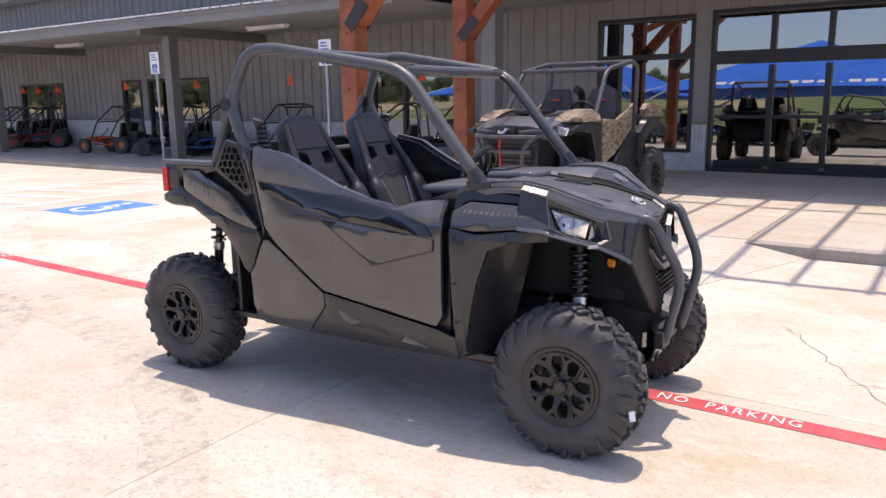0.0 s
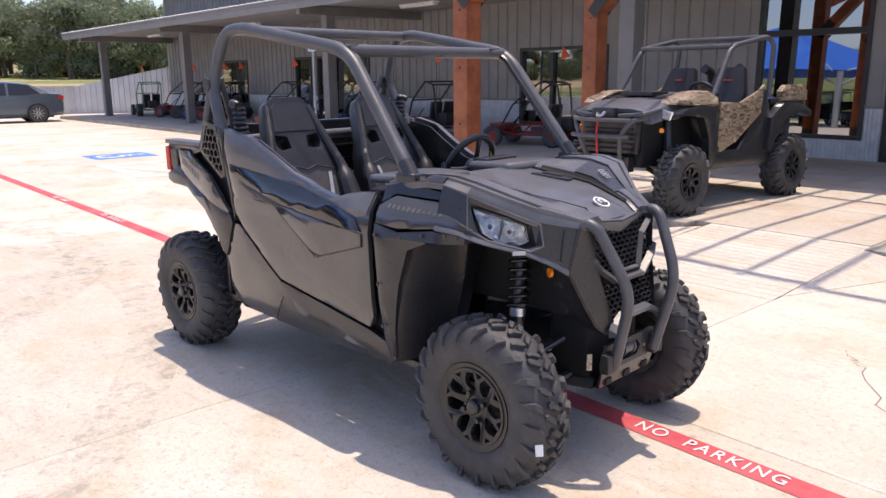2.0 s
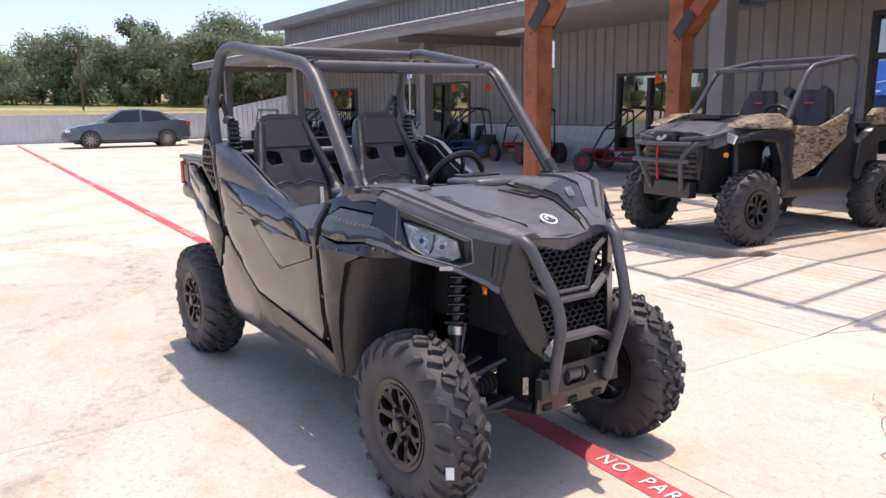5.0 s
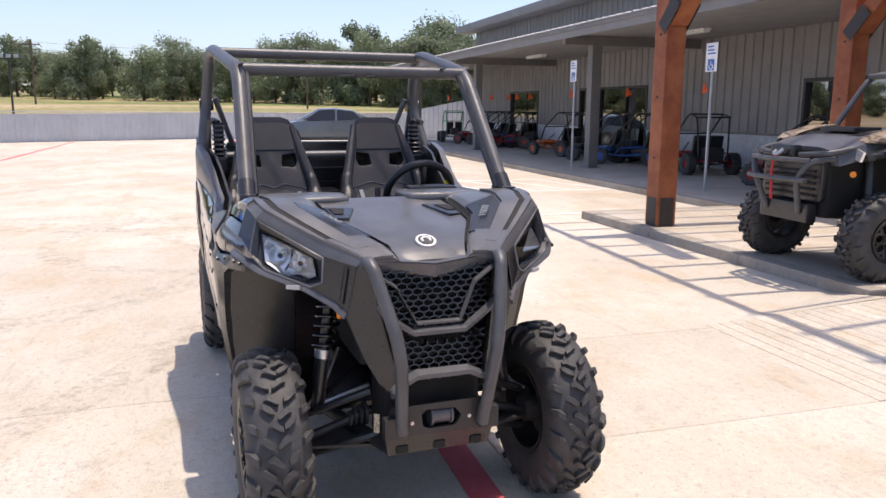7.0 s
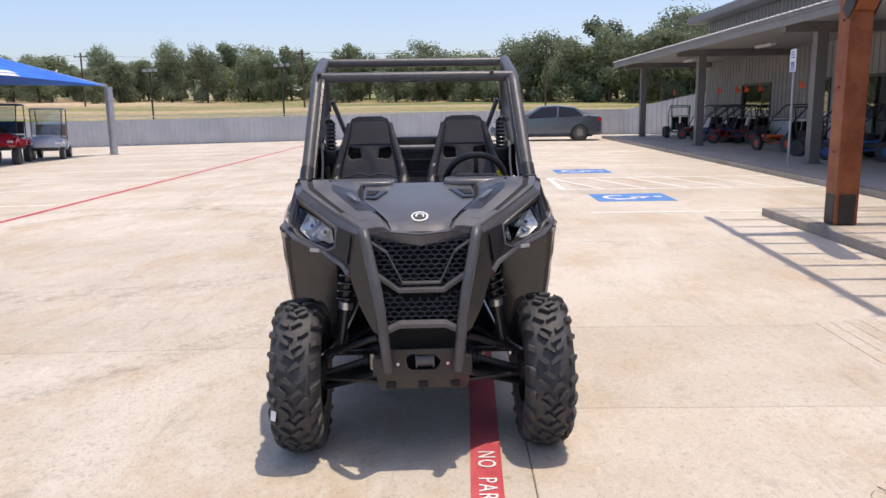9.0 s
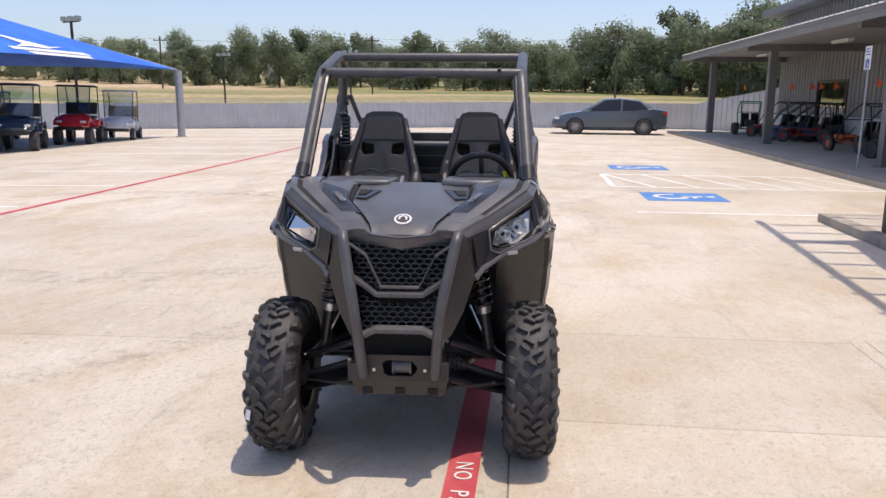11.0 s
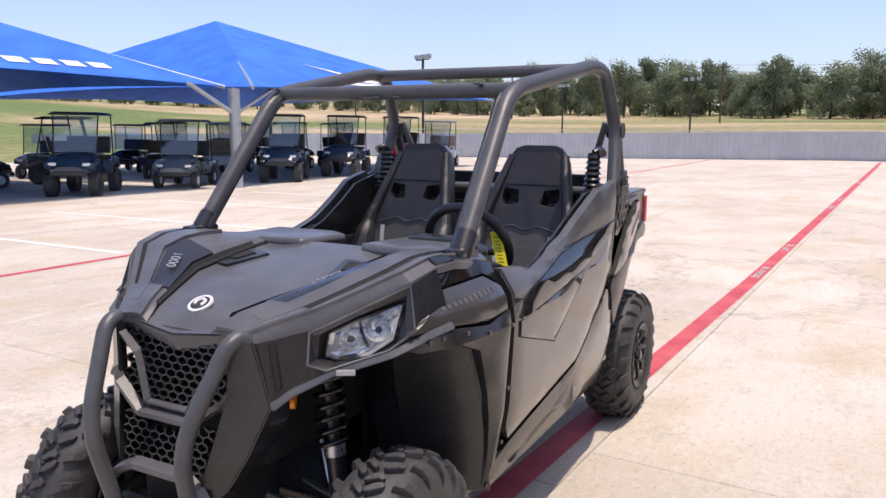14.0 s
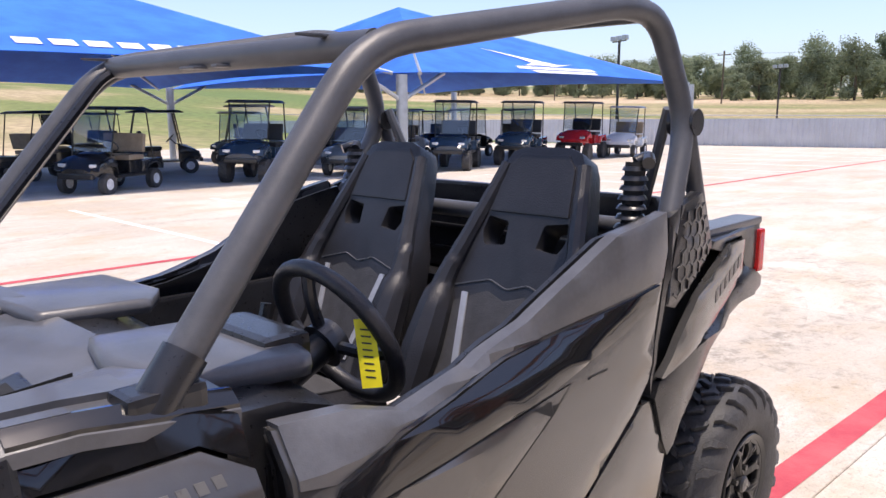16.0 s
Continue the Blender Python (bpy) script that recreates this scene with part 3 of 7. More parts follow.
# porch roof over the walk: fascia, sheet, soffit, posts
porch = thing("porch_roof", "grey sheet metal porch roof with deep fascia", "roof", kind="structure")
PX0, PX1, EAVE, PY = -30.3, -5.6, 3.02, 7.15
bm = bmesh.new()
ring_loft(bm, [[(x, PY + 0.02, EAVE + 0.2), (x, WALL_Y - 0.05, 3.86), (x, WALL_Y - 0.05, 3.90), (x, PY - 0.06, EAVE + 0.245)] for x in (PX0 - 0.05, PX1)])
for k in range(int((PX1 - PX0) / 0.3)):
    x = PX0 + 0.1 + 0.3 * k
    ring_loft(bm, [[(x + dx, PY - 0.07, EAVE + 0.245 + dz), (x + dx, WALL_Y - 0.06, 3.905 + dz)] for dx, dz in ((-0.03, 0), (-0.012, 0.03), (0.012, 0.03), (0.03, 0))], False, False)
part("roof_sheet", bm, ROOF_SHEET, porch)
boxed("fascia", PX0, PX1, PY - 0.03, PY, EAVE, EAVE + 0.23, SIDING_TRIM, porch, 0.005)
boxed("gutter_lip", PX0, PX1, PY - 0.055, PY - 0.032, EAVE + 0.15, EAVE + 0.225, POST_GREY, porch, 0.005)
boxed("soffit", PX0, PX1, PY + 0.005, WALL_Y - 0.06, EAVE + 0.11, EAVE + 0.135, SOFFIT, porch)
bm = bmesh.new()
ring_loft(bm, [[(x, PY - 0.02, EAVE + 0.01), (x, PY - 0.02, EAVE + 0.22), (x, WALL_Y - 0.05, 3.84), (x, WALL_Y - 0.05, EAVE + 0.1)] for x in (PX0 - 0.02, PX0 + 0.01)])
part("gable_trim", bm, SIDING_TRIM, porch)
for x in (-28.6, -20.9, -12.75):
    boxed("beam", x - 0.09, x + 0.09, PY + 0.1, WALL_Y - 0.06, EAVE - 0.10, EAVE + 0.108, POST_GREY, porch, 0.01)
for x in (-28.6, -20.9, -12.75):
    post = thing("porch_post", "square dark grey steel porch post on the walk", "post", pose(x, 8.05, WALK), "porch posts")
    boxed("shaft", -0.12, 0.12, -0.12, 0.12, 0.012, EAVE - 0.10 - WALK, POST_GREY, post, 0.012)
    boxed("base_plate", -0.17, 0.17, -0.17, 0.17, 0.0, 0.014, POST_GREY, post, 0.003)

# upper roof edge of the main hall
hall = thing("hall_roof", "low pitched dark metal roof of the main hall", "roof", kind="structure")
bm = bmesh.new()
ring_loft(bm, [[(x, WALL_Y - 0.75, 4.80), (x, WALL_Y - 0.75, 5.0), (x, WALL_Y + 11, 6.6), (x, WALL_Y + 22.6, 5.0), (x, WALL_Y + 22.6, 4.80)] for x in (BUILD_X0 - 0.5, BUILD_X1 + 0.5)])
part("roof_slab", bm, ROOF_SHEET, hall)
boxed("fascia", BUILD_X0 - 0.52, BUILD_X1 + 0.52, WALL_Y - 0.785, WALL_Y - 0.752, 4.76, 5.02, SIDING_TRIM, hall, 0.005)
boxed("soffit", BUILD_X0 - 0.5, BUILD_X1 + 0.5, WALL_Y - 0.745, WALL_Y - 0.06, 4.74, 4.795, SOFFIT, hall)

# roof over the entrance, and the timber portico before it
entry = thing("entry_roof", "ribbed metal canopy over the entrance doors", "roof", kind="structure")
boxed("soffit", -5.45, 6.5, 7.9, WALL_Y - 0.06, 3.2, 3.3, SOFFIT, entry)
bm = bmesh.new()
box(bm, -5.45, 6.5, 7.9, WALL_Y - 0.06, 3.305, 3.36)
for k in range(39):
    box(bm, -5.4 + 0.3 * k, -5.33 + 0.3 * k, 7.9, WALL_Y - 0.07, 3.37, 3.4)
part("roof_sheet", bm, ROOF_SHEET, entry)
boxed("fascia", -5.45, 6.5, 7.86, 7.895, 3.14, 3.45, SIDING_TRIM, entry, 0.005)
for x in (-4.35, 5.3):
    post = thing("entry_post", "square grey steel column at the entrance", "post", pose(x, 8.22, WALK), "entrance columns")
    boxed("shaft", -0.14, 0.14, -0.14, 0.14, 0.012, 3.2 - WALK, SIDING_TRIM, post, 0.012)
    boxed("base_plate", -0.19, 0.19, -0.19, 0.19, 0.0, 0.014, SIDING_TRIM, post, 0.003)


def timber_post(x, y, side):
    t = thing("timber_post", "red-brown stained timber post with bolted dark steel plates", "post", pose(x, y, WALK), "portico posts")
    boxed("shaft", -0.125, 0.125, -0.125, 0.125, 0.005, 3.455, TIMBER, t, 0.015)
    for s in (-1, 1):
        boxed("base_shoe", s * 0.126 - 0.004, s * 0.126 + 0.004, -0.09, 0.09, 0.0, 0.34, STEEL_DARK, t, 0.002)
        boxed("base_shoe", -0.09, 0.09, s * 0.126 - 0.004, s * 0.126 + 0.004, 0.0, 0.34, STEEL_DARK, t, 0.002)
    for z in (0.8, 1.5, 2.2):
        bm = bmesh.new()
        cylinder(bm, pose(0, -0.128, z, 90), 0.014, 0.012, 8)
        part("bolt", bm, STEEL_DARK, t)
    # knee brace rising along the eaves beam
    m = pose(side * 0.1, 0, 2.35) @ pose(0, 0, 0, 0, side * 42, 0)
    boxed("knee_brace", -0.1, 0.1, -0.11, 0.11, 0.0, 1.9, TIMBER, t, 0.012, m=m)
    for s in (-1, 1):
        boxed("brace_plate", -0.09, 0.09, s * 0.132 - 0.004, s * 0.132 + 0.004, -0.12, 0.28, STEEL_DARK, t, 0.002, m=m)
    return t


for x, y, s in ((-4.2, 4.5, 1), (-4.2, 7.1, 1), (5.2, 4.5, -1), (5.2, 7.1, -1)):
    timber_post(x, y, s)
portico = thing("portico_frame", "open gabled timber portico frame with purlins", "portico", kind="structure")
for x in (-4.2, 5.2):
    boxed("eaves_beam", x - 0.1, x + 0.1, 3.9, 7.7, 3.56, 3.78, TIMBER, portico, 0.012)
for y in (3.98, 7.5):
    for s in (-1, 1):
        m = pose(0.5, y, 5.86) @ pose(0, 0, 0, 0, s * 22, 0)
        boxed("rafter", min(0, s * 6.6), max(0, s * 6.6), -0.035, 0.035, -0.18, 0.0, TIMBER, portico, 0.01, m=m)
for s in (-1, 1):
    for k in range(11):
        d = 0.25 + 0.60 * k
        m = pose(0.5, 0, 5.86) @ pose(0, 0, 0, 0, s * 22, 0)
        boxed("purlin", s * d - 0.02, s * d + 0.02, 3.9, 9.6, 0.002, 0.07, TIMBER, portico, 0.005, m=m)

# ceiling lamps of the porch
for x, y in ((-10.9, 9.3), (-19.0, 9.3), (-26.4, 9.3)):
    t = thing("ceiling_lamp", "long white fluorescent lamp under the porch soffit", "lamp", pose(x, y, EAVE + 0.108), "porch lamps")
    boxed("housing", -0.62, 0.62, -0.09, 0.09, -0.035, 0.0, WHITE_ENAMEL, t, 0.006)
    boxed("diffuser", -0.6, 0.6, -0.075, 0.075, -0.085, -0.036, LIGHT_WHITE, t, 0.02)

# accessible parking signs
for x in (-7.34, -12.36):
    t = thing("parking_sign", "white accessible parking sign on a galvanised pole", "sign", pose(x, 7.36, WALK), "accessible parking signs")
    tubed("pole", [(0, 0, 0), (0, 0, 2.4)], 0.026, GALV_POST, t, 8)
    bm = slab([[(-0.15, 0), (0.15, 0), (0.15, 0.46), (-0.15, 0.46)]], 0.006, pose(0, -0.03, 1.98, 90, 0, 0), 0.0015)
    part("plate", bm, WHITE_ENAMEL, t)
    bm = slab([[(-0.085, 0.02), (0.085, 0.02), (0.085, 0.2), (-0.085, 0.2)]], 0.002, pose(0, -0.0375, 1.98, 90, 0, 0))
    part("symbol_field", bm, SIGN_BLUE, t)
    bm = bmesh.new()
    tube(bm, [(0.045 * math.cos(radians(a)), -0.0405, 2.06 + 0.045 * math.sin(radians(a))) for a in range(-220, 40, 20)], 0.007, 6)
    tube(bm, [(-0.005, -0.0405, 2.15), (0.0, -0.0405, 2.09), (0.05, -0.0405, 2.085), (0.065, -0.0405, 2.03)], 0.008, 6, 0.01)
    part("symbol", bm, WHITE_ENAMEL, t)
    for k in range(3):
        boxed("print_bar", -0.1, 0.1 - 0.03 * k, -0.0385, -0.0365, 2.26 + 0.055 * k, 2.285 + 0.055 * k, SIGN_BLUE, t)

# ---- fences ----
fence = thing("fence", "pale corrugated sheet metal boundary fence", "fence", kind="structure")
bm = bmesh.new()
ribbed_sheet(bm, -62, 8.5, 0.0, 1.55, 0, 0.25, 0.05, 0.03, lambda x: 1.20)
bmesh.ops.transform(bm, matrix=pose(-34.3, 0, 0, 0, 0, 90) , verts=bm.verts)
for v in bm.verts:
    v.co.z += -0.35 if v.co.z < 0.1 else gz(v.co.y) * 0.6
part("sheet", bm, FENCE_SHEET, fence)
boxed("cap_rail", -34.34, -34.22, -62, 8.5, 1.205, 1.24, FENCE_SHEET, fence).rotation_euler = (0, 0, 0)
fence_rise = thing("fence", "pale corrugated sheet fence stepping up beside the building", "fence", kind="structure")
bm = bmesh.new()
ribbed_sheet(bm, 0, 9.5, -0.3, 1.2, 0, 0.25, 0.05, 0.03, lambda x: 1.2 + 0.19 * x)
bmesh.ops.transform(bm, matrix=pose(-34.3, 8.5, 0, 0, 0, 50), verts=bm.verts)
part("sheet", bm, FENCE_SHEET, fence_rise)

# ---- the side-by-side vehicle ----
PLASTIC = material("matte_black_plastic", (0.019, 0.0195, 0.022), 0.30, 0, 0.2, 10, 0.08, 350, coat=0.25)
PLASTIC_GREY = material("dark_grey_moulded_plastic", (0.094, 0.096, 0.104), 0.34, 0, 0.15, 9, 0.08, 350, coat=0.2)
GLOSS = material("gloss_black_panel", (0.008, 0.008, 0.009), 0.07, 0, 0.2, 4, coat=0.6)
SATIN = material("satin_charcoal_panel", (0.095, 0.093, 0.091), 0.17, 0.45, 0.10, 4, 0.03, 240, coat=0.5)
TUBE_PAINT = material("powder_coated_tube", (0.078, 0.081, 0.089), 0.38, 0, 0.12, 12, 0.12, 420)
RUBBER = material("tyre_rubber", (0.052, 0.052, 0.054), 0.6, 0, 0.25, 14, 0.25, 160)
RIM_BLACK = material("gloss_black_rim", (0.018, 0.018, 0.018), 0.34, 0, 0.2, 20, coat=0.1)
VINYL = material("black_seat_vinyl", (0.020, 0.020, 0.023), 0.36, 0, 0.15, 12, 0.2, 240)
VINYL_GREY = material("grey_seat_fabric", (0.05, 0.05, 0.053), 0.6, 0, 0.15, 30, 0.3, 400)
SILVER = material("silver_stripe", (0.42, 0.43, 0.45), 0.4, 0.3)
DECAL_GREY = material("grey_decal", (0.27, 0.28, 0.29), 0.4)
EMBLEM_GREY = material("faint_grey_emblem", (0.115, 0.112, 0.105), 0.3)
# near-black for dark parts, and for shade in gaps and recesses put into colour
DARK_VOID = material("black_plastic_and_gap_shade", (0.010, 0.010, 0.010), 0.8)
CHROME = material("bright_reflector", (0.86, 0.87, 0.88), 0.15, 0.6, 0.04, 20)
ZINC = material("zinc_plated_steel", (0.55, 0.56, 0.57), 0.3, 0.9)
LENS = glass_material("clear_lens", (0.96, 0.97, 0.98), 0.01, 0.0)
AMBER = material("amber_reflector", (0.85, 0.25, 0.02), 0.2, 0, 0.1, 60)
TAIL_RED = material("red_tail_lens", (0.55, 0.02, 0.02), 0.12, 0, 0.15, 60)
TAG_YELLOW = material("yellow_paper_tag", (0.80, 0.70, 0.02), 0.6)
TAG_PAPER = material("buff_label_paper", (0.45, 0.38, 0.28), 0.5, 0, 0.5, 90)
INK = material("dark_ink", (0.03, 0.03, 0.03), 0.6)
ORANGE_TAG = material("orange_warning_label", (0.7, 0.22, 0.05), 0.5)


def side_y(x, z):
    """Half width of the vehicle's flank at a place along it and a height."""
    table = ((0.30, 0.555), (0.45, 0.600), (0.62, 0.628), (0.90, 0.648), (0.98, 0.636), (1.05, 0.592), (1.15, 0.575), (1.30, 0.558))
    w = table[0][1]
    for (z0, a), (z1, b) in zip(table, table[1:]):
        if z >= z0:
            w = a + (b - a) * min(1, (z - z0) / (z1 - z0))
    # the tumblehome fades out towards the rear pillar
    w += (0.644 - w) * min(1, max(0, (0.12 - x) / 0.5)) * (z > 0.9)
    if x < -0.62:
        w -= min(0.045, (-0.62 - x) * 0.10)
    if x > 0.62:
        w -= min(0.13, (x - 0.62) ** 1.6 * 0.26)
    return w


def flank(poly, s, out=0.0, thick=0.02, chamfer=0.006, holes=(), shape=side_y):
    """A curved panel of the flank from its outline in x and z; s is the side, out how far it stands proud."""
    bm = bmesh.new()
    flat_poly(bm, [[(x, 0, z) for x, z in loop] for loop in (poly, *holes)])
    xs = [p[0] for p in poly]
    zs = [p[1] for p in poly]
    if not holes:
        cuts = [(0, k * 0.07) for k in range(-20, 22)] + [(2, z) for z in (0.375, 0.45, 0.535, 0.62, 0.69, 0.76, 0.83, 0.90, 0.94, 0.98, 1.0, 1.025, 1.05, 1.10, 1.15, 1.225)]
        for axis, at in cuts:
            if not (min(xs) < at < max(xs) if axis == 0 else min(zs) < at < max(zs)):
                continue
            co, no = [0, 0, 0], [0, 0, 0]
            co[axis], no[axis] = at, 1
            bmesh.ops.bisect_plane(bm, geom=bm.verts[:] + bm.edges[:] + bm.faces[:], plane_co=co, plane_no=no)
    inset = bmesh.ops.inset_region(bm, faces=bm.faces[:], thickness=chamfer, use_even_offset=True)
    rim = {v for e in bm.edges if len(e.link_faces) == 1 for v in e.verts}
    for v in bm.verts:
        v.co.y = s * (shape(v.co.x, v.co.z) + out - (chamfer if v in rim else 0))
    r = bmesh.ops.extrude_face_region(bm, geom=bm.faces[:])
    for g in r["geom"]:
        if isinstance(g, bmesh.types.BMVert):
            g.co.y -= s * thick
    return bm


veh = thing("side_by_side", "black two-seat off-road side-by-side with open roll cage", "off-road vehicle", pose(0, 0, 0, 0, 0, 3.4))


# wheels ------------------------------------------------------------------
def tyre_profile(width, R, rim_r):
    """Half section of the tyre from the middle of the tread to the bead: (radius, across)."""
    w = width / 2
    return [(R - 0.016, 0.0), (R - 0.018, w * 0.30), (R - 0.023, w * 0.55), (R - 0.034, w * 0.76), (R - 0.052, w * 0.91), (R - 0.078, w * 0.985), (R - 0.105, w), (rim_r + 0.035, w * 0.97), (rim_r + 0.012, w * 0.90), (rim_r, w * 0.78)]


def tyre_mesh(width, R, rim_r):
    bm = bmesh.new()
    half = tyre_profile(width, R, rim_r)
    revolve(bm, [(r, -y) for r, y in half[:0:-1]] + half + [(rim_r - 0.015, 0)], 56)
    shade(bm, True)
    return bm


def lug_mesh(width, R, rim_r, side, rows):
    """A tread knob lofted over the tyre's section; rows of (share of the half section, along the tread, half width, height)."""
    half = [Vector((r, y)) for r, y in tyre_profile(width, R, rim_r)]
    steps = [(b - a).length for a, b in zip(half, half[1:])]
    total = sum(steps)

    def at(p):
        d, sign = abs(p) * total, -1 if p < 0 else 1
        for a, b, ln in zip(half, half[1:], steps):
            if d <= ln:
                q, t = a.lerp(b, d / ln), (b - a).normalized()
                return q.x, q.y * sign, t.y, -t.x * sign
            d -= ln
        return half[-1].x, half[-1].y * sign, 1.0, 0.0

    rings = []
    deep = (R / 0.33) ** 4
    for p, u, hw, h in rows:
        h, hw = h * deep, hw * R / 0.33
        r, y, nr, ny = at(p)
        ring = []
        for du, hh in ((-hw * 1.2, -0.006), (hw * 1.2, -0.006), (hw * 1.05, h * 0.8), (hw * 0.85, h), (-hw * 0.85, h), (-hw * 1.05, h * 0.8)):
            a = (u + du) / R
            ring.append((math.cos(a) * (r + nr * hh), side * (y + ny * hh), math.sin(a) * (r + nr * hh)))
        rings.append(ring)
    bm = bmesh.new()
    ring_loft(bm, rings)
    bmesh.ops.recalc_face_normals(bm, faces=bm.faces)
    return bm


SHOULDER_LUG = ((0.62, 0.026, 0.002, 0.001), (0.54, 0.020, 0.005, 0.008), (0.46, 0.011, 0.009, 0.013), (0.405, 0.004, 0.013, 0.017), (0.36, 0.0, 0.014, 0.019), (0.29, -0.016, 0.012, 0.019))
MIDDLE_LUG = ((0.25, 0.052, 0.006, 0.015), (0.21, 0.048, 0.012, 0.018), (0.14, 0.034, 0.013, 0.018), (0.085, 0.026, 0.008, 0.017))
INNER_LUG = ((0.17, -0.014, 0.006, 0.015), (0.12, -0.010, 0.012, 0.018), (0.05, -0.022, 0.012, 0.018), (-0.01, -0.034, 0.007, 0.017))
lug_store = {}


def lugs(tyre, width, R, rim_r, n):
    """The knobs of one tyre, each an object on shared mesh data."""
    for side in (-1, 1):
        for kind, rows in enumerate((SHOULDER_LUG, MIDDLE_LUG, INNER_LUG)):
            for k in range(n):
                long_one = k % 2 and kind > 0
                key = (width, R, side, kind, long_one)
                if key in lug_store:
                    ob = new("lug", lug_store[key])
                    ob.parent = tyre
                else:
                    ob = part("lug", lug_mesh(width, R, rim_r, side, [(p - 0.03, u + 0.010, hw * 1.05, h) for p, u, hw, h in rows] if long_one else rows), RUBBER, tyre)
                    lug_store[key] = ob.data
                ob.matrix_basis = Matrix.Rotation((k + (0.5 if side > 0 else 0)) * math.tau / n, 4, "Y")


def rim_face(rim_r, s):
    """The pressed face of the rim: broad split spokes between eight windows."""
    f = rim_r / 0.165
    polar = lambda r, a: (r * f * math.cos(radians(a)), r * f * math.sin(radians(a)))
    loops = [[polar(0.152, 9 * k) for k in range(40)]]
    for k in range(8):
        a = 45 * k + 10
        skew = 3 if k % 2 else -3
        loops.append([polar(r, a + da + skew * (r > 0.1)) for r, da in ((0.060, -6), (0.088, -15), (0.112, -13), (0.134, -7), (0.134, 7), (0.112, 13), (0.088, 15), (0.060, 6))])
        b = a + 22.5
        loops.append([polar(r, b + db) for r, db in ((0.138, -6), (0.138, 6), (0.121, 0))])
    bm = slab(loops, 0.022, pose(0, 0, 0, 90), 0.0035)
    for v in bm.verts:
        r = math.hypot(v.co.x, v.co.z) / f
        v.co.y = v.co.y + 0.011 + s * (0.022 * (r / 0.152) ** 2 - 0.022 + (0.008 if 0.07 < r < 0.125 else 0))
    return bm


def make_wheel(x, y, z, s, width, label, owner=None, R=0.330, rim_r=0.162, n=21):
    """A wheel as part of the vehicle; s is the side that its rim faces."""
    owner = owner or veh
    tyre = part("wheel", tyre_mesh(width, R, rim_r), RUBBER, owner, label, True)
    tyre.matrix_basis = pose(x, y, z)
    lugs(tyre, width, R, rim_r, n)
    w = width / 2
    bm = bmesh.new()
    revolve(bm, [(rim_r - 0.002, -w * 0.70), (rim_r + 0.006, -w * 0.90), (rim_r - 0.012, -w * 0.86), (rim_r - 0.024, 0), (rim_r - 0.022, s * w * 0.70), (rim_r - 0.014, w * 0.90), (rim_r + 0.002, w * 0.96), (rim_r + 0.005, w * 0.93), (rim_r - 0.002, w * 0.70), (rim_r - 0.016, 0)], 48)
    part("rim", bm, RIM_BLACK, tyre, "gloss black alloy rim", True)
    yo = s * w * 0.80
    bm = rim_face(rim_r, s)
    bmesh.ops.translate(bm, vec=(0, yo, 0), verts=bm.verts)
    part("rim_face", bm, RIM_BLACK, tyre, "gloss black split-spoke rim face", False)
    bm = bmesh.new()
    revolve(bm, [(0.001, yo - s * 0.03), (0.056, yo - s * 0.03), (0.056, yo - s * 0.010), (0.040, yo - s * 0.004), (0.034, yo - s * 0.012), (0.001, yo - s * 0.012)], 24)
    part("hub_flange", bm, RIM_BLACK, tyre, smooth=True)
    bm = bmesh.new()
    revolve(bm, [(0.001, yo - s * 0.03), (0.029, yo - s * 0.03), (0.028, yo + s * 0.012), (0.022, yo + s * 0.018), (0.001, yo + s * 0.020)], 20)
    part("hub_cap", bm, PLASTIC, tyre, smooth=True)
    for k in range(4):
        a = k * math.tau / 4 + 0.4
        bm = bmesh.new()
        cylinder(bm, pose(0.052 * math.cos(a), yo - s * 0.004, 0.052 * math.sin(a), 90), 0.010, 0.03, 6)
        part("lug_nut", bm, RIM_BLACK, tyre)
    bm = bmesh.new()
    cylinder(bm, pose(0, -s * w * 0.05, 0, 90), 0.115, 0.008, 28)
    part("brake_disc", bm, STEEL_DARK, tyre, smooth=True)
    bm = bmesh.new()
    cylinder(bm, pose(0, -s * w * 0.45, 0, 90), 0.055, w * 0.9, 14, 0.05)
    box(bm, -0.11, -0.04, -s * w * 0.12 - 0.03, -s * w * 0.12 + 0.03, -0.06, 0.06, 0.01)
    part("knuckle", bm, STEEL_DARK, tyre)
    return tyre


for s in (-1, 1):
    make_wheel(1.146, s * 0.523, 0.315, s, 0.205, "knobbly black tyre on a black alloy rim")
    make_wheel(-1.115, s * 0.512, 0.317, s, 0.235, "knobbly black tyre on a black alloy rim")
boxed("sticker", -0.014, 0.014, -0.001, 0.001, -0.02, 0.02, WHITE_ENAMEL, veh, 0, "small white tyre sticker", pose(1.447, -0.603, 0.247, -12, 0, 53))

# flank panels ------------------------------------------------------------
DOOR = [(0.612, 1.046), (0.47, 1.033), (0.37, 1.004), (0.19, 1.03), (0.02, 1.078), (-0.13, 1.15), (-0.27, 1.222), (-0.462, 1.255), (-0.474, 1.17), (-0.41, 0.86), (-0.35, 0.79), (-0.075, 0.578), (0.55, 0.484), (0.588, 0.54)]
DOOR_GLOSS = [(-0.43, 1.092), (-0.20, 1.062), (0.10, 1.030), (0.26, 1.002), (0.40, 0.982), (0.53, 0.946), (0.572, 0.895), (0.55, 0.893), (0.46, 0.902), (0.30, 0.914), (0.0, 0.945), (-0.28, 1.005), (-0.41, 1.052)]
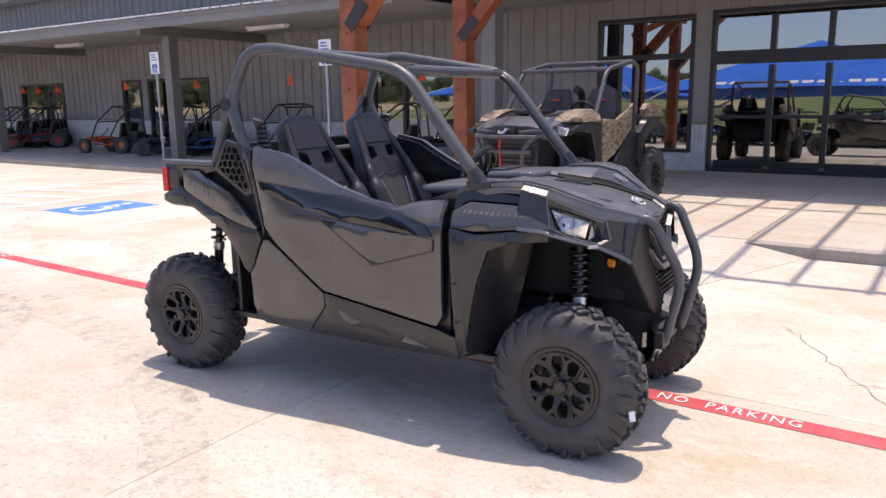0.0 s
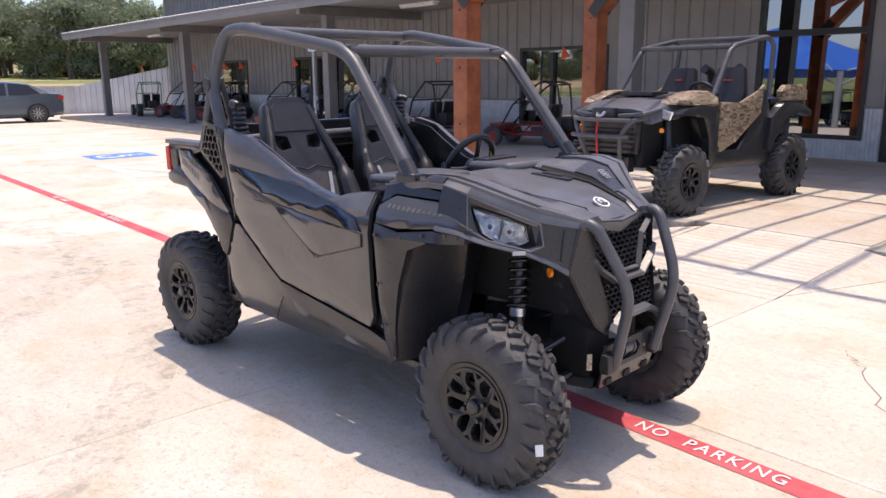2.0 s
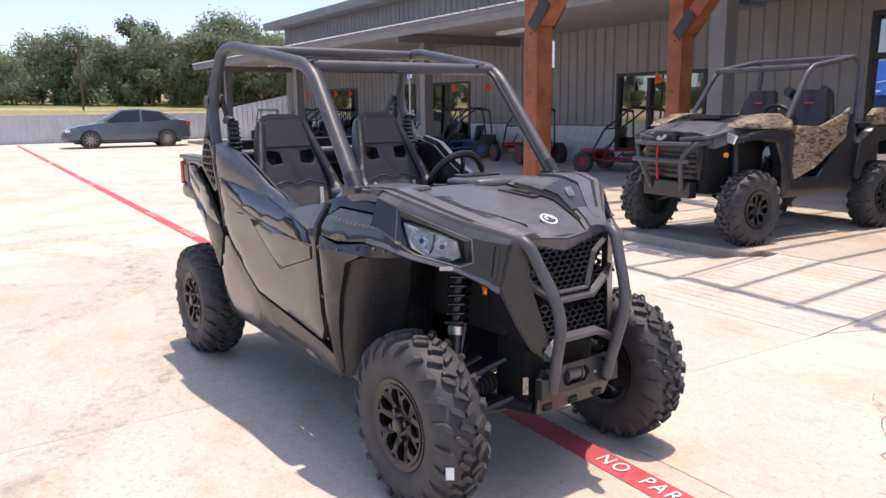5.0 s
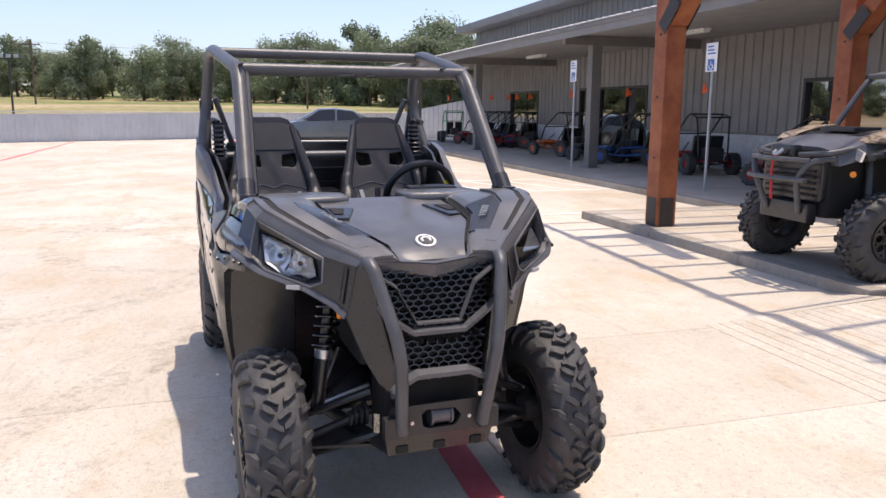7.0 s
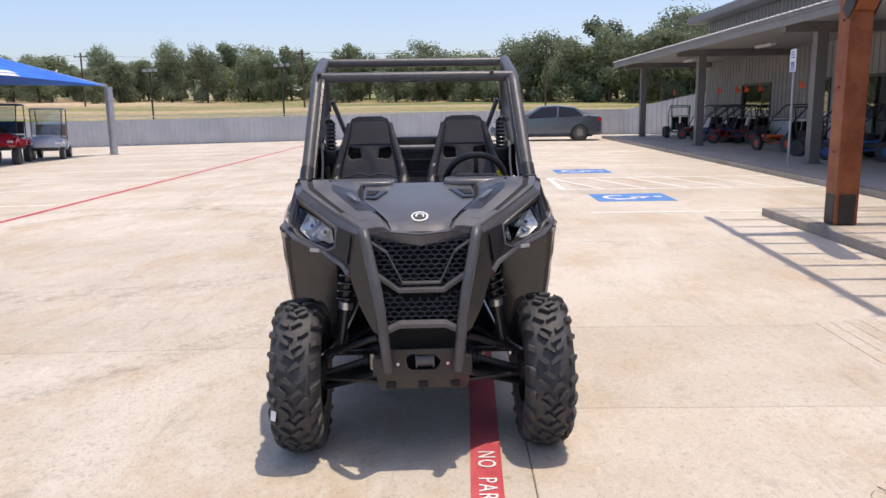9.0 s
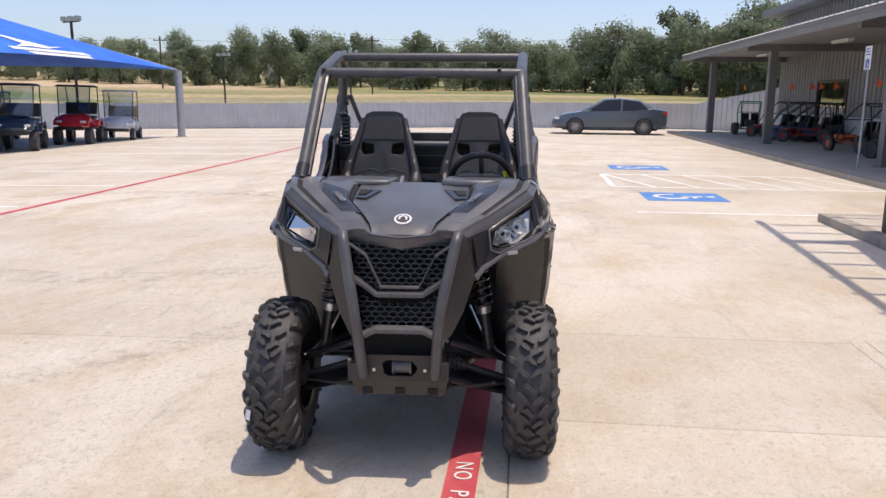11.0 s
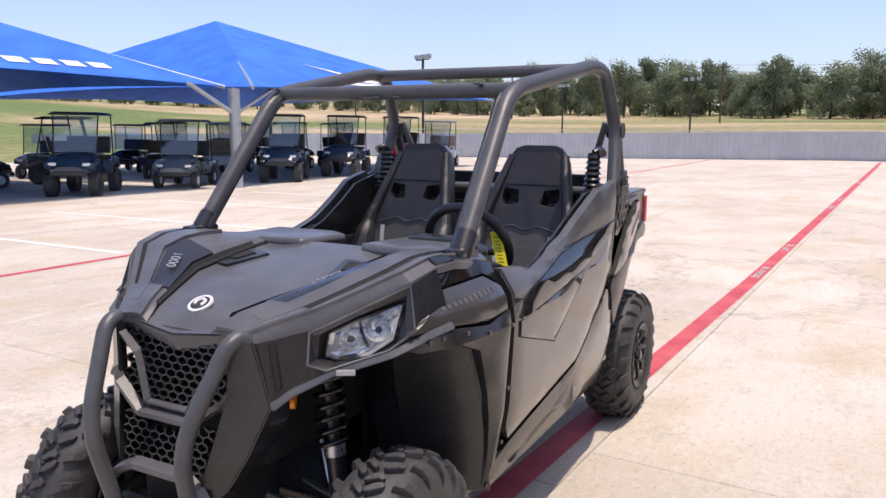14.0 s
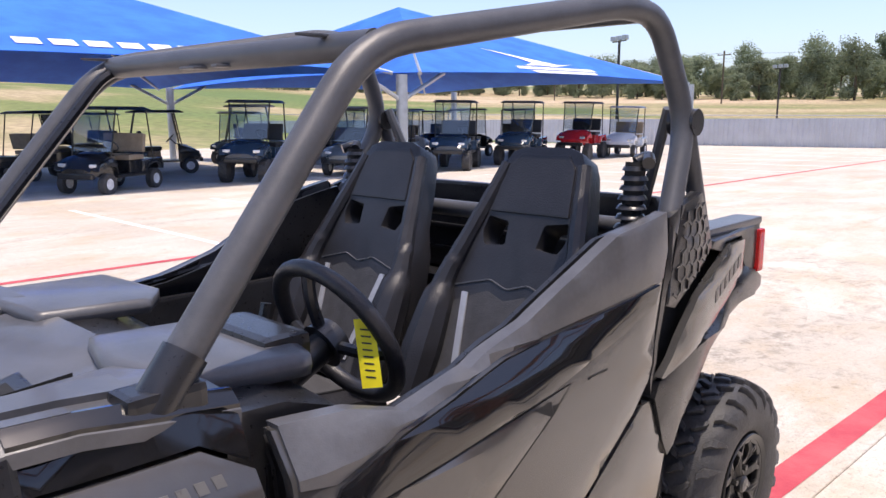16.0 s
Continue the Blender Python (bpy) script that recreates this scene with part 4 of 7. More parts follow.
DOOR_INSET = [(-0.065, 0.944), (0.12, 0.925), (0.30, 0.908), (0.46, 0.896), (0.55, 0.887), (0.568, 0.886), (0.562, 0.835), (0.244, 0.742)]
DOOR_CAP = [(0.602, 1.052), (0.47, 1.040), (0.37, 1.011), (0.19, 1.037), (0.02, 1.085), (-0.13, 1.157), (-0.27, 1.229), (-0.452, 1.262), (-0.466, 1.17), (-0.45, 1.105), (-0.43, 1.098), (-0.20, 1.069), (0.10, 1.037), (0.26, 1.009), (0.40, 0.989), (0.535, 0.952), (0.60, 0.965)]


def grown(poly, by):
    """The outline pushed out from its middle."""
    cx = sum(p[0] for p in poly) / len(poly)
    cz = sum(p[1] for p in poly) / len(poly)
    out = []
    for x, z in poly:
        d = math.hypot(x - cx, z - cz)
        out.append((x + (x - cx) / d * by, z + (z - cz) / d * by))
    return out
SILL = [(-0.07, 0.566), (0.552, 0.470), (0.645, 0.44), (0.645, 0.335), (0.2, 0.33), (-0.215, 0.335), (-0.075, 0.492)]
SKIRT_REAR = [(-0.395, 0.80), (-0.36, 0.775), (-0.082, 0.562), (-0.087, 0.490), (-0.228, 0.335), (-0.52, 0.340), (-0.567, 0.385), (-0.545, 0.626), (-0.50, 0.68), (-0.47, 0.74), (-0.43, 0.80)]
PILLAR = [(-0.484, 1.175), (-0.478, 1.245), (-0.535, 1.262), (-0.476, 1.025), (-0.432, 0.87), (-0.43, 0.815), (-0.42, 0.86)]
VENT = [(-0.655, 1.292), (-0.545, 1.268), (-0.483, 1.030), (-0.528, 1.016), (-0.755, 1.140)]
VENT_HOLE = [(-0.650, 1.268), (-0.562, 1.248), (-0.505, 1.048), (-0.533, 1.038), (-0.725, 1.146)]
BED_SIDE = [(-1.165, 1.160), (-0.765, 1.152), (-0.745, 1.135), (-0.84, 1.112), (-0.875, 1.135), (-1.02, 1.133), (-1.055, 1.05), (-1.09, 1.005), (-1.165, 1.02)]
PLATE = [(-1.010, 1.125), (-0.872, 1.127), (-0.833, 1.102), (-0.636, 1.026), (-0.452, 0.857), (-0.467, 0.852), (-0.571, 0.874), (-0.768, 0.929), (-0.93, 0.991), (-1.005, 1.026)]
ARCH_REAR = [(-1.185, 0.985), (-1.13, 1.015), (-1.04, 1.04), (-1.012, 1.018), (-0.93, 0.983), (-0.768, 0.921), (-0.571, 0.866), (-0.455, 0.845), (-0.44, 0.805), (-0.478, 0.735), (-0.51, 0.67), (-0.545, 0.62), (-0.575, 0.640), (-0.605, 0.705), (-0.71, 0.828), (-0.95, 0.930), (-1.12, 0.932), (-1.185, 0.955)]
QUARTER = [(0.655, 1.012), (0.72, 1.050), (0.92, 1.043), (1.0, 1.0), (1.09, 0.955), (0.96, 0.952), (0.775, 0.932), (0.655, 0.945)]
FLARE = [(0.650, 0.942), (0.650, 0.345), (0.705, 0.362), (0.715, 0.50), (0.765, 0.71), (0.82, 0.855), (0.92, 0.896), (1.03, 0.902), (1.07, 0.905), (1.07, 0.945), (0.96, 0.945), (0.775, 0.920)]


def hexes(bm, inside, place, cell=0.032, wire=0.0045, depth=0.012, squash=0.85):
    """A honeycomb of thin bars over the outline; place maps (u, v, w) into the vehicle."""
    us = [p[0] for p in inside]
    vs = [p[1] for p in inside]

    def within(u, v):
        hit = False
        for (x0, y0), (x1, y1) in zip(inside, inside[1:] + inside[:1]):
            if (y0 > v) != (y1 > v) and u < (x1 - x0) * (v - y0) / (y1 - y0) + x0:
                hit = not hit
        return hit

    h = cell * 0.5 / math.cos(math.pi / 6)
    done = set()
    row, v = 0, min(vs) - cell
    while v < max(vs) + cell:
        u = min(us) - cell + (cell / 2 if row % 2 else 0)
        while u < max(us) + cell:
            pts = [(u + h * math.cos(math.pi / 6 + k * math.pi / 3), v + h * squash * math.sin(math.pi / 6 + k * math.pi / 3)) for k in range(6)]
            for k in range(6):
                a, b = pts[k], pts[(k + 1) % 6]
                key = tuple(sorted(((round(a[0], 3), round(a[1], 3)), (round(b[0], 3), round(b[1], 3)))))
                if key in done or not within((a[0] + b[0]) / 2, (a[1] + b[1]) / 2):
                    continue
                done.add(key)
                d = Vector((b[0] - a[0], b[1] - a[1])).normalized()
                n = Vector((-d.y, d.x)) * wire / 2
                ring_loft(bm, [[place(p[0] + n.x * sg, p[1] + n.y * sg, w) for sg, w in ((-1, 0), (1, 0), (1, -depth), (-1, -depth))] for p in (a, b)])
            u += cell
        v += h * 1.5 * squash
        row += 1


for s in (-1, 1):
    door = part("door", flank(DOOR, s), SATIN, veh, "satin charcoal half door", True)
    part("door_cap", flank(DOOR_CAP, s, 0.009, 0.03, 0.008), PLASTIC_GREY, door, "moulded grey plastic door cap", True)
    # larger near-black outline paints the shaded gap round the inset
    part("inset_seam", flank(grown(DOOR_INSET, 0.008), s, 0.0035, 0.012, 0.001), DARK_VOID, door)
    part("gloss_strip", flank(DOOR_GLOSS, s, 0.011, 0.02, 0.005), GLOSS, door, "gloss black curved strip", True)
    part("inset_panel", flank(DOOR_INSET, s, 0.009, 0.02, 0.006), SATIN, door, "raised charcoal inset panel", True)
    # handle recess is a near-black patch, its shade put into the colour
    part("door_handle", flank([(-0.285, 0.960), (-0.10, 0.945), (-0.103, 0.898), (-0.14, 0.905), (-0.25, 0.935)], s, 0.002, 0.02, 0.010), DARK_VOID, door, "recessed black pull handle", True)
    part("sill", flank(SILL, s, 0.004), PLASTIC, veh, "", True)
    part("sill_step", flank([(-0.01, 0.500), (0.05, 0.415), (0.13, 0.420), (0.33, 0.392), (0.36, 0.375), (0.49, 0.362), (0.50, 0.375), (0.38, 0.405), (0.34, 0.425), (0.12, 0.452), (0.07, 0.465)], s, 0.012, 0.02, 0.008), PLASTIC_GREY, veh, "", True)
    part("rear_skirt", flank(SKIRT_REAR, s, 0.0), SATIN, veh, "", True)
    part("pillar_cover", flank(PILLAR, s, 0.0), PLASTIC, veh, "", True)
    vent = part("side_vent", flank(VENT, s, 0.0, 0.02, 0.005, (VENT_HOLE,) if s < 0 else ()), PLASTIC, veh, "black honeycomb side vent" if s < 0 else "closed black side panel with hexagon relief", False)
    bm = bmesh.new()
    hexes(bm, VENT_HOLE, lambda u, v, w: (u, s * (side_y(u, v) + (0.002 if s > 0 else -0.006) + w), v), 0.040, 0.0065, 0.014, 1.0)
    part("honeycomb", bm, PLASTIC, vent)
    # near-black sheet stands in for the shade behind the vent
    part("vent_back", flank(VENT, s, -0.024, 0.012, 0.001), DARK_VOID, vent)
    part("bed_side", flank(BED_SIDE, s, 0.0, 0.03), PLASTIC, veh, "", True)
    plate = part("rear_plate", flank(PLATE, s, 0.012, 0.02, 0.005), SATIN, veh, "satin plate with a grey emblem", True)
    for k in range(6):
        x0 = -0.965 + 0.036 * k
        part("emblem_bar", flank([(x0, 1.092 - 0.36 * (x0 + 0.965)), (x0 + 0.026, 1.083 - 0.36 * (x0 + 0.965)), (x0 + 0.026, 1.050 - 0.36 * (x0 + 0.965)), (x0, 1.059 - 0.36 * (x0 + 0.965))], s, 0.0145, 0.003, 0.001), EMBLEM_GREY, plate)
    # near-black backing added to fill the open gap behind the quarter with shade
    part("quarter_backing", flank([(-1.1, 1.1), (-0.78, 1.13), (-0.62, 1.24), (-0.45, 1.22), (-0.38, 0.86), (-0.40, 0.78), (-0.53, 0.64), (-0.62, 0.68), (-0.75, 0.83), (-0.95, 0.94), (-1.1, 0.97)], s, -0.045, 0.01, 0.002), DARK_VOID, veh)
    part("rear_arch", flank(ARCH_REAR, s, 0.012, 0.04, 0.010), PLASTIC, veh, "", True)
    quarter = part("front_quarter", flank(QUARTER, s, 0.004, 0.02, 0.005), SATIN, veh, "satin panel with small model emblem", True)
    for k in range(11):
        x0 = 0.705 + 0.0245 * k
        zc = 1.014 - 0.05 * (x0 - 0.70)
        hgt = 0.0072 if k < 7 else 0.0045
        part("emblem_bar", flank([(x0, zc + hgt), (x0 + 0.015, zc + hgt), (x0 + 0.012, zc - hgt), (x0 - 0.003, zc - hgt)], s, 0.0062, 0.002, 0.001), EMBLEM_GREY, quarter)
    part("quarter_cap", flank([(0.655, 1.020), (0.72, 1.058), (0.925, 1.051), (1.0, 1.015), (1.035, 1.082), (0.95, 1.106), (0.72, 1.098), (0.655, 1.082)], s, 0.0, 0.02, 0.005, (), lambda x, z: side_y(x, 1.02) - (z - 1.02) * 0.45), GLOSS, veh, "gloss black strip over the quarter panel", True)
    flare = part("wheel_flare", flank(FLARE, s, 0.016, 0.04, 0.014), PLASTIC, veh, "", True)
    for x, z in ((0.672, 0.90), (0.668, 0.70), (0.664, 0.52), (0.70, 0.385), (0.80, 0.905), (0.90, 0.925), (1.0, 0.93), (1.05, 0.93)):
        bm = bmesh.new()
        cylinder(bm, pose(x, s * (side_y(x, z) + 0.017), z, 90), 0.007, 0.006, 10)
        part("rivet", bm, PLASTIC, flare)
    bm = bmesh.new()
    box(bm, -1.180, -1.135, s * 0.575 - 0.035, s * 0.575 + 0.033, 1.005, 1.138, 0.010)
    part("tail_light", bm, TAIL_RED, veh, "red tail lamp")
    bm = bmesh.new()
    box(bm, -1.134, -1.05, s * 0.56 - 0.045, s * 0.56 + 0.030, 1.02, 1.128, 0.012)
    part("tail_corner", bm, PLASTIC, veh)

# tub, floor, bulkhead, cargo bed ------------------------------------------
for s in (-1, 1):
    bm = bmesh.new()
    box(bm, -0.56, 0.60, s * 0.545 - 0.012, s * 0.545 + 0.012, 0.36, 0.98, 0.01)
    part("inner_panel", bm, PLASTIC, veh)
    part("inner_rail", flank([(0.600, 1.036), (0.47, 1.025), (0.37, 0.998), (0.19, 1.022), (0.02, 1.068), (-0.13, 1.14), (-0.27, 1.212), (-0.46, 1.245), (-0.56, 0.9), (0.60, 0.9)], s, -0.055, 0.012, 0.003), PLASTIC, veh, "", True)
boxed("floor_pan", -1.0, 0.98, -0.53, 0.53, 0.335, 0.365, PLASTIC, veh, 0.008)
for s in (-1, 1):
    tubed("frame_rail", [(-1.25, s * 0.22, 0.36), (-0.6, s * 0.3, 0.31), (0.8, s * 0.3, 0.31), (1.36, s * 0.15, 0.33)], 0.024, STEEL_DARK, veh)
bm = slab([[(-0.52, 0.36), (0.52, 0.36), (0.52, 1.0), (0.50, 1.20), (0.47, 1.262), (-0.47, 1.262), (-0.50, 1.20), (-0.52, 1.0)]], 0.03, pose(-0.76, 0, 0) @ Matrix(((0, 0, 1, 0), (1, 0, 0, 0), (0, 1, 0, 0), (0, 0, 0, 1))), 0.012)
part("bulkhead", bm, PLASTIC, veh)
for k in range(4):
    boxed("bulkhead_rib", -0.73, -0.71, -0.42, 0.42, 0.86 + 0.08 * k, 0.875 + 0.08 * k, PLASTIC, veh, 0.004)
bm = bmesh.new()
box(bm, -0.72, -0.5, -0.12, 0.12, 0.5, 1.0, 0.02)
part("centre_box", bm, PLASTIC, veh)
for a, b in (((-0.09, 0.80), (0.09, 0.98)), ((-0.09, 0.98), (0.09, 0.80))):
    tubed("box_rib", [(-0.497, a[0], a[1]), (-0.497, b[0], b[1])], 0.007, PLASTIC_GREY, veh, 6)
tubed("shoulder_bar", [(-0.60, -0.53, 1.19), (-0.60, 0.53, 1.19)], 0.026, TUBE_PAINT, veh, 14)
boxed("cargo_floor", -1.15, -0.62, -0.56, 0.56, 0.93, 0.955, PLASTIC, veh, 0.006)
boxed("cargo_rear", -1.165, -1.13, -0.53, 0.53, 0.956, 1.15, PLASTIC, veh, 0.012)
for s in (-1, 1):
    boxed("cargo_side", -1.125, -0.77, s * 0.56 - 0.02, s * 0.56 + 0.02, 0.956, 1.165, PLASTIC, veh, 0.012)
    boxed("cargo_cap", -1.165, -0.77, s * 0.565 - 0.05, s * 0.565 + 0.035, 1.153, 1.176, PLASTIC_GREY, veh, 0.008)
    boxed("tunnel_side", -0.5, 0.6, s * 0.075 - 0.01, s * 0.075 + 0.01, 0.366, 0.60, PLASTIC, veh, 0.006)
boxed("tunnel_top", -0.5, 0.6, -0.086, 0.086, 0.60, 0.63, PLASTIC, veh, 0.012)
boxed("engine_block", -1.12, -0.80, -0.22, 0.22, 0.42, 0.80, STEEL_DARK, veh, 0.04)
tubed("exhaust", [(-1.05, -0.1, 0.72), (-1.2, -0.12, 0.78), (-1.26, 0.2, 0.78)], 0.05, STEEL_DARK, veh, 14)

# hood --------------------------------------------------------------------
HOOD_X = (0.64, 0.76, 0.86, 0.94, 1.04, 1.13, 1.21, 1.29, 1.345)
HOOD_EDGE = (0.560, 0.565, 0.562, 0.550, 0.528, 0.438, 0.358, 0.288, 0.245)
HOOD_MID = (1.088, 1.074, 1.062, 1.052, 1.040, 1.026, 1.012, 0.994, 0.962)
HOOD_RIDGE = (1.100, 1.118, 1.128, 1.128, 1.106, 1.058, 1.018, 0.992, 0.972)
HOOD_RIM = (1.080, 1.096, 1.112, 1.110, 1.084, 1.028, 0.982, 0.964, 0.955)


def hood_z(i, v):
    """Height of the hood at station i and a share v of its half width."""
    mid, ridge, rim = HOOD_MID[i], HOOD_RIDGE[i], HOOD_RIM[i]
    keys = ((0.0, mid), (0.22, mid - 0.001), (0.40, mid - 0.008), (0.46, mid - 0.002), (0.50, mid + 0.012 + 0.25 * max(0, ridge - mid)), (0.72, mid + 0.78 * (ridge - mid) + 0.008), (0.90, ridge - 0.002), (0.955, ridge), (1.0, rim))
    for (a, za), (b, zb) in zip(keys, keys[1:]):
        if v <= b:
            return za + (zb - za) * (v - a) / (b - a)
    return rim


def hood_point(i, v):
    return Vector((HOOD_X[i], v * HOOD_EDGE[i], hood_z(i, abs(v))))


def hood_sheet(v0, v1, i0=0, i1=len(HOOD_X) - 1, lift=0.0, thick=0.014, steps=10):
    bm = bmesh.new()
    rows = []
    for i in range(i0, i1 + 1):
        rows.append([bm.verts.new(hood_point(i, 0) * 0 + Vector((HOOD_X[i], (v0 + (v1 - v0) * k / steps) * HOOD_EDGE[i], hood_z(i, abs(v0 + (v1 - v0) * k / steps)) + lift))) for k in range(steps + 1)])
    for a, b in zip(rows, rows[1:]):
        for k in range(steps):
            bm.faces.new((a[k], b[k], b[k + 1], a[k + 1]))
    bmesh.ops.subdivide_edges(bm, edges=bm.edges[:], cuts=1, smooth=0.4, use_grid_fill=True)
    bmesh.ops.recalc_face_normals(bm, faces=bm.faces)
    r = bmesh.ops.extrude_face_region(bm, geom=bm.faces[:])
    bmesh.ops.translate(bm, vec=(0, 0, -thick), verts=[g for g in r["geom"] if isinstance(g, bmesh.types.BMVert)])
    return bm


hood = part("hood", hood_sheet(-0.448, 0.448, 0, 8, 0.004), PLASTIC_GREY, veh, "moulded grey hood with twin scoops", True, 28)
for s in (-1, 1):
    part("hood_shoulder", hood_sheet(s * 0.478, s * 1.0, 0, 8, 0.0, 0.02), PLASTIC_GREY, veh, "grey raised hood shoulder", True, 28)
    # seam and groove as near-black strips, the gap's shade painted on
    part("hood_seam", hood_sheet(s * 0.435, s * 0.49, 0, 8, -0.010, 0.006, 2), DARK_VOID, veh)
    part("hood_seam", hood_sheet(s * 0.452, s * 0.482, 1, 7, 0.011, 0.006, 2), DARK_VOID, veh)
    part("shoulder_groove", hood_sheet(s * 0.856, s * 0.899, 3, 7, 0.006, 0.006, 2), DARK_VOID, veh)
    part("shoulder_ridge", hood_sheet(s * 0.72, s * 0.855, 1, 7, 0.010, 0.012, 4), PLASTIC_GREY, veh, "", True, 28)
    part("shoulder_ridge", hood_sheet(s * 0.90, s * 0.952, 2, 8, 0.007, 0.010, 3), PLASTIC_GREY, veh, "", True, 28)
    part("number_panel", hood_sheet(s * 0.495, s * 0.70, 3, 6, 0.005, 0.008, 4), PLASTIC, veh, "black panel beside the hood", True, 28)
    part("nose_pad", hood_sheet(s * 0.56, s * 0.93, 6, 8, 0.009, 0.014, 5), PLASTIC_GREY, veh, "", True, 28)
    part("shoulder_gloss", hood_sheet(s * 0.94, s * 0.995, 0, 3, 0.006, 0.008, 4), GLOSS, veh, "gloss black shoulder trim", True, 28)
    # scoop with its grille
    bm = slab([[(-0.075, -0.055), (0.10, -0.022), (0.10, 0.03), (-0.05, 0.06)]], 0.020, pose(0.86, s * 0.205, 1.050, 0, 7, s * 8), 0.008)
    scoop = part("hood_scoop", bm, PLASTIC, veh)
    bm = slab([[(-0.035, -0.026), (0.05, -0.012), (0.05, 0.022), (-0.025, 0.03)]], 0.004, pose(0.86, s * 0.215, 1.0695, 0, 7, s * 8), 0.001)
    part("scoop_mesh", bm, DARK_VOID, scoop)
badge_at = pose(1.262, 0, 1.012, 0, 25, 0)
bm = bmesh.new()
cylinder(bm, badge_at, 0.035, 0.007, 32)
badge = part("badge", bm, WHITE_ENAMEL, veh, "round white and black hood badge", True)
bm = bmesh.new()
cylinder(bm, badge_at @ pose(0, 0, 0.0036), 0.027, 0.002, 28)
part("badge_field", bm, INK, badge, "", True)
bm = bmesh.new()
tube(bm, [badge_at @ Vector((0.015 * math.cos(radians(a)), 0.015 * math.sin(radians(a)), 0.005)) for a in range(50, 330, 20)], 0.0045, 6)
part("badge_ring", bm, WHITE_ENAMEL, badge)
for s in (-1, 1):
    v0 = 0.60
    here = (hood_point(4, s * v0) + hood_point(5, s * v0)) / 2
    ax = (hood_point(5, s * v0) - hood_point(4, s * v0)).normalized() * -s
    ay = hood_point(4, s * (v0 - 0.08)) - hood_point(4, s * (v0 + 0.06))
    ay = (ay - ax * ay.dot(ax)).normalized()
    az = ax.cross(ay)
    m = Matrix((ax, ay, az)).transposed().to_4x4()
    m.translation = here + az * 0.015
    lettering("1000", 0.040, m, DECAL_GREY, veh, "displacement_number", 0.001, 1.25)

# cowl and dash -------------------------------------------------------------
bm = bmesh.new()
ring_loft(bm, [[(x, y, z) for y, z in ((-0.55, 0.80), (-0.55, zt - 0.02), (-0.3, zt), (0, zt - 0.02), (0.3, zt), (0.55, zt - 0.02), (0.55, 0.80))] for x, zt in ((0.66, 1.092), (0.56, 1.085), (0.46, 1.05))])
part("dashboard", bm, PLASTIC, veh, "", True, 30)
bm = slab([[(0.40, -0.46), (0.66, -0.44), (0.70, -0.30), (0.68, -0.12), (0.45, -0.10), (0.38, -0.2)]], 0.036, pose(0, 0, 1.044, 0, -2, 0), 0.0175)
part("dash_lid", bm, PLASTIC_GREY, veh, "grey storage lid on the dash", True, 70)
bm = slab([[(0.42, 0.14), (0.68, 0.12), (0.72, 0.28), (0.68, 0.46), (0.45, 0.48), (0.40, 0.3)]], 0.044, pose(0, 0, 1.042, 0, -2, 0), 0.0215)
part("instrument_hood", bm, PLASTIC_GREY, veh, "", True, 70)
bm = bmesh.new()
box(bm, 0.40, 0.50, 0.19, 0.41, 1.03, 1.115, 0.02)
part("instrument_pod", bm, PLASTIC, veh)
boxed("instrument_screen", 0.397, 0.4, 0.24, 0.36, 1.05, 1.10, GLOSS, veh, 0)
for s in (-1, 1):
    bm = bmesh.new()
    box(bm, 0.74 - 0.055, 0.74 + 0.06, s * 0.525 - 0.035, s * 0.525 + 0.03, 1.085, 1.135, 0.012)
    part("pillar_foot", bm, PLASTIC, veh)

# steering ------------------------------------------------------------------
WHEEL = pose(0.265, 0.310, 1.060) @ pose(0, 0, 0, 0, -64, 0)
bm = bmesh.new()
tube(bm, [WHEEL @ Vector((0.158 * math.cos(k * math.tau / 40), 0.158 * math.sin(k * math.tau / 40), 0)) for k in range(40)], 0.0175, 12, closed=True)
bmesh.ops.remove_doubles(bm, verts=bm.verts, dist=1e-5)
steer = part("steering_wheel", bm, VINYL, veh, "thick black steering wheel", True)
for a in (95, 265, 0):
    c, d = math.cos(radians(a)), math.sin(radians(a))
    tubed("spoke", [WHEEL @ Vector((0.03 * c, 0.03 * d, -0.03)), WHEEL @ Vector((0.10 * c, 0.10 * d, -0.022)), WHEEL @ Vector((0.155 * c, 0.155 * d, 0))], 0.013, PLASTIC, steer, 8)
bm = bmesh.new()
cylinder(bm, WHEEL @ pose(0, 0, -0.025), 0.05, 0.04, 20, 0.04)
part("wheel_hub", bm, PLASTIC, steer, smooth=True)
tubed("steering_column", [WHEEL @ Vector((0, 0, -0.03)), WHEEL @ Vector((0, 0, -0.34))], 0.032, PLASTIC, veh, 12)
TAG = Matrix(((-0.62, -0.10, 0.78, 0.300), (0.78, -0.28, 0.56, 0.435), (0.10, 0.955, 0.28, 1.110), (0, 0, 0, 1)))
tag = part("paper_tag", slab([[(-0.019, -0.118), (0.019, -0.118), (0.019, 0.01), (-0.019, 0.01)]], 0.0012, TAG), TAG_YELLOW, veh, "yellow paper key tag with ink marks")
for k in range(8):
    part("ink_bar", slab([[(-0.009, -0.008 - 0.0125 * k), (0.009, -0.011 - 0.0125 * k), (0.009, -0.014 - 0.0125 * k), (-0.009, -0.011 - 0.0125 * k)]], 0.0005, TAG @ pose(0, 0, 0.0014)), INK, tag)
tubed("shift_lever", [(0.36, 0.12, 0.95), (0.30, 0.10, 1.05), (0.29, 0.10, 1.09)], 0.012, PLASTIC, veh, 8)


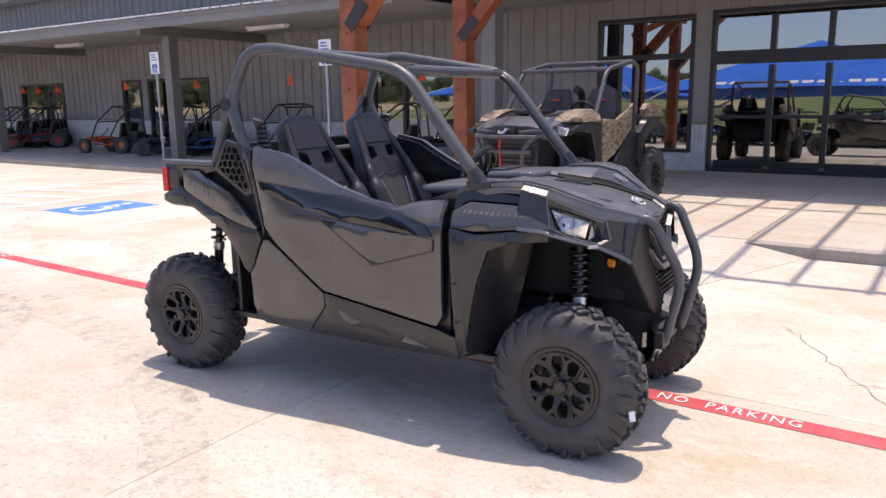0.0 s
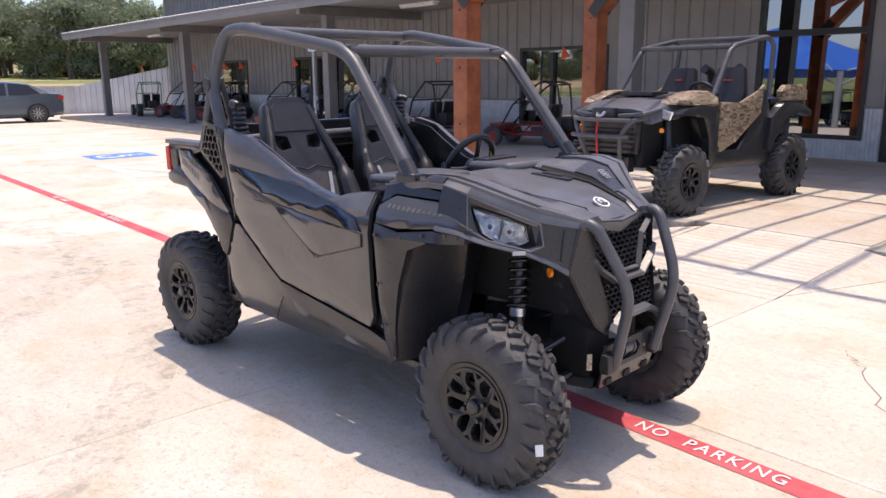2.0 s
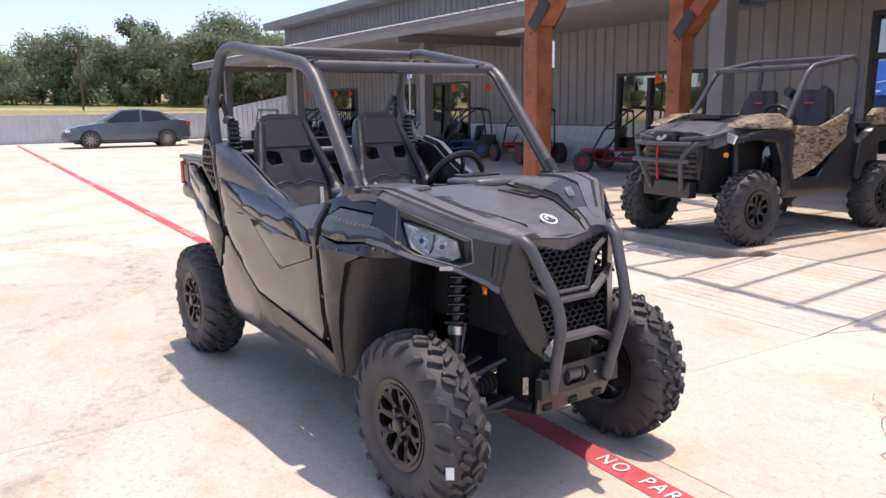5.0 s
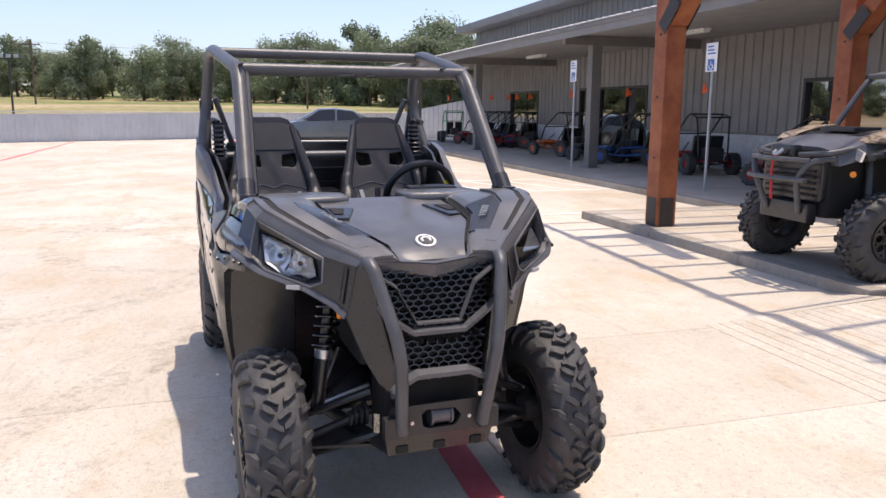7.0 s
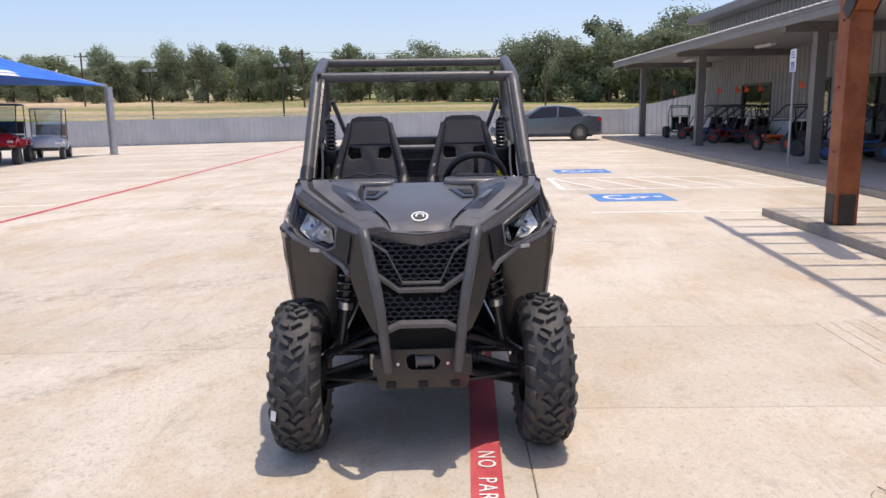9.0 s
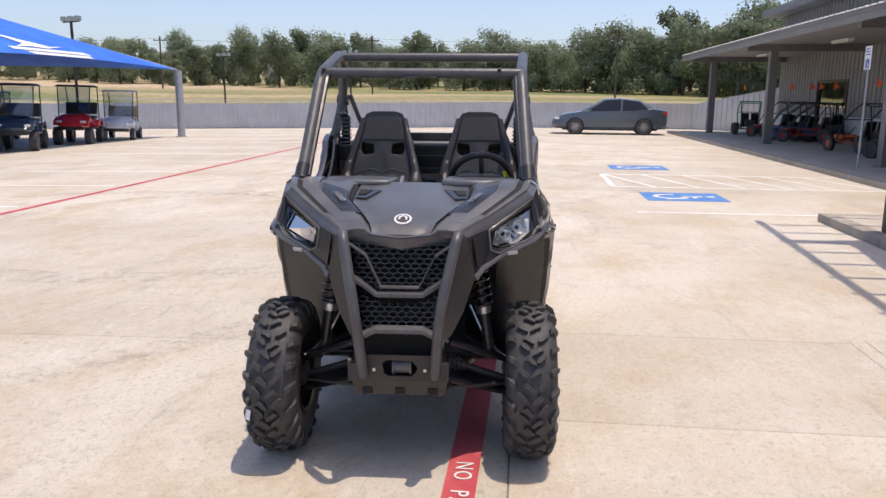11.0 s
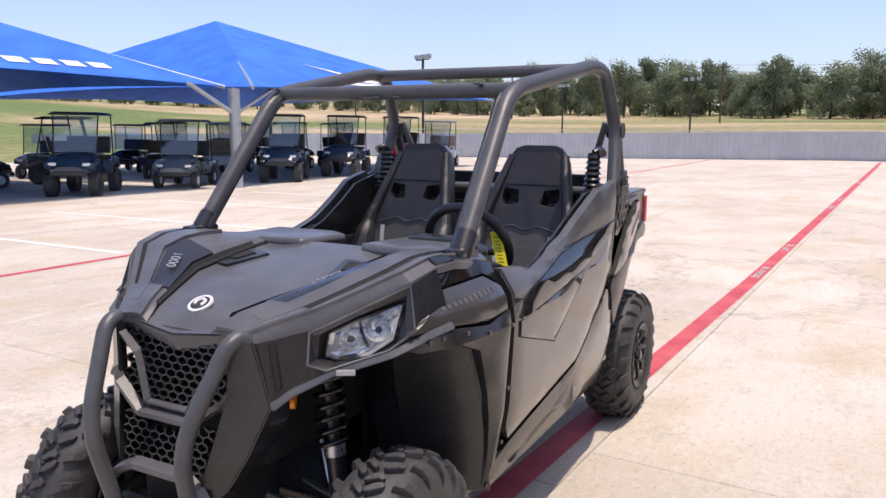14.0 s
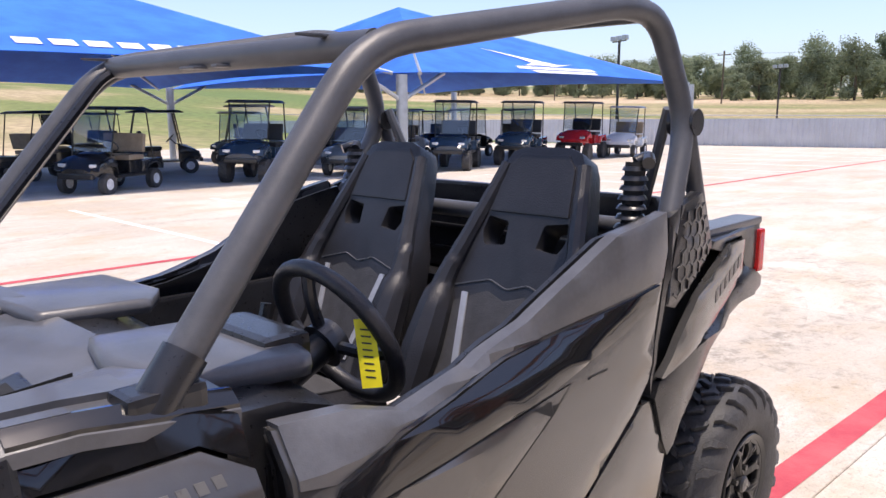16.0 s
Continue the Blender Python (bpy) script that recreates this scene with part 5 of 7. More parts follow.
# seats -----------------------------------------------------------------------
def make_seat(y):
    seat = part("seat", slab([[(-0.24, -0.19), (-0.20, -0.24), (0.18, -0.235), (0.26, -0.20), (0.26, 0.20), (0.18, 0.235), (-0.20, 0.24), (-0.24, 0.19)]], 0.13, pose(0.02, y, 0.60, 0, -7, 0), 0.035), VINYL, veh, "black vinyl bucket seat with silver stripes", True, 50)
    BACK = pose(-0.165, y, 0.715) @ pose(0, 0, 0, 0, -25.5, 0) @ Matrix(((0, 0, 1, 0), (1, 0, 0, 0), (0, 1, 0, 0), (0, 0, 0, 1)))
    outline = [(-0.20, 0.0), (-0.235, 0.14), (-0.235, 0.33), (-0.215, 0.42), (-0.178, 0.50), (-0.152, 0.62), (-0.130, 0.70), (-0.110, 0.737), (-0.07, 0.752),
               (0.07, 0.752), (0.110, 0.737), (0.130, 0.70), (0.152, 0.62), (0.178, 0.50), (0.215, 0.42), (0.235, 0.33), (0.235, 0.14), (0.20, 0.0)]
    holes = [[(s * 0.052, 0.475), (s * 0.060, 0.535), (s * 0.125, 0.545), (s * 0.132, 0.500), (s * 0.115, 0.468)][::s] for s in (-1, 1)]
    bm = slab([outline, *holes], 0.085, BACK @ pose(0, 0, -0.06), 0.016)
    back = part("backrest", bm, VINYL, seat, "", True, 40)
    for s in (-1, 1):
        bm = bmesh.new()
        path = [BACK @ Vector((s * 0.205, v, 0.035)) for v in (0.02, 0.2, 0.36)] + [BACK @ Vector((s * 0.178, 0.46, 0.03)), BACK @ Vector((s * 0.145, 0.60, 0.020)), BACK @ Vector((s * 0.122, 0.70, 0.014))]
        tube(bm, path, [0.050, 0.060, 0.060, 0.058, 0.056, 0.054, 0.052, 0.046, 0.034, 0.032, 0.030, 0.028, 0.028, 0.026, 0.026, 0.026, 0.024, 0.024, 0.024, 0.024, 0.022, 0.022, 0.022, 0.02, 0.02, 0.02], 10, 0.06)
        part("bolster", bm, VINYL, seat, "", True)
        bm = slab([[(s * 0.118, 0.33), (s * 0.138, 0.33), (s * 0.088, 0.06), (s * 0.066, 0.06)][::s]], 0.004, BACK @ pose(0, 0, 0.0262))
        part("stripe", bm, SILVER, seat, "silver stripe")
    bm = slab([[(-0.165, 0.02), (0.165, 0.02), (0.165, 0.30), (0.06, 0.345), (0, 0.325), (-0.06, 0.345), (-0.165, 0.30)]], 0.006, BACK @ pose(0, 0, 0.0195), 0.002)
    part("centre_pad", bm, VINYL_GREY, seat)
    bm = slab([[(-0.125, 0.56), (0.125, 0.56), (0.105, 0.69), (0.075, 0.728), (-0.075, 0.728), (-0.105, 0.69)]], 0.012, BACK @ pose(0, 0, 0.018), 0.005)
    part("head_pad", bm, VINYL, seat)
    tubed("seam", [BACK @ Vector((u, v, 0.0265)) for u, v in ((-0.17, 0.345), (-0.06, 0.375), (0, 0.355), (0.06, 0.375), (0.17, 0.345))], 0.0025, PLASTIC_GREY, seat, 5, 0.01)
    bm = slab([[(-0.16, -0.14), (0.20, -0.14), (0.20, 0.14), (-0.16, 0.14)]], 0.008, pose(0.02, y, 0.731, 0, -7, 0), 0.003)
    part("cushion_pad", bm, VINYL_GREY, seat)
    boxed("seat_base", -0.15, 0.22, y - 0.17, y + 0.17, 0.366, 0.60, PLASTIC, seat, 0.02)


for y in (-0.285, 0.295):
    make_seat(y)

# roll cage -------------------------------------------------------------------
for s in (-1, 1):
    tubed("cage_hoop", [(0.745, s * 0.525, 1.115), (0.345, s * 0.500, 1.605), (-0.40, s * 0.545, 1.730), (-0.545, s * 0.552, 1.715), (-0.668, s * 0.575, 1.465), (-0.510, s * 0.615, 1.20)], 0.0285, TUBE_PAINT, veh, 16, 0.10, "bent powder-coated roll cage tube")
    tubed("pillar_channel", [(0.735, s * 0.495, 1.125), (0.352, s * 0.470, 1.590), (0.26, s * 0.475, 1.612)], 0.014, PLASTIC, veh, 8, 0.08)
    tubed("cage_brace", [(-0.664, s * 0.575, 1.47), (-0.80, s * 0.575, 1.15)], 0.024, TUBE_PAINT, veh, 12)
    bm = bmesh.new()
    cylinder(bm, pose(-0.664, s * 0.575, 1.465, 90), 0.034, 0.07, 16)
    part("cage_joint", bm, PLASTIC, veh, "", True)
    tubed("cage_sleeve", [(0.765, s * 0.527, 1.09), (0.700, s * 0.522, 1.170)], 0.034, PLASTIC, veh, 14)
    bm = slab([[(0.0, 0.0), (0.05, -0.01), (0.10, 0.0), (0.05, 0.012)]], 0.006, pose(0.30, s * 0.44 - 0.05, 1.622), 0.002)
    part("bar_tab", bm, TUBE_PAINT, veh)
    # belt retractor with its pleated boot
    for k in range(7):
        bm = bmesh.new()
        cylinder(bm, pose(-0.485 - 0.003 * k, s * 0.530, 1.215 + 0.0235 * k), 0.040 - 0.0012 * k, 0.011, 18, 0.033 - 0.001 * k)
        part("boot_pleat", bm, PLASTIC, veh, "", True, 60)
    tubed("boot_core", [(-0.485, s * 0.530, 1.16), (-0.504, s * 0.530, 1.37)], 0.026, DARK_VOID, veh, 12)
    tubed("belt_arm", [(-0.504, s * 0.530, 1.37), (-0.53, s * 0.55, 1.385), (-0.485, s * 0.575, 1.37)], 0.016, PLASTIC, veh, 10, 0.03)
    bm = bmesh.new()
    box(bm, -0.53, -0.44, s * 0.530 - 0.04, s * 0.530 + 0.04, 1.10, 1.20, 0.012)
    part("retractor", bm, PLASTIC, veh)
    tubed("cage_strut", [(-0.66, s * 0.53, 1.50), (-0.72, s * 0.44, 1.24)], 0.015, TUBE_PAINT, veh, 8)
tubed("cage_crossbar", [(0.318, -0.50, 1.606), (0.318, 0.50, 1.606)], 0.026, TUBE_PAINT, veh, 16)
tubed("cage_crossbar", [(-0.475, -0.545, 1.722), (-0.475, 0.545, 1.722)], 0.026, TUBE_PAINT, veh, 16)
for y, w in ((-0.05, 0.10), (0.06, 0.06)):
    bm = slab([[(-0.012, -w / 2), (0.03, -w / 2 + 0.02), (0.03, w / 2 - 0.02), (-0.012, w / 2)]], 0.006, pose(0.33, y, 1.585), 0.002)
    part("bar_tab", bm, TUBE_PAINT, veh)

# front end --------------------------------------------------------------------
LIP = ((0.94, 0.598, 0.955), (1.04, 0.578, 0.945), (1.13, 0.522, 0.912), (1.215, 0.395, 0.866), (1.275, 0.318, 0.822), (1.325, 0.285, 0.790))
BEZEL_UF = [(1.02, 0.03), (1.8, 0.02), (2.8, 0.02), (3.25, 0.04), (3.5, 0.62), (3.1, 0.90), (2.0, 0.92), (1.25, 0.80)]
LAMP = ((1.053, 0.516, 1.030), (1.090, 0.476, 1.014), (1.138, 0.420, 0.990), (1.180, 0.366, 0.960), (1.190, 0.356, 0.900), (1.170, 0.392, 0.884), (1.140, 0.465, 0.900), (1.102, 0.515, 0.940))
WING = ((1.345, 0.255, 0.958), (1.325, 0.290, 0.790), (1.37, 0.245, 0.66), (1.395, 0.20, 0.575), (1.41, 0.160, 0.540))
INNER = ((1.372, 0.205, 0.955), (1.385, 0.190, 0.80), (1.415, 0.165, 0.68), (1.435, 0.145, 0.60), (1.435, 0.130, 0.545))


def strip_skin(a, b, thick, back):
    """A plate between two rows of points, thickened along back."""
    bm = bmesh.new()
    A, B = ([bm.verts.new(p) for p in row] for row in (a, b))
    for i in range(len(a) - 1):
        bm.faces.new((A[i], A[i + 1], B[i + 1], B[i]))
    bmesh.ops.recalc_face_normals(bm, faces=bm.faces)
    r = bmesh.ops.extrude_face_region(bm, geom=bm.faces[:])
    bmesh.ops.translate(bm, vec=Vector(back) * thick, verts=[g for g in r["geom"] if isinstance(g, bmesh.types.BMVert)])
    bmesh.ops.bevel(bm, geom=[e for e in bm.edges if len(e.link_faces) == 2 and e.calc_face_angle(0) > 0.9], offset=0.004, segments=2, affect="EDGES")
    return bm


for s in (-1, 1):
    side = lambda pts: [(x, s * y, z) for x, y, z in pts]
    edge = [hood_point(i, s * 1.0) - Vector((0, 0, 0.004)) for i in range(3, 9)]
    low = [Vector(p) for p in side(LIP)]

    def cheek(u, f):
        i = min(4, int(u))
        a, b = edge[i].lerp(edge[i + 1], u - i), low[i].lerp(low[i + 1], u - i)
        return a.lerp(b, f) + Vector((0.7, s * 0.7, 0)) * 0.012 * math.sin(math.pi * f)

    # the cheek under the hood edge, open for the recessed lamp
    bm = bmesh.new()
    ring = [(u / 2, 0) for u in range(11)] + [(5 - u / 2, 1) for u in range(11)]
    flat_poly(bm, [[(u, f, 0) for u, f in ring], [(u, f, 0) for u, f in BEZEL_UF]])
    for v in bm.verts:
        v.co = cheek(v.co.x, v.co.y)
    bmesh.ops.recalc_face_normals(bm, faces=bm.faces)
    r = bmesh.ops.extrude_face_region(bm, geom=bm.faces[:])
    bmesh.ops.translate(bm, vec=(-0.010, -s * 0.008, 0), verts=[g for g in r["geom"] if isinstance(g, bmesh.types.BMVert)])
    part("cheek", bm, PLASTIC, veh, "", True, 22)
    part("cheek_lip", strip_skin([cheek(u / 2, 0.93) + Vector((0.004, s * 0.006, 0)) for u in range(11)], [cheek(u / 2, 1.06) + Vector((0.010, s * 0.014, 0)) for u in range(11)], 0.02, (-0.6, -s * 0.5, 0)), PLASTIC_GREY, veh, "", True, 30)
    part("cheek_rib", strip_skin([cheek(4.1, 0.06) + Vector((0.006, 0, 0)), cheek(4.3, 0.86) + Vector((0.008, 0, 0))], [cheek(4.35, 0.06) + Vector((0.006, 0, 0)), cheek(4.55, 0.86) + Vector((0.008, 0, 0))], 0.012, (-1, 0, 0)), PLASTIC, veh)
    # head lamp: recess, crinkled reflector, lens
    bezel = [cheek(u, f) for u, f in BEZEL_UF]
    rim = [Vector(p) for p in side(LAMP)]
    centre = sum(rim, Vector()) / len(rim)
    nrm = (rim[0] - rim[4]).cross(rim[2] - rim[6]).normalized()
    if nrm.x < 0:
        nrm = -nrm
    bm = bmesh.new()
    ring_loft(bm, [bezel, [p.lerp(q, 0.55) for p, q in zip(bezel, rim)], [p - nrm * 0.008 for p in rim], [p.lerp(centre, 0.1) - nrm * 0.07 for p in rim]], True, False)
    lamp = part("headlight", bm, PLASTIC, veh, "clear headlight with bright reflectors in a black recess")
    bm = bmesh.new()
    tube(bm, bezel, 0.004, 6, closed=True)
    bmesh.ops.remove_doubles(bm, verts=bm.verts, dist=1e-5)
    part("bezel", bm, PLASTIC_GREY, lamp, "", True, 50)
    bm = bmesh.new()
    tube(bm, rim, 0.0045, 6, closed=True)
    bmesh.ops.remove_doubles(bm, verts=bm.verts, dist=1e-5)
    part("lamp_rim", bm, GLOSS, lamp, "", True, 50)
    # two reflector bowls and the faceted shell between them
    rnd = random.Random(3)
    long = (rim[3] + rim[4] - rim[0] - rim[7]).normalized()
    tall = nrm.cross(long)
    for along, size in ((-0.042, 0.031), (0.034, 0.029)):
        at = centre + long * along - nrm * 0.004
        bm = bmesh.new()
        rings = []
        for share, depth in ((1.0, 0.0), (0.82, 0.010), (0.55, 0.018), (0.25, 0.021)):
            rings.append([at + (long * math.cos(k * math.tau / 12) * 1.1 + tall * math.sin(k * math.tau / 12)) * size * share - nrm * (depth + rnd.uniform(-0.004, 0.004)) for k in range(12)])
        ring_loft(bm, rings, True, False)
        part("reflector", bm, CHROME, lamp, "bright faceted reflector")
        bm = bmesh.new()
        bmesh.ops.create_icosphere(bm, subdivisions=2, radius=0.011, matrix=Matrix.Translation(at - nrm * 0.022))
        part("bulb", bm, GLOSS, lamp, "", True, 60)
    around = []
    for p, q in zip(rim, rim[1:] + rim[:1]):
        around += [p, p.lerp(q, 0.5)]
    bm = bmesh.new()
    rings = []
    for share, depth, shake in ((0.98, 0.003, 0.001), (0.84, 0.012, 0.006), (0.66, 0.020, 0.007), (0.48, 0.022, 0.007), (0.28, 0.024, 0.006)):
        rings.append([centre + (p - centre) * share - nrm * (depth + rnd.uniform(-shake, shake)) + Vector((rnd.uniform(-1, 1), rnd.uniform(-1, 1), rnd.uniform(-1, 1))) * shake * 0.5 for p in around])
    ring_loft(bm, rings, True, False)
    bm.verts.ensure_lookup_table()
    bm.faces.new([bm.verts[i] for i in range(len(bm.verts) - len(around), len(bm.verts))])
    part("reflector_shell", bm, CHROME, lamp, "bright crinkled reflector shell")
    bm = bmesh.new()
    tube(bm, [centre - long * 0.004 + tall * 0.034 - nrm * 0.012, centre + long * 0.004 - nrm * 0.018, centre - long * 0.002 - tall * 0.038 - nrm * 0.012], 0.004, 6)
    part("lamp_divider", bm, GLOSS, lamp)
    bm = bmesh.new()
    bm.faces.new([bm.verts.new(p + nrm * 0.001) for p in rim])
    r = bmesh.ops.extrude_face_region(bm, geom=bm.faces[:])
    bmesh.ops.translate(bm, vec=nrm * 0.003, verts=[g for g in r["geom"] if isinstance(g, bmesh.types.BMVert)])
    bmesh.ops.recalc_face_normals(bm, faces=bm.faces)
    part("lens", bm, LENS, lamp).visible_shadow = False
    # silver chip added where a body facet below the lamp looks light grey
    p = cheek(2.75, 1.0)
    boxed("chin_facet_chip", -0.024, 0.024, -0.004, 0.004, -0.007, 0.007, SILVER, veh, 0.002, "", pose(p.x + 0.018, p.y + s * 0.012, p.z - 0.004, 0, 0, s * -57))
    # wing beside the grille and the lower fascia
    part("grille_wing", strip_skin(side(WING), side(INNER), 0.03, (-1, 0, 0)), PLASTIC, veh, "", True, 30)
    part("wing_return", strip_skin(side(WING)[1:], [(x - 0.13, y * 0.98, z + 0.01) for x, y, z in side(WING)[1:]], 0.012, (0, -s, 0)), PLASTIC, veh, "", True, 30)
    tubed("bumper_tube", side([(1.325, 0.232, 0.935), (1.350, 0.226, 0.975), (1.395, 0.218, 0.955), (1.512, 0.163, 0.72), (1.440, 0.140, 0.42)]), 0.0215, TUBE_PAINT, veh, 14, 0.09, "bent steel brush guard tube")
    bm = bmesh.new()
    cylinder(bm, pose(1.242, s * 0.292, 0.781, 90, 0, s * 30), 0.019, 0.012, 20)
    part("side_reflector", bm, AMBER, veh, "round amber side reflector", True)
    boxed("bumper_gusset", 1.415, 1.45, s * 0.165 - 0.035, s * 0.165 + 0.03, 0.40, 0.475, STEEL_DARK, veh, 0.006)

# grilles, chin and winch plate
UPPER = [(-0.198, 0.945), (-0.10, 0.935), (0.0, 0.912), (0.10, 0.935), (0.198, 0.945), (0.175, 0.800), (0.075, 0.752), (-0.075, 0.752), (-0.175, 0.800)]
LOWER = [(-0.160, 0.742), (-0.07, 0.708), (0.07, 0.708), (0.160, 0.742), (0.145, 0.605), (0.05, 0.588), (-0.05, 0.588), (-0.145, 0.605)]


def grille_x(v):
    return 1.342 + (0.945 - v) * 0.24


for poly in (UPPER, LOWER):
    bm = bmesh.new()
    hexes(bm, poly, lambda u, v, w: (grille_x(v) + w, u, v), 0.034, 0.0042, 0.018, 0.62)
    part("grille", bm, PLASTIC, veh, "black honeycomb grille")
# near-black slab behind the grille, with the shade of its depth in the colour
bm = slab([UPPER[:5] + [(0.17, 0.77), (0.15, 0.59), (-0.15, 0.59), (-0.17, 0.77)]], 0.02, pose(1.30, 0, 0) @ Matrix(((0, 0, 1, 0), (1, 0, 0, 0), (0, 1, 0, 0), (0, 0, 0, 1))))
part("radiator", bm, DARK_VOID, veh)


def trim(points, width, name="grille_trim", mat=PLASTIC_GREY, proud=0.014):
    """A faceted bar along points across the grille."""
    bm = bmesh.new()
    rings = []
    for u, v in points:
        x = grille_x(v)
        rings.append([(x - 0.004, u, v + width / 2), (x + proud, u, v + width * 0.22), (x + proud, u, v - width * 0.22), (x - 0.004, u, v - width / 2)])
    ring_loft(bm, rings)
    return part(name, bm, mat, veh)


for z0, z1, x0, x1, mat in ((0.980, 0.972, 1.320, 1.368, PLASTIC_GREY), (0.972, 0.924, 1.368, 1.352, PLASTIC_GREY)):
    # nose: an upper facet on from the hood and a steep lower one, both dipping to the middle
    top = [(x0 - abs(u) * 0.10, u, z0 - 0.012 + abs(u) * 0.06) for u in (-0.225, -0.11, 0.0, 0.11, 0.225)]
    low = [(x1 - abs(u) * 0.12, u, z1 - 0.018 + abs(u) * (0.15 if z1 < 0.95 else 0.09)) for u in (-0.225, -0.11, 0.0, 0.11, 0.225)]
    if z1 < 0.95:
        top = [(x0 - abs(u) * 0.12, u, z0 - 0.018 + abs(u) * 0.09) for u in (-0.225, -0.11, 0.0, 0.11, 0.225)]
    part("nose_facet", strip_skin(top, low, 0.016, (-1, 0, -0.3)), mat, veh, "", False)
trim([(-0.205, 0.830), (-0.185, 0.800), (-0.09, 0.738), (0.09, 0.738), (0.185, 0.800), (0.205, 0.830)], 0.030, proud=0.024)
trim([(-0.175, 0.555), (-0.15, 0.578), (-0.09, 0.605), (0.09, 0.605), (0.15, 0.578), (0.175, 0.555)], 0.034, proud=0.028)
trim([(-0.075, 0.765), (0.075, 0.765)], 0.014)
for s in (-1, 1):
    trim([(s * 0.205, 0.930), (s * 0.135, 0.885), (s * 0.075, 0.768)], 0.014, proud=0.02)
bm = slab([[(-0.19, 0.395), (0.19, 0.395), (0.195, 0.435), (0.165, 0.50), (-0.165, 0.50), (-0.195, 0.435)], [(-0.062, 0.425), (-0.045, 0.414), (0.048, 0.414), (0.062, 0.428), (0.072, 0.448), (0.050, 0.476), (-0.048, 0.480), (-0.068, 0.465)]], 0.012, pose(1.408, 0, 0) @ Matrix(((0, 0, 1, 0), (1, 0, 0, 0), (0, 1, 0, 0), (0, 0, 0, 1))))
winch = part("winch_plate", bm, STEEL_DARK, veh, "dark steel winch plate")
bm = bmesh.new()
cylinder(bm, pose(1.385, 0.008, 0.446, 90), 0.030, 0.062, 18)
for y in (-0.026, 0.042):
    cylinder(bm, pose(1.385, y, 0.446, 90), 0.036, 0.008, 18)
part("winch_drum", bm, PLASTIC_GREY, winch, "grey fairlead roller")
for y, z in ((-0.10, 0.44), (0.10, 0.44), (-0.15, 0.46), (0.15, 0.46), (-0.16, 0.415), (0.16, 0.415)):
    bm = bmesh.new()
    cylinder(bm, pose(1.421, y, z, 0, 90, 0), 0.007, 0.006, 6)
    part("bolt", bm, ZINC, winch)
bm = bmesh.new()
ring_loft(bm, [[(1.418, -0.19, 0.398), (1.418, 0.19, 0.398), (1.408, 0.19, 0.390), (1.408, -0.19, 0.390)], [(1.398, -0.176, 0.328), (1.398, 0.176, 0.328), (1.385, 0.176, 0.330), (1.385, -0.176, 0.330)], [(1.20, -0.17, 0.290), (1.20, 0.17, 0.290), (1.20, 0.17, 0.300), (1.20, -0.17, 0.300)]])
skid = part("skid_plate", bm, PLASTIC, veh)
# slots are near-black blocks on the plate, painted as shaded openings
for y in (-0.13, 0.0, 0.13):
    boxed("skid_slot", 1.395, 1.412, y - 0.02, y + 0.02, 0.335, 0.362, DARK_VOID, skid, 0.004)
boxed("warning_label", -0.002, 0.002, -0.010, 0.010, -0.032, 0.032, TAG_PAPER, veh, 0, "small paper warning label", pose(1.37, -0.205, 0.435, 0, 0, -40))
# near-black blocks added inside the front end to stand for its shade
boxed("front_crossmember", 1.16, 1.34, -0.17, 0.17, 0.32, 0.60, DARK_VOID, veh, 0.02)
boxed("well_shade_block", 0.72, 1.28, -0.235, 0.235, 0.60, 0.95, DARK_VOID, veh, 0.03)
for s in (-1, 1):
    part("wheel_liner", strip_skin([(0.69, s * 0.60, 0.36), (0.71, s * 0.60, 0.50), (0.77, s * 0.605, 0.71), (0.84, s * 0.60, 0.875)], [(0.80, s * 0.40, 0.37), (0.84, s * 0.38, 0.52), (0.89, s * 0.38, 0.72), (0.93, s * 0.40, 0.88)], 0.012, (-1, 0, 0)), PLASTIC, veh, "", True, 20)
    part("wheel_liner", strip_skin([(0.80, s * 0.40, 0.37), (0.84, s * 0.38, 0.52), (0.89, s * 0.38, 0.72), (0.93, s * 0.40, 0.88)], [(0.74, s * 0.25, 0.37), (0.78, s * 0.24, 0.52), (0.83, s * 0.24, 0.72), (0.88, s * 0.24, 0.88)], 0.012, (-1, 0, 0)), PLASTIC, veh, "", True, 20)
    # near-black skin under the fender, shade painted into its colour
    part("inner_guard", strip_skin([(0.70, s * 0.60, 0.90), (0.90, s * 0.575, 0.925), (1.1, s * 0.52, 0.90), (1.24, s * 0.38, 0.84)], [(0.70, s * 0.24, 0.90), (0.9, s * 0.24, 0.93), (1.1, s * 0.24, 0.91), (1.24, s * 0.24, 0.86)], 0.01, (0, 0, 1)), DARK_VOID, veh)

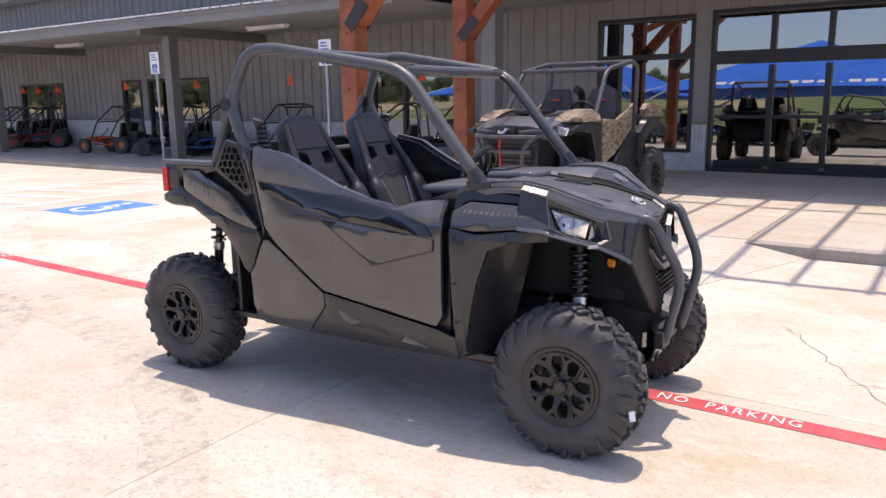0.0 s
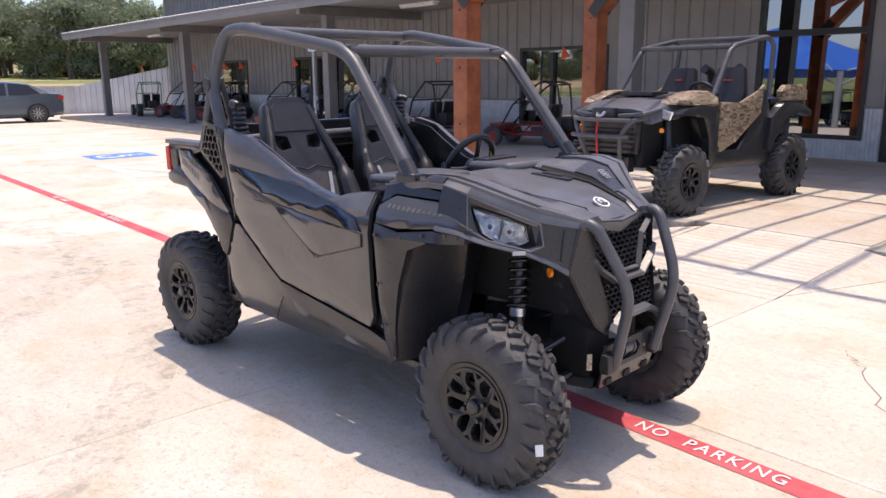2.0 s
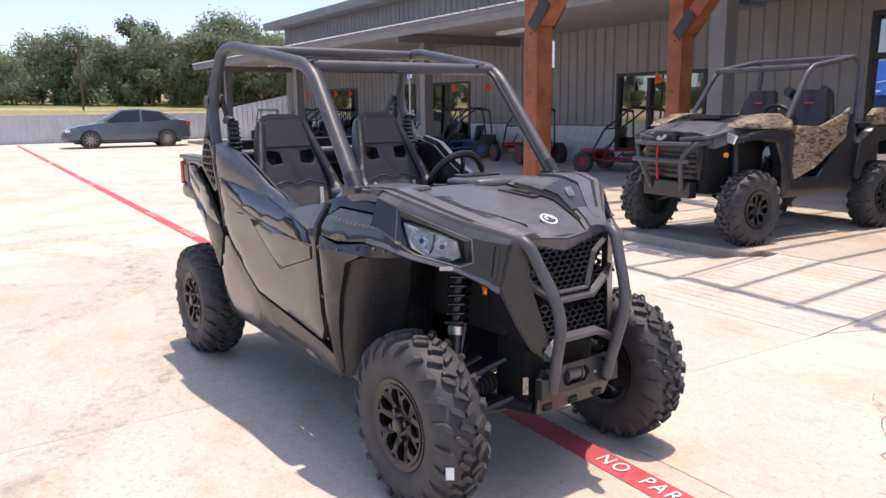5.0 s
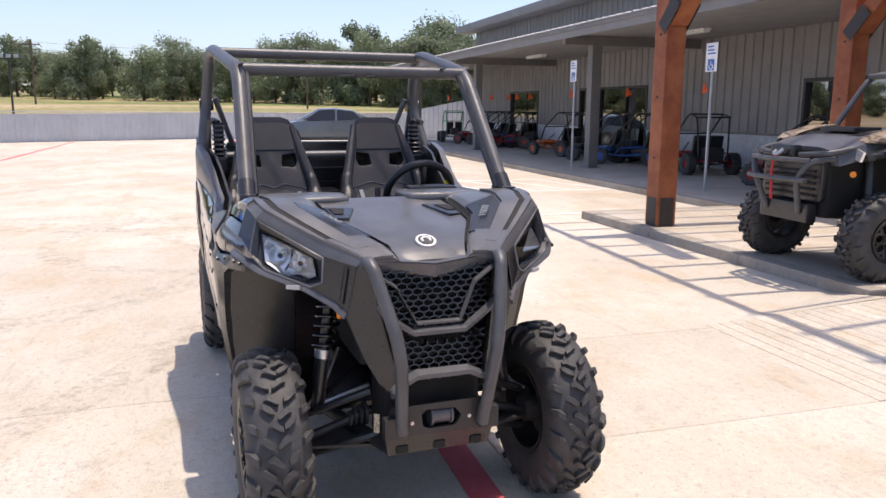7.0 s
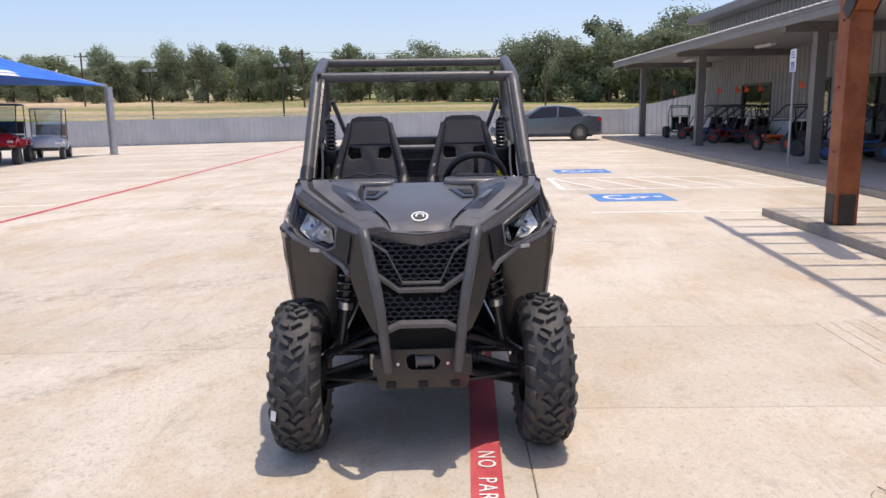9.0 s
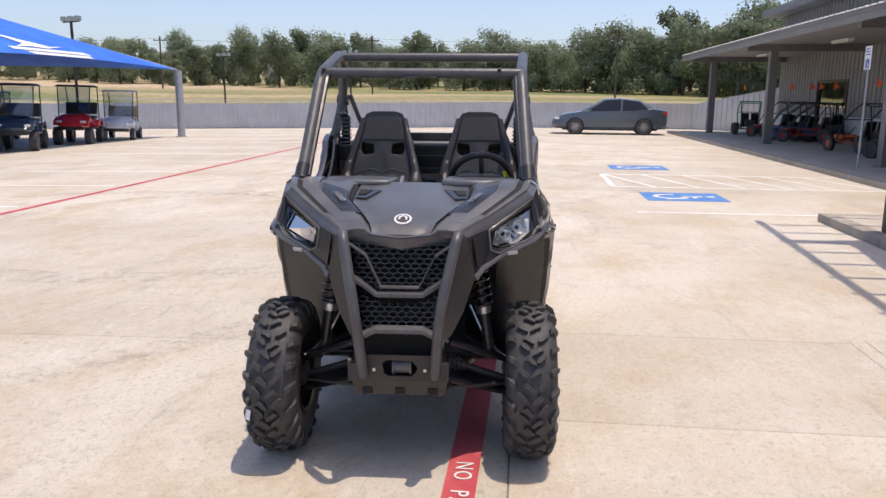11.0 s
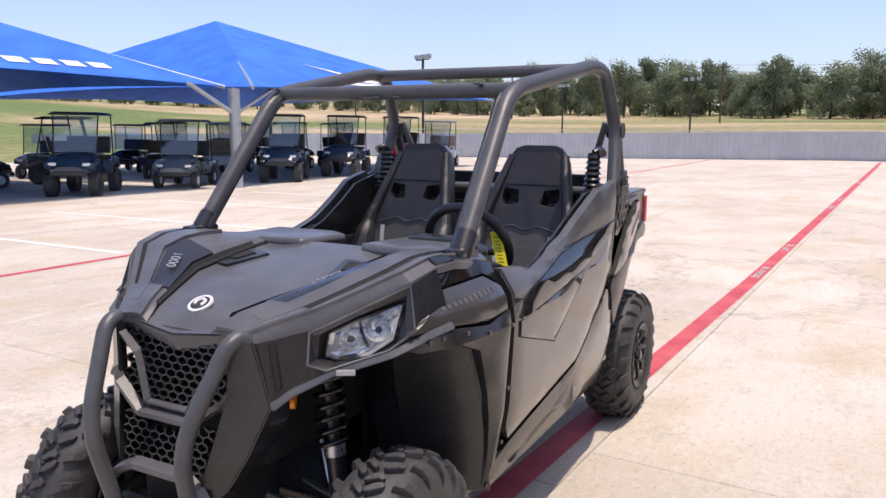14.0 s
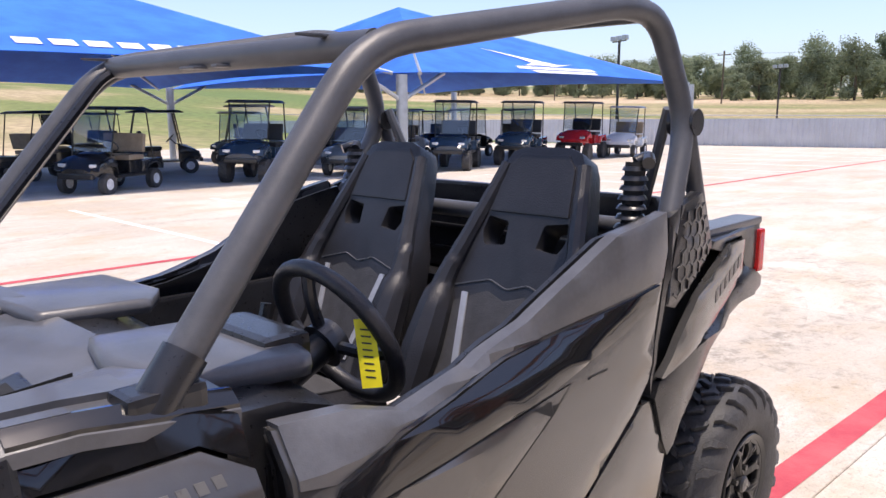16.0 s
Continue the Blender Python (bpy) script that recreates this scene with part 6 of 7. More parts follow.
# suspension -----------------------------------------------------------------
for s in (-1, 1):
    for xw, xb, zt in ((1.15, (1.02, 1.26), 0.84), (-1.15, (-1.02, -1.26), 0.98)):
        for x in xb:
            tubed("lower_arm", [(x, s * 0.17, 0.35), (xw, s * 0.43, 0.255)], 0.017, PLASTIC, veh, 8)
            tubed("upper_arm", [(x - 0.02, s * 0.19, 0.50), (xw, s * 0.42, 0.40)], 0.013, PLASTIC, veh, 8)
        bm = slab([[(xb[0], 0.17), (xb[1], 0.17), (xw + 0.05, 0.42), (xw - 0.05, 0.42)]], 0.012, pose(0, 0, 0.30) if s > 0 else pose(0, 0, 0.30) @ Matrix.Diagonal((1, -1, 1, 1)), 0.003)
        part("arm_plate", bm, STEEL_DARK, veh)
        front = xw > 0
        lo = Vector((xw - 0.02 if front else -1.08, s * 0.36, 0.40))
        hi = Vector((xw - 0.05 if front else -1.0, s * 0.29 if front else s * 0.38, zt))
        d = hi - lo
        tubed("shock_body", [lo, lo + d * 0.44], 0.026, PLASTIC, veh, 12)
        tubed("shock_collar", [lo + d * 0.44, lo + d * 0.51], 0.031, ZINC, veh, 14, label="zinc shock collar")
        tubed("shock_shaft", [lo + d * 0.4, hi], 0.019, PLASTIC, veh, 10)
        q = d.to_track_quat("Z", "Y").to_matrix()
        turns, n = 6, 84
        coil = [lo + d * (0.52 + 0.46 * k / n) + q @ Vector((math.cos(k / n * turns * math.tau), math.sin(k / n * turns * math.tau), 0)) * 0.040 for k in range(n + 1)]
        bm = bmesh.new()
        tube(bm, coil, 0.0075, 6, 0.001, 1)
        part("spring", bm, GLOSS, veh, "black coil spring", True, 80)
        tubed("axle", [(xw, s * 0.14, 0.40), (xw, s * 0.42, 0.315)], 0.016, STEEL_DARK, veh, 8)
        for k in range(4):
            bm = bmesh.new()
            cylinder(bm, pose(xw, s * (0.19 + 0.018 * k), 0.385 - 0.005 * k, 90), 0.042 - 0.005 * k, 0.010, 14)
            part("axle_boot", bm, RUBBER, veh, "", True, 60)
    tubed("tie_rod", [(1.02, s * 0.14, 0.44), (1.03, s * 0.43, 0.36)], 0.009, ZINC, veh, 8)
    tubed("brake_hose", [(1.10, s * 0.27, 0.62), (1.14, s * 0.33, 0.50), (1.13, s * 0.40, 0.42), (1.15, s * 0.44, 0.40)], 0.006, ZINC, veh, 6, 0.05)

# ---- second side-by-side on the apron ----
def camo_material():
    m = bpy.data.materials.new("camouflage_film")
    m.use_nodes = True
    N, L = m.node_tree.nodes, m.node_tree.links
    b = N["Principled BSDF"]
    co = N.new("ShaderNodeTexCoord")
    mp = N.new("ShaderNodeMapping")
    mp.inputs["Scale"].default_value = (9, 9, 26)
    mp.inputs["Rotation"].default_value = (0.5, 0.7, 0.4)
    n = N.new("ShaderNodeTexNoise")
    n.inputs["Scale"].default_value, n.inputs["Detail"].default_value, n.inputs["Distortion"].default_value = 1.0, 6, 1.2
    L.new(co.outputs["Object"], mp.inputs[0])
    L.new(mp.outputs[0], n.inputs["Vector"])
    r = N.new("ShaderNodeValToRGB")
    e = r.color_ramp.elements
    e[0].position, e[0].color = 0.36, (0.035, 0.028, 0.02, 1)
    e[1].position, e[1].color = 0.66, (0.56, 0.47, 0.35, 1)
    for p, c in ((0.45, (0.16, 0.11, 0.065, 1)), (0.53, (0.40, 0.31, 0.21, 1)), (0.58, (0.12, 0.085, 0.05, 1))):
        e.new(p).color = c
    L.new(n.outputs[0], r.inputs[0])
    L.new(r.outputs[0], b.inputs["Base Color"])
    b.inputs["Roughness"].default_value = 0.4
    return m


CAMO = camo_material()
WINCH_RED = material("red_winch_strap", (0.55, 0.03, 0.03), 0.6)


def camo_vehicle(m):
    """A taller two-seat utility vehicle; x forward from the middle of its wheelbase."""
    t = thing("utility_vehicle", "camouflage two-seat utility vehicle with winch on the apron", "off-road vehicle", m)
    for s in (-1, 1):
        for x in (1.02, -1.02):
            make_wheel(x, s * 0.63, 0.354, s, 0.25, "deep-lugged black tyre on a black rim", t, 0.360, 0.175, 18)
    flat = lambda x, z: 0.66 - 0.03 * max(0, z - 0.95)
    hood_rows = [[(x, y, z) for y, z in ((-w, zt - 0.13), (-w * 0.9, zt - 0.02), (-w * 0.45, zt + 0.015), (w * 0.45, zt + 0.015), (w * 0.9, zt - 0.02), (w, zt - 0.13))] for x, w, zt in ((0.50, 0.64, 1.20), (0.80, 0.62, 1.18), (1.10, 0.56, 1.13), (1.32, 0.46, 1.05))]
    bm = bmesh.new()
    ring_loft(bm, hood_rows)
    part("hood", bm, PLASTIC_GREY, t, "dark grey hood centre", True, 25)
    boxed("hood_vent", 0.70, 0.98, -0.20, 0.20, 1.185, 1.225, PLASTIC, t, 0.012)
    for s in (-1, 1):
        bm = slab([[(0.0, 0.0), (0.34, -0.03), (0.30, 0.06), (0.06, 0.12)]], 0.02, pose(0.72, s * 0.24 - (0.06 if s < 0 else 0), 1.185, 0, 8, 0), 0.006)
        part("hood_scoop", bm, PLASTIC, t)
        tubed("hood_guard", [(1.20, s * 0.46, 1.06), (1.42, s * 0.42, 1.02), (1.46, s * 0.16, 1.0)], 0.022, TUBE_PAINT, t, 10, 0.06)
    for s in (-1, 1):
        part("hood_side", flank([(0.46, 1.17), (0.60, 1.235), (0.78, 1.225), (1.04, 1.165), (1.12, 1.11), (0.78, 1.075), (0.46, 1.075)], s, 0.012, 0.20, 0.03, (), lambda x, z: 0.655 - 0.35 * max(0, z - 1.12) - 0.12 * max(0, x - 0.7)), CAMO, t, "camouflage hood side", True)
        door = part("door", flank([(0.44, 1.12), (0.05, 1.10), (-0.32, 1.22), (-0.42, 1.28), (-0.36, 0.98), (0.10, 0.70), (0.40, 0.60), (0.46, 0.70)], s, 0.01, 0.03, 0.01, (), flat), CAMO, t, "camouflage half door", True)
        part("door_sill", flank([(0.44, 0.62), (0.0, 0.60), (-0.38, 0.96), (-0.52, 1.22), (-0.60, 0.90), (-0.56, 0.42), (0.58, 0.42), (0.58, 0.70)], s, -0.015, 0.03, 0.01, (), flat), PLASTIC, t, "", True)
        part("front_fender", flank([(0.56, 1.07), (0.47, 1.06), (0.46, 0.60), (0.54, 0.44), (0.60, 0.46), (0.63, 0.76), (0.74, 0.97), (1.04, 1.0), (1.24, 0.97), (1.26, 1.02), (1.05, 1.07), (0.76, 1.09)], s, 0.02, 0.09, 0.015, (), flat), PLASTIC, t, "", True)
        part("rear_fender", flank([(-0.54, 0.92), (-0.50, 0.58), (-0.58, 0.54), (-0.70, 0.76), (-0.86, 0.92), (-1.18, 0.96), (-1.44, 0.90), (-1.44, 0.97), (-1.18, 1.06), (-0.80, 1.08)], s, 0.05, 0.12, 0.015, (), flat), PLASTIC, t, "", True)
        part("bed_side", flank([(-0.86, 1.09), (-0.84, 1.20), (-0.95, 1.27), (-1.30, 1.27), (-1.44, 1.20), (-1.44, 1.09)], s, -0.01, 0.06, 0.02, (), flat), CAMO, t, "camouflage cargo side", True)
        tubed("cage_hoop", [(0.50, s * 0.60, 1.18), (0.16, s * 0.56, 1.68), (-0.52, s * 0.58, 1.79), (-0.64, s * 0.60, 1.72), (-0.56, s * 0.62, 1.15)], 0.027, TUBE_PAINT, t, 12, 0.12)
        tubed("guard_tube", [(1.22, s * 0.42, 0.98), (1.52, s * 0.36, 0.96), (1.56, s * 0.26, 0.80), (1.46, s * 0.20, 0.52)], 0.024, TUBE_PAINT, t, 10, 0.08)
        bm = slab([[(0, 0), (0.20, -0.02), (0.17, -0.10), (0.03, -0.09)]], 0.02, pose(1.18, s * 0.50, 1.06, 78, 0, 90 - s * 28 - (90 if s < 0 else 0) * 0), 0.004)
        lamp = part("headlight", bm, CHROME, t, "clear headlight")
        for yy in (0.31,):
            bm = slab([[(-0.23, 0), (0.23, 0), (0.23, 0.34), (0.15, 0.62), (-0.15, 0.62), (-0.23, 0.34)]], 0.09, pose(-0.16, s * yy, 0.86) @ pose(0, 0, 0, 0, -20, 0) @ Matrix(((0, 0, 1, 0), (1, 0, 0, 0), (0, 1, 0, 0), (0, 0, 0, 1))), 0.02)
            back = part("seat", bm, VINYL, t, "black seat with red emblem", True, 50)
            box_m = pose(-0.16, s * yy, 0.86) @ pose(0, 0, 0, 0, -20, 0)
            boxed("emblem", 0.092, 0.096, -0.05, 0.05, 0.46, 0.475, WINCH_RED, back, 0, "", box_m)
        bm = bmesh.new()
        cylinder(bm, pose(1.24, s * 0.52, 0.86, 0, 90, s * 60), 0.024, 0.012, 16)
        part("side_reflector", bm, AMBER, t, "", True)
        lo, hi = Vector((1.0, s * 0.46, 0.46)), Vector((0.96, s * 0.38, 0.98))
        tubed("shock", [lo, hi], 0.04, PLASTIC, t, 10)
        tubed("lower_arm", [(1.0, s * 0.2, 0.44), (1.06, s * 0.54, 0.32)], 0.024, PLASTIC, t, 8)
        tubed("rear_arm", [(-0.9, s * 0.2, 0.44), (-1.06, s * 0.54, 0.34)], 0.024, PLASTIC, t, 8)
        tubed("snorkel", [(-0.75, s * 0.2, 1.2), (-0.72, s * 0.2, 1.42), (-0.60, s * 0.22, 1.46)], 0.055, PLASTIC, t, 12, 0.08)
    for x, z in ((0.16, 1.68), (-0.54, 1.785)):
        tubed("cage_crossbar", [(x, -0.57, z), (x, 0.57, z)], 0.028, TUBE_PAINT, t, 12)
    for z in (0.96, 0.80):
        tubed("guard_bar", [(1.52 + (0.96 - z) * 0.2, -0.36, z), (1.60, 0, z), (1.52 + (0.96 - z) * 0.2, 0.36, z)], 0.022, TUBE_PAINT, t, 10, 0.15)
    boxed("grille", 1.34, 1.40, -0.36, 0.36, 0.62, 0.94, PLASTIC, t, 0.02)
    for k in range(5):
        boxed("grille_slat", 1.395, 1.42, -0.30, 0.30, 0.66 + 0.05 * k, 0.68 + 0.05 * k, DARK_VOID, t, 0.004)
    boxed("bumper_plate", 1.36, 1.46, -0.30, 0.30, 0.44, 0.60, PLASTIC, t, 0.02)
    boxed("winch", 1.42, 1.52, -0.14, 0.14, 0.97, 1.08, PLASTIC, t, 0.03)
    tubed("winch_hook", [(1.53, -0.05, 1.02), (1.58, -0.02, 1.0), (1.58, 0.04, 1.0), (1.54, 0.05, 1.04)], 0.016, ZINC, t, 8, 0.03)
    tubed("winch_strap", [(1.58, 0.0, 1.0), (1.60, 0.0, 0.85), (1.59, 0.01, 0.62)], 0.012, WINCH_RED, t, 6, 0.05)
    boxed("floor_pan", -0.6, 0.9, -0.55, 0.55, 0.42, 0.46, PLASTIC, t, 0.01)
    boxed("engine_bay", -1.4, -0.6, -0.4, 0.4, 0.48, 1.05, PLASTIC, t, 0.04)
    # near-black filler gives the front bay its shade
    boxed("front_bay", 0.5, 1.34, -0.36, 0.36, 0.48, 1.04, DARK_VOID, t, 0.04)
    boxed("cargo_bed", -1.45, -0.66, -0.6, 0.6, 1.06, 1.12, PLASTIC, t, 0.01)
    boxed("dashboard", 0.34, 0.56, -0.58, 0.58, 0.95, 1.19, PLASTIC, t, 0.03)
    bm = bmesh.new()
    hub = pose(0.22, 0.31, 1.16) @ pose(0, 0, 0, 0, -62, 0)
    tube(bm, [hub @ Vector((0.17 * math.cos(k * math.tau / 28), 0.17 * math.sin(k * math.tau / 28), 0)) for k in range(28)], 0.018, 8, closed=True)
    part("steering_wheel", bm, VINYL, t, "", True)
    return t


camo_vehicle(pose(-1.66, 5.56, WALK - 0.006, 0, 0, -92.5))

# ---- parked sedan ----
CAR_PAINT = material("slate_blue_car_paint", (0.10, 0.125, 0.15), 0.25, 0.3, 0.05, 3, coat=0.7)
CAR_GLASS = glass_material("car_glass", (0.10, 0.12, 0.13), 0.02, 0.14)
ALLOY = material("machined_alloy", (0.5, 0.5, 0.52), 0.3, 0.9)


def sedan(m):
    """A four-door saloon, x forward, standing on z = 0."""
    t = thing("sedan", "slate blue four-door sedan parked by the fence", "car", m)
    prof = ((-2.30, 0.62, 0.30, 0.80, 0.60), (-2.22, 0.80, 0.24, 1.00, 0.78), (-1.7, 0.88, 0.22, 1.07, 0.84), (-0.9, 0.89, 0.20, 1.00, 0.87), (0.3, 0.89, 0.20, 0.97, 0.87), (1.0, 0.89, 0.20, 0.96, 0.86), (1.7, 0.87, 0.21, 0.86, 0.78), (2.12, 0.80, 0.24, 0.74, 0.66), (2.32, 0.62, 0.30, 0.60, 0.50))
    bm = bmesh.new()
    rings = []
    for x, w, z0, z1, wt in prof:
        zm = z0 + (z1 - z0) * 0.55
        rings.append([(x, y, z) for y, z in ((-w * 0.86, z0), (-w, z0 + 0.12), (-w, zm), (-wt, z1 - 0.03), (-wt * 0.7, z1), (wt * 0.7, z1), (wt, z1 - 0.03), (w, zm), (w, z0 + 0.12), (w * 0.86, z0))])
    ring_loft(bm, rings)
    bmesh.ops.subdivide_edges(bm, edges=bm.edges[:], cuts=1, smooth=0.7, use_grid_fill=True)
    part("body", bm, CAR_PAINT, t, "", True, 40)
    bm = bmesh.new()
    ring_loft(bm, [[(x, y, z) for y, z in ((-wb, zb), (-wt, zt), (-wt * 0.6, zt + 0.03), (wt * 0.6, zt + 0.03), (wt, zt), (wb, zb))] for x, wb, zb, wt, zt in ((-1.86, 0.72, 0.98, 0.66, 1.02), (-1.15, 0.80, 0.96, 0.60, 1.36), (-0.4, 0.83, 0.95, 0.60, 1.44), (0.2, 0.83, 0.94, 0.60, 1.41), (1.12, 0.78, 0.92, 0.68, 0.95))])
    bmesh.ops.subdivide_edges(bm, edges=bm.edges[:], cuts=1, smooth=0.5, use_grid_fill=True)
    part("cabin", bm, CAR_PAINT, t, "", True, 40)
    for s in (-1, 1):
        for poly in ([(-1.55, 1.0), (-1.15, 1.33), (-0.52, 1.40), (-0.50, 0.985)], [(-0.42, 0.98), (-0.44, 1.40), (0.18, 1.37), (0.86, 0.97)]):
            bm = bmesh.new()
            bm.faces.new([bm.verts.new((x, s * (0.845 - (z - 0.95) * 0.50), z)) for x, z in poly])
            r = bmesh.ops.extrude_face_region(bm, geom=bm.faces[:])
            bmesh.ops.translate(bm, vec=(0, -s * 0.012, 0), verts=[g for g in r["geom"] if isinstance(g, bmesh.types.BMVert)])
            part("side_window", bm, GLOSS, t)
        for x, z in ((-0.2, 0.86), (-1.2, 0.88)):
            boxed("door_handle", x - 0.08, x + 0.08, s * 0.885 - 0.01, s * 0.885 + 0.012, z - 0.012, z + 0.012, CAR_PAINT, t, 0.006)
        boxed("mirror", 0.72, 0.86, s * 0.95 - 0.09, s * 0.95 + 0.05, 0.96, 1.08, CAR_PAINT, t, 0.03)
        boxed("tail_light", -2.27, -2.10, s * 0.70 - 0.13, s * 0.70 + 0.11, 0.80, 0.94, TAIL_RED, t, 0.02)
        boxed("headlight", 2.02, 2.20, s * 0.64 - 0.14, s * 0.64 + 0.12, 0.60, 0.71, CHROME, t, 0.02)
        for x in (-1.36, 1.36):
            bm = bmesh.new()
            revolve(bm, [(0.20, -0.10), (0.30, -0.105), (0.325, -0.07), (0.325, 0.07), (0.30, 0.105), (0.20, 0.10)], 28, pose(x, s * 0.80, 0.325))
            wheel = part("wheel", bm, RUBBER, t, "", True)
            bm = bmesh.new()
            for k in range(10):
                a = k * math.tau / 10
                box(bm, 0.03, 0.205, -0.014, 0.014, -0.014, 0.014, 0, pose(x, s * 0.892, 0.325) @ Matrix.Rotation(a, 4, "Y"))
            part("rim", bm, ALLOY, wheel)
            # near-black disc round the tyre paints the shade inside the arch
            bm = bmesh.new()
            cylinder(bm, pose(x, s * 0.835, 0.325, 90), 0.36, 0.12, 24)
            part("arch_shade_disc", bm, DARK_VOID, t)
    boxed("rear_plate", -2.325, -2.30, -0.16, 0.16, 0.62, 0.70, WHITE_ENAMEL, t)
    boxed("under_tray", -1.9, 1.9, -0.7, 0.7, 0.17, 0.26, DARK_VOID, t)
    return t


sedan(pose(-28.55, 3.95, 0.0, 0, 0, -94))

# ---- shade canopies ----
POST_Z = 2.62


def canopy_sail(x0, x1, y0, y1, apex, label):
    """A four-sided tensioned fabric roof with drawn-up edges."""
    t = thing("shade_canopy", label, "canopy", kind="")
    corners = [Vector((x0, y1, POST_Z - 0.15)), Vector((x1, y1, POST_Z - 0.15)), Vector((x1, y0, POST_Z - 0.25)), Vector((x0, y0, POST_Z - 0.25))]
    top = Vector(apex)
    for i in range(4):
        a, b = corners[i], corners[(i + 1) % 4]
        bm = bmesh.new()
        n, rows = 20, []
        for k in range(n + 1):
            s = k / n
            base = a.lerp(b, s)
            lift = 0.055 * math.sin(math.pi * s)
            rows.append([bm.verts.new((base.lerp(top, lift + (1 - lift) * j / 12))) for j in range(12)])
        tip = bm.verts.new(top)
        for p, q in zip(rows, rows[1:]):
            for j in range(11):
                bm.faces.new((p[j], q[j], q[j + 1], p[j + 1]))
            bm.faces.new((p[11], q[11], tip))
        bmesh.ops.recalc_face_normals(bm, faces=bm.faces)
        r = bmesh.ops.extrude_face_region(bm, geom=bm.faces[:])
        bmesh.ops.translate(bm, vec=(0, 0, -0.012), verts=[g for g in r["geom"] if isinstance(g, bmesh.types.BMVert)])
        part("fabric_panel", bm, CANOPY_BLUE, t, "", True)
        tubed("hip_rafter", [a - Vector((0, 0, 0.03)), top - Vector((0, 0, 0.10))], 0.05, GALV_POST, t, 8)
    return t


def canopy_post(x, y):
    t = thing("canopy_post", "round galvanised steel canopy post with raked struts", "post", pose(x, y, gz(y)), "canopy posts")
    h = POST_Z - 0.2 - gz(y)
    tubed("shaft", [(0, 0, 0), (0, 0, h)], 0.15, GALV_POST, t, 18)
    bm = bmesh.new()
    cylinder(bm, pose(0, 0, 0.012), 0.24, 0.024, 20)
    part("base_plate", bm, GALV_POST, t)
    return t


near_canopy = canopy_sail(-11.7, 2.4, -28.2, -13.9, (-4.6, -21.1, 5.3), "blue fabric shade canopy with white lettering on posts")
far_canopy = canopy_sail(-25.7, -12.2, -28.2, -13.4, (-18.0, -21.1, 5.3), "blue fabric shade canopy with white emblem on posts")
for x, y in ((-12.0, -13.9), (-25.6, -13.3), (-12.0, -27.9), (-26.4, -26.8), (2.2, -14.0), (2.2, -28.0)):
    canopy_post(x, y)
for x, y, dx in ((-12.0, -27.9, 1), (-12.0, -27.9, -1), (-12.0, -13.9, 1), (-12.0, -13.9, -1)):
    owner = near_canopy if dx > 0 else far_canopy
    tubed("strut", [(x, y, 1.75), (x + dx * 1.5, y, 2.50)], 0.06, GALV_POST, owner, 8)


def on_canopy(owner, x0, x1, y1, apex, shapes):
    """White print on a canopy's long front face; shapes in (along x, up the slope)."""
    a, b, top = Vector((x0, y1, POST_Z - 0.15)), Vector((x1, y1, POST_Z - 0.15)), Vector(apex)
    ux = (b - a).normalized()
    up = (top - (a + b) / 2)
    up = (up - ux * up.dot(ux)).normalized()
    nn = up.cross(ux)
    mid = (a + b) / 2
    for name, poly in shapes:
        bm = bmesh.new()
        bm.faces.new([bm.verts.new(mid + ux * u + up * v + nn * 0.02) for u, v in poly])
        part(name, bm, CANOPY_WHITE, owner)


bars = []
for k in range(13):
    u = -4.3 + 0.66 * k
    if k != 9:
        bars.append(("print_bar", [(u, 0.80), (u + 0.48, 0.80), (u + 0.48, 1.18), (u, 1.18)]))
    else:
        bars.append(("print_bar", [(u + 0.3, 0.80), (u + 0.42, 0.80), (u + 0.42, 0.92), (u + 0.3, 0.92)]))
on_canopy(near_canopy, -11.7, 2.4, -13.9, (-4.6, -21.1, 5.3), bars)
on_canopy(far_canopy, -25.7, -12.2, -13.4, (-18.0, -21.1, 5.3), [
    ("emblem_shape", [(-1.4, 1.5), (-0.5, 1.35), (0.2, 1.8), (1.8, 2.9), (0.9, 1.95), (0.75, 1.45), (1.5, 1.1), (0.6, 1.2), (0.0, 1.1)]),
    ("emblem_bar", [(-1.9, 0.75), (2.1, 0.75), (2.0, 1.02), (-1.8, 1.02)]),
    ("emblem_bar", [(-1.5, 0.40), (1.6, 0.40), (1.7, 0.66), (-1.6, 0.66)])])

# ---- golf carts ----
CART_GLASS = glass_material("cart_windscreen", (0.80, 0.84, 0.86), 0.02, 0.06)
CART_COLORS = {
    "black": material("black_cart_body", (0.02, 0.022, 0.026), 0.2, 0, 0.1, 4, coat=0.5),
    "navy": material("navy_cart_body", (0.03, 0.055, 0.09), 0.2, 0, 0.1, 4, coat=0.5),
    "grey": material("grey_cart_body", (0.16, 0.19, 0.21), 0.2, 0.2, 0.1, 4, coat=0.5),
    "red": material("red_cart_body", (0.50, 0.02, 0.025), 0.2, 0, 0.1, 4, coat=0.5),
    "white": material("white_cart_body", (0.75, 0.76, 0.77), 0.25, 0, 0.05, 4, coat=0.4),
}
TAN_VINYL = material("tan_seat_vinyl", (0.34, 0.26, 0.18), 0.5)
CREAM = material("cream_roof", (0.70, 0.66, 0.55), 0.4)


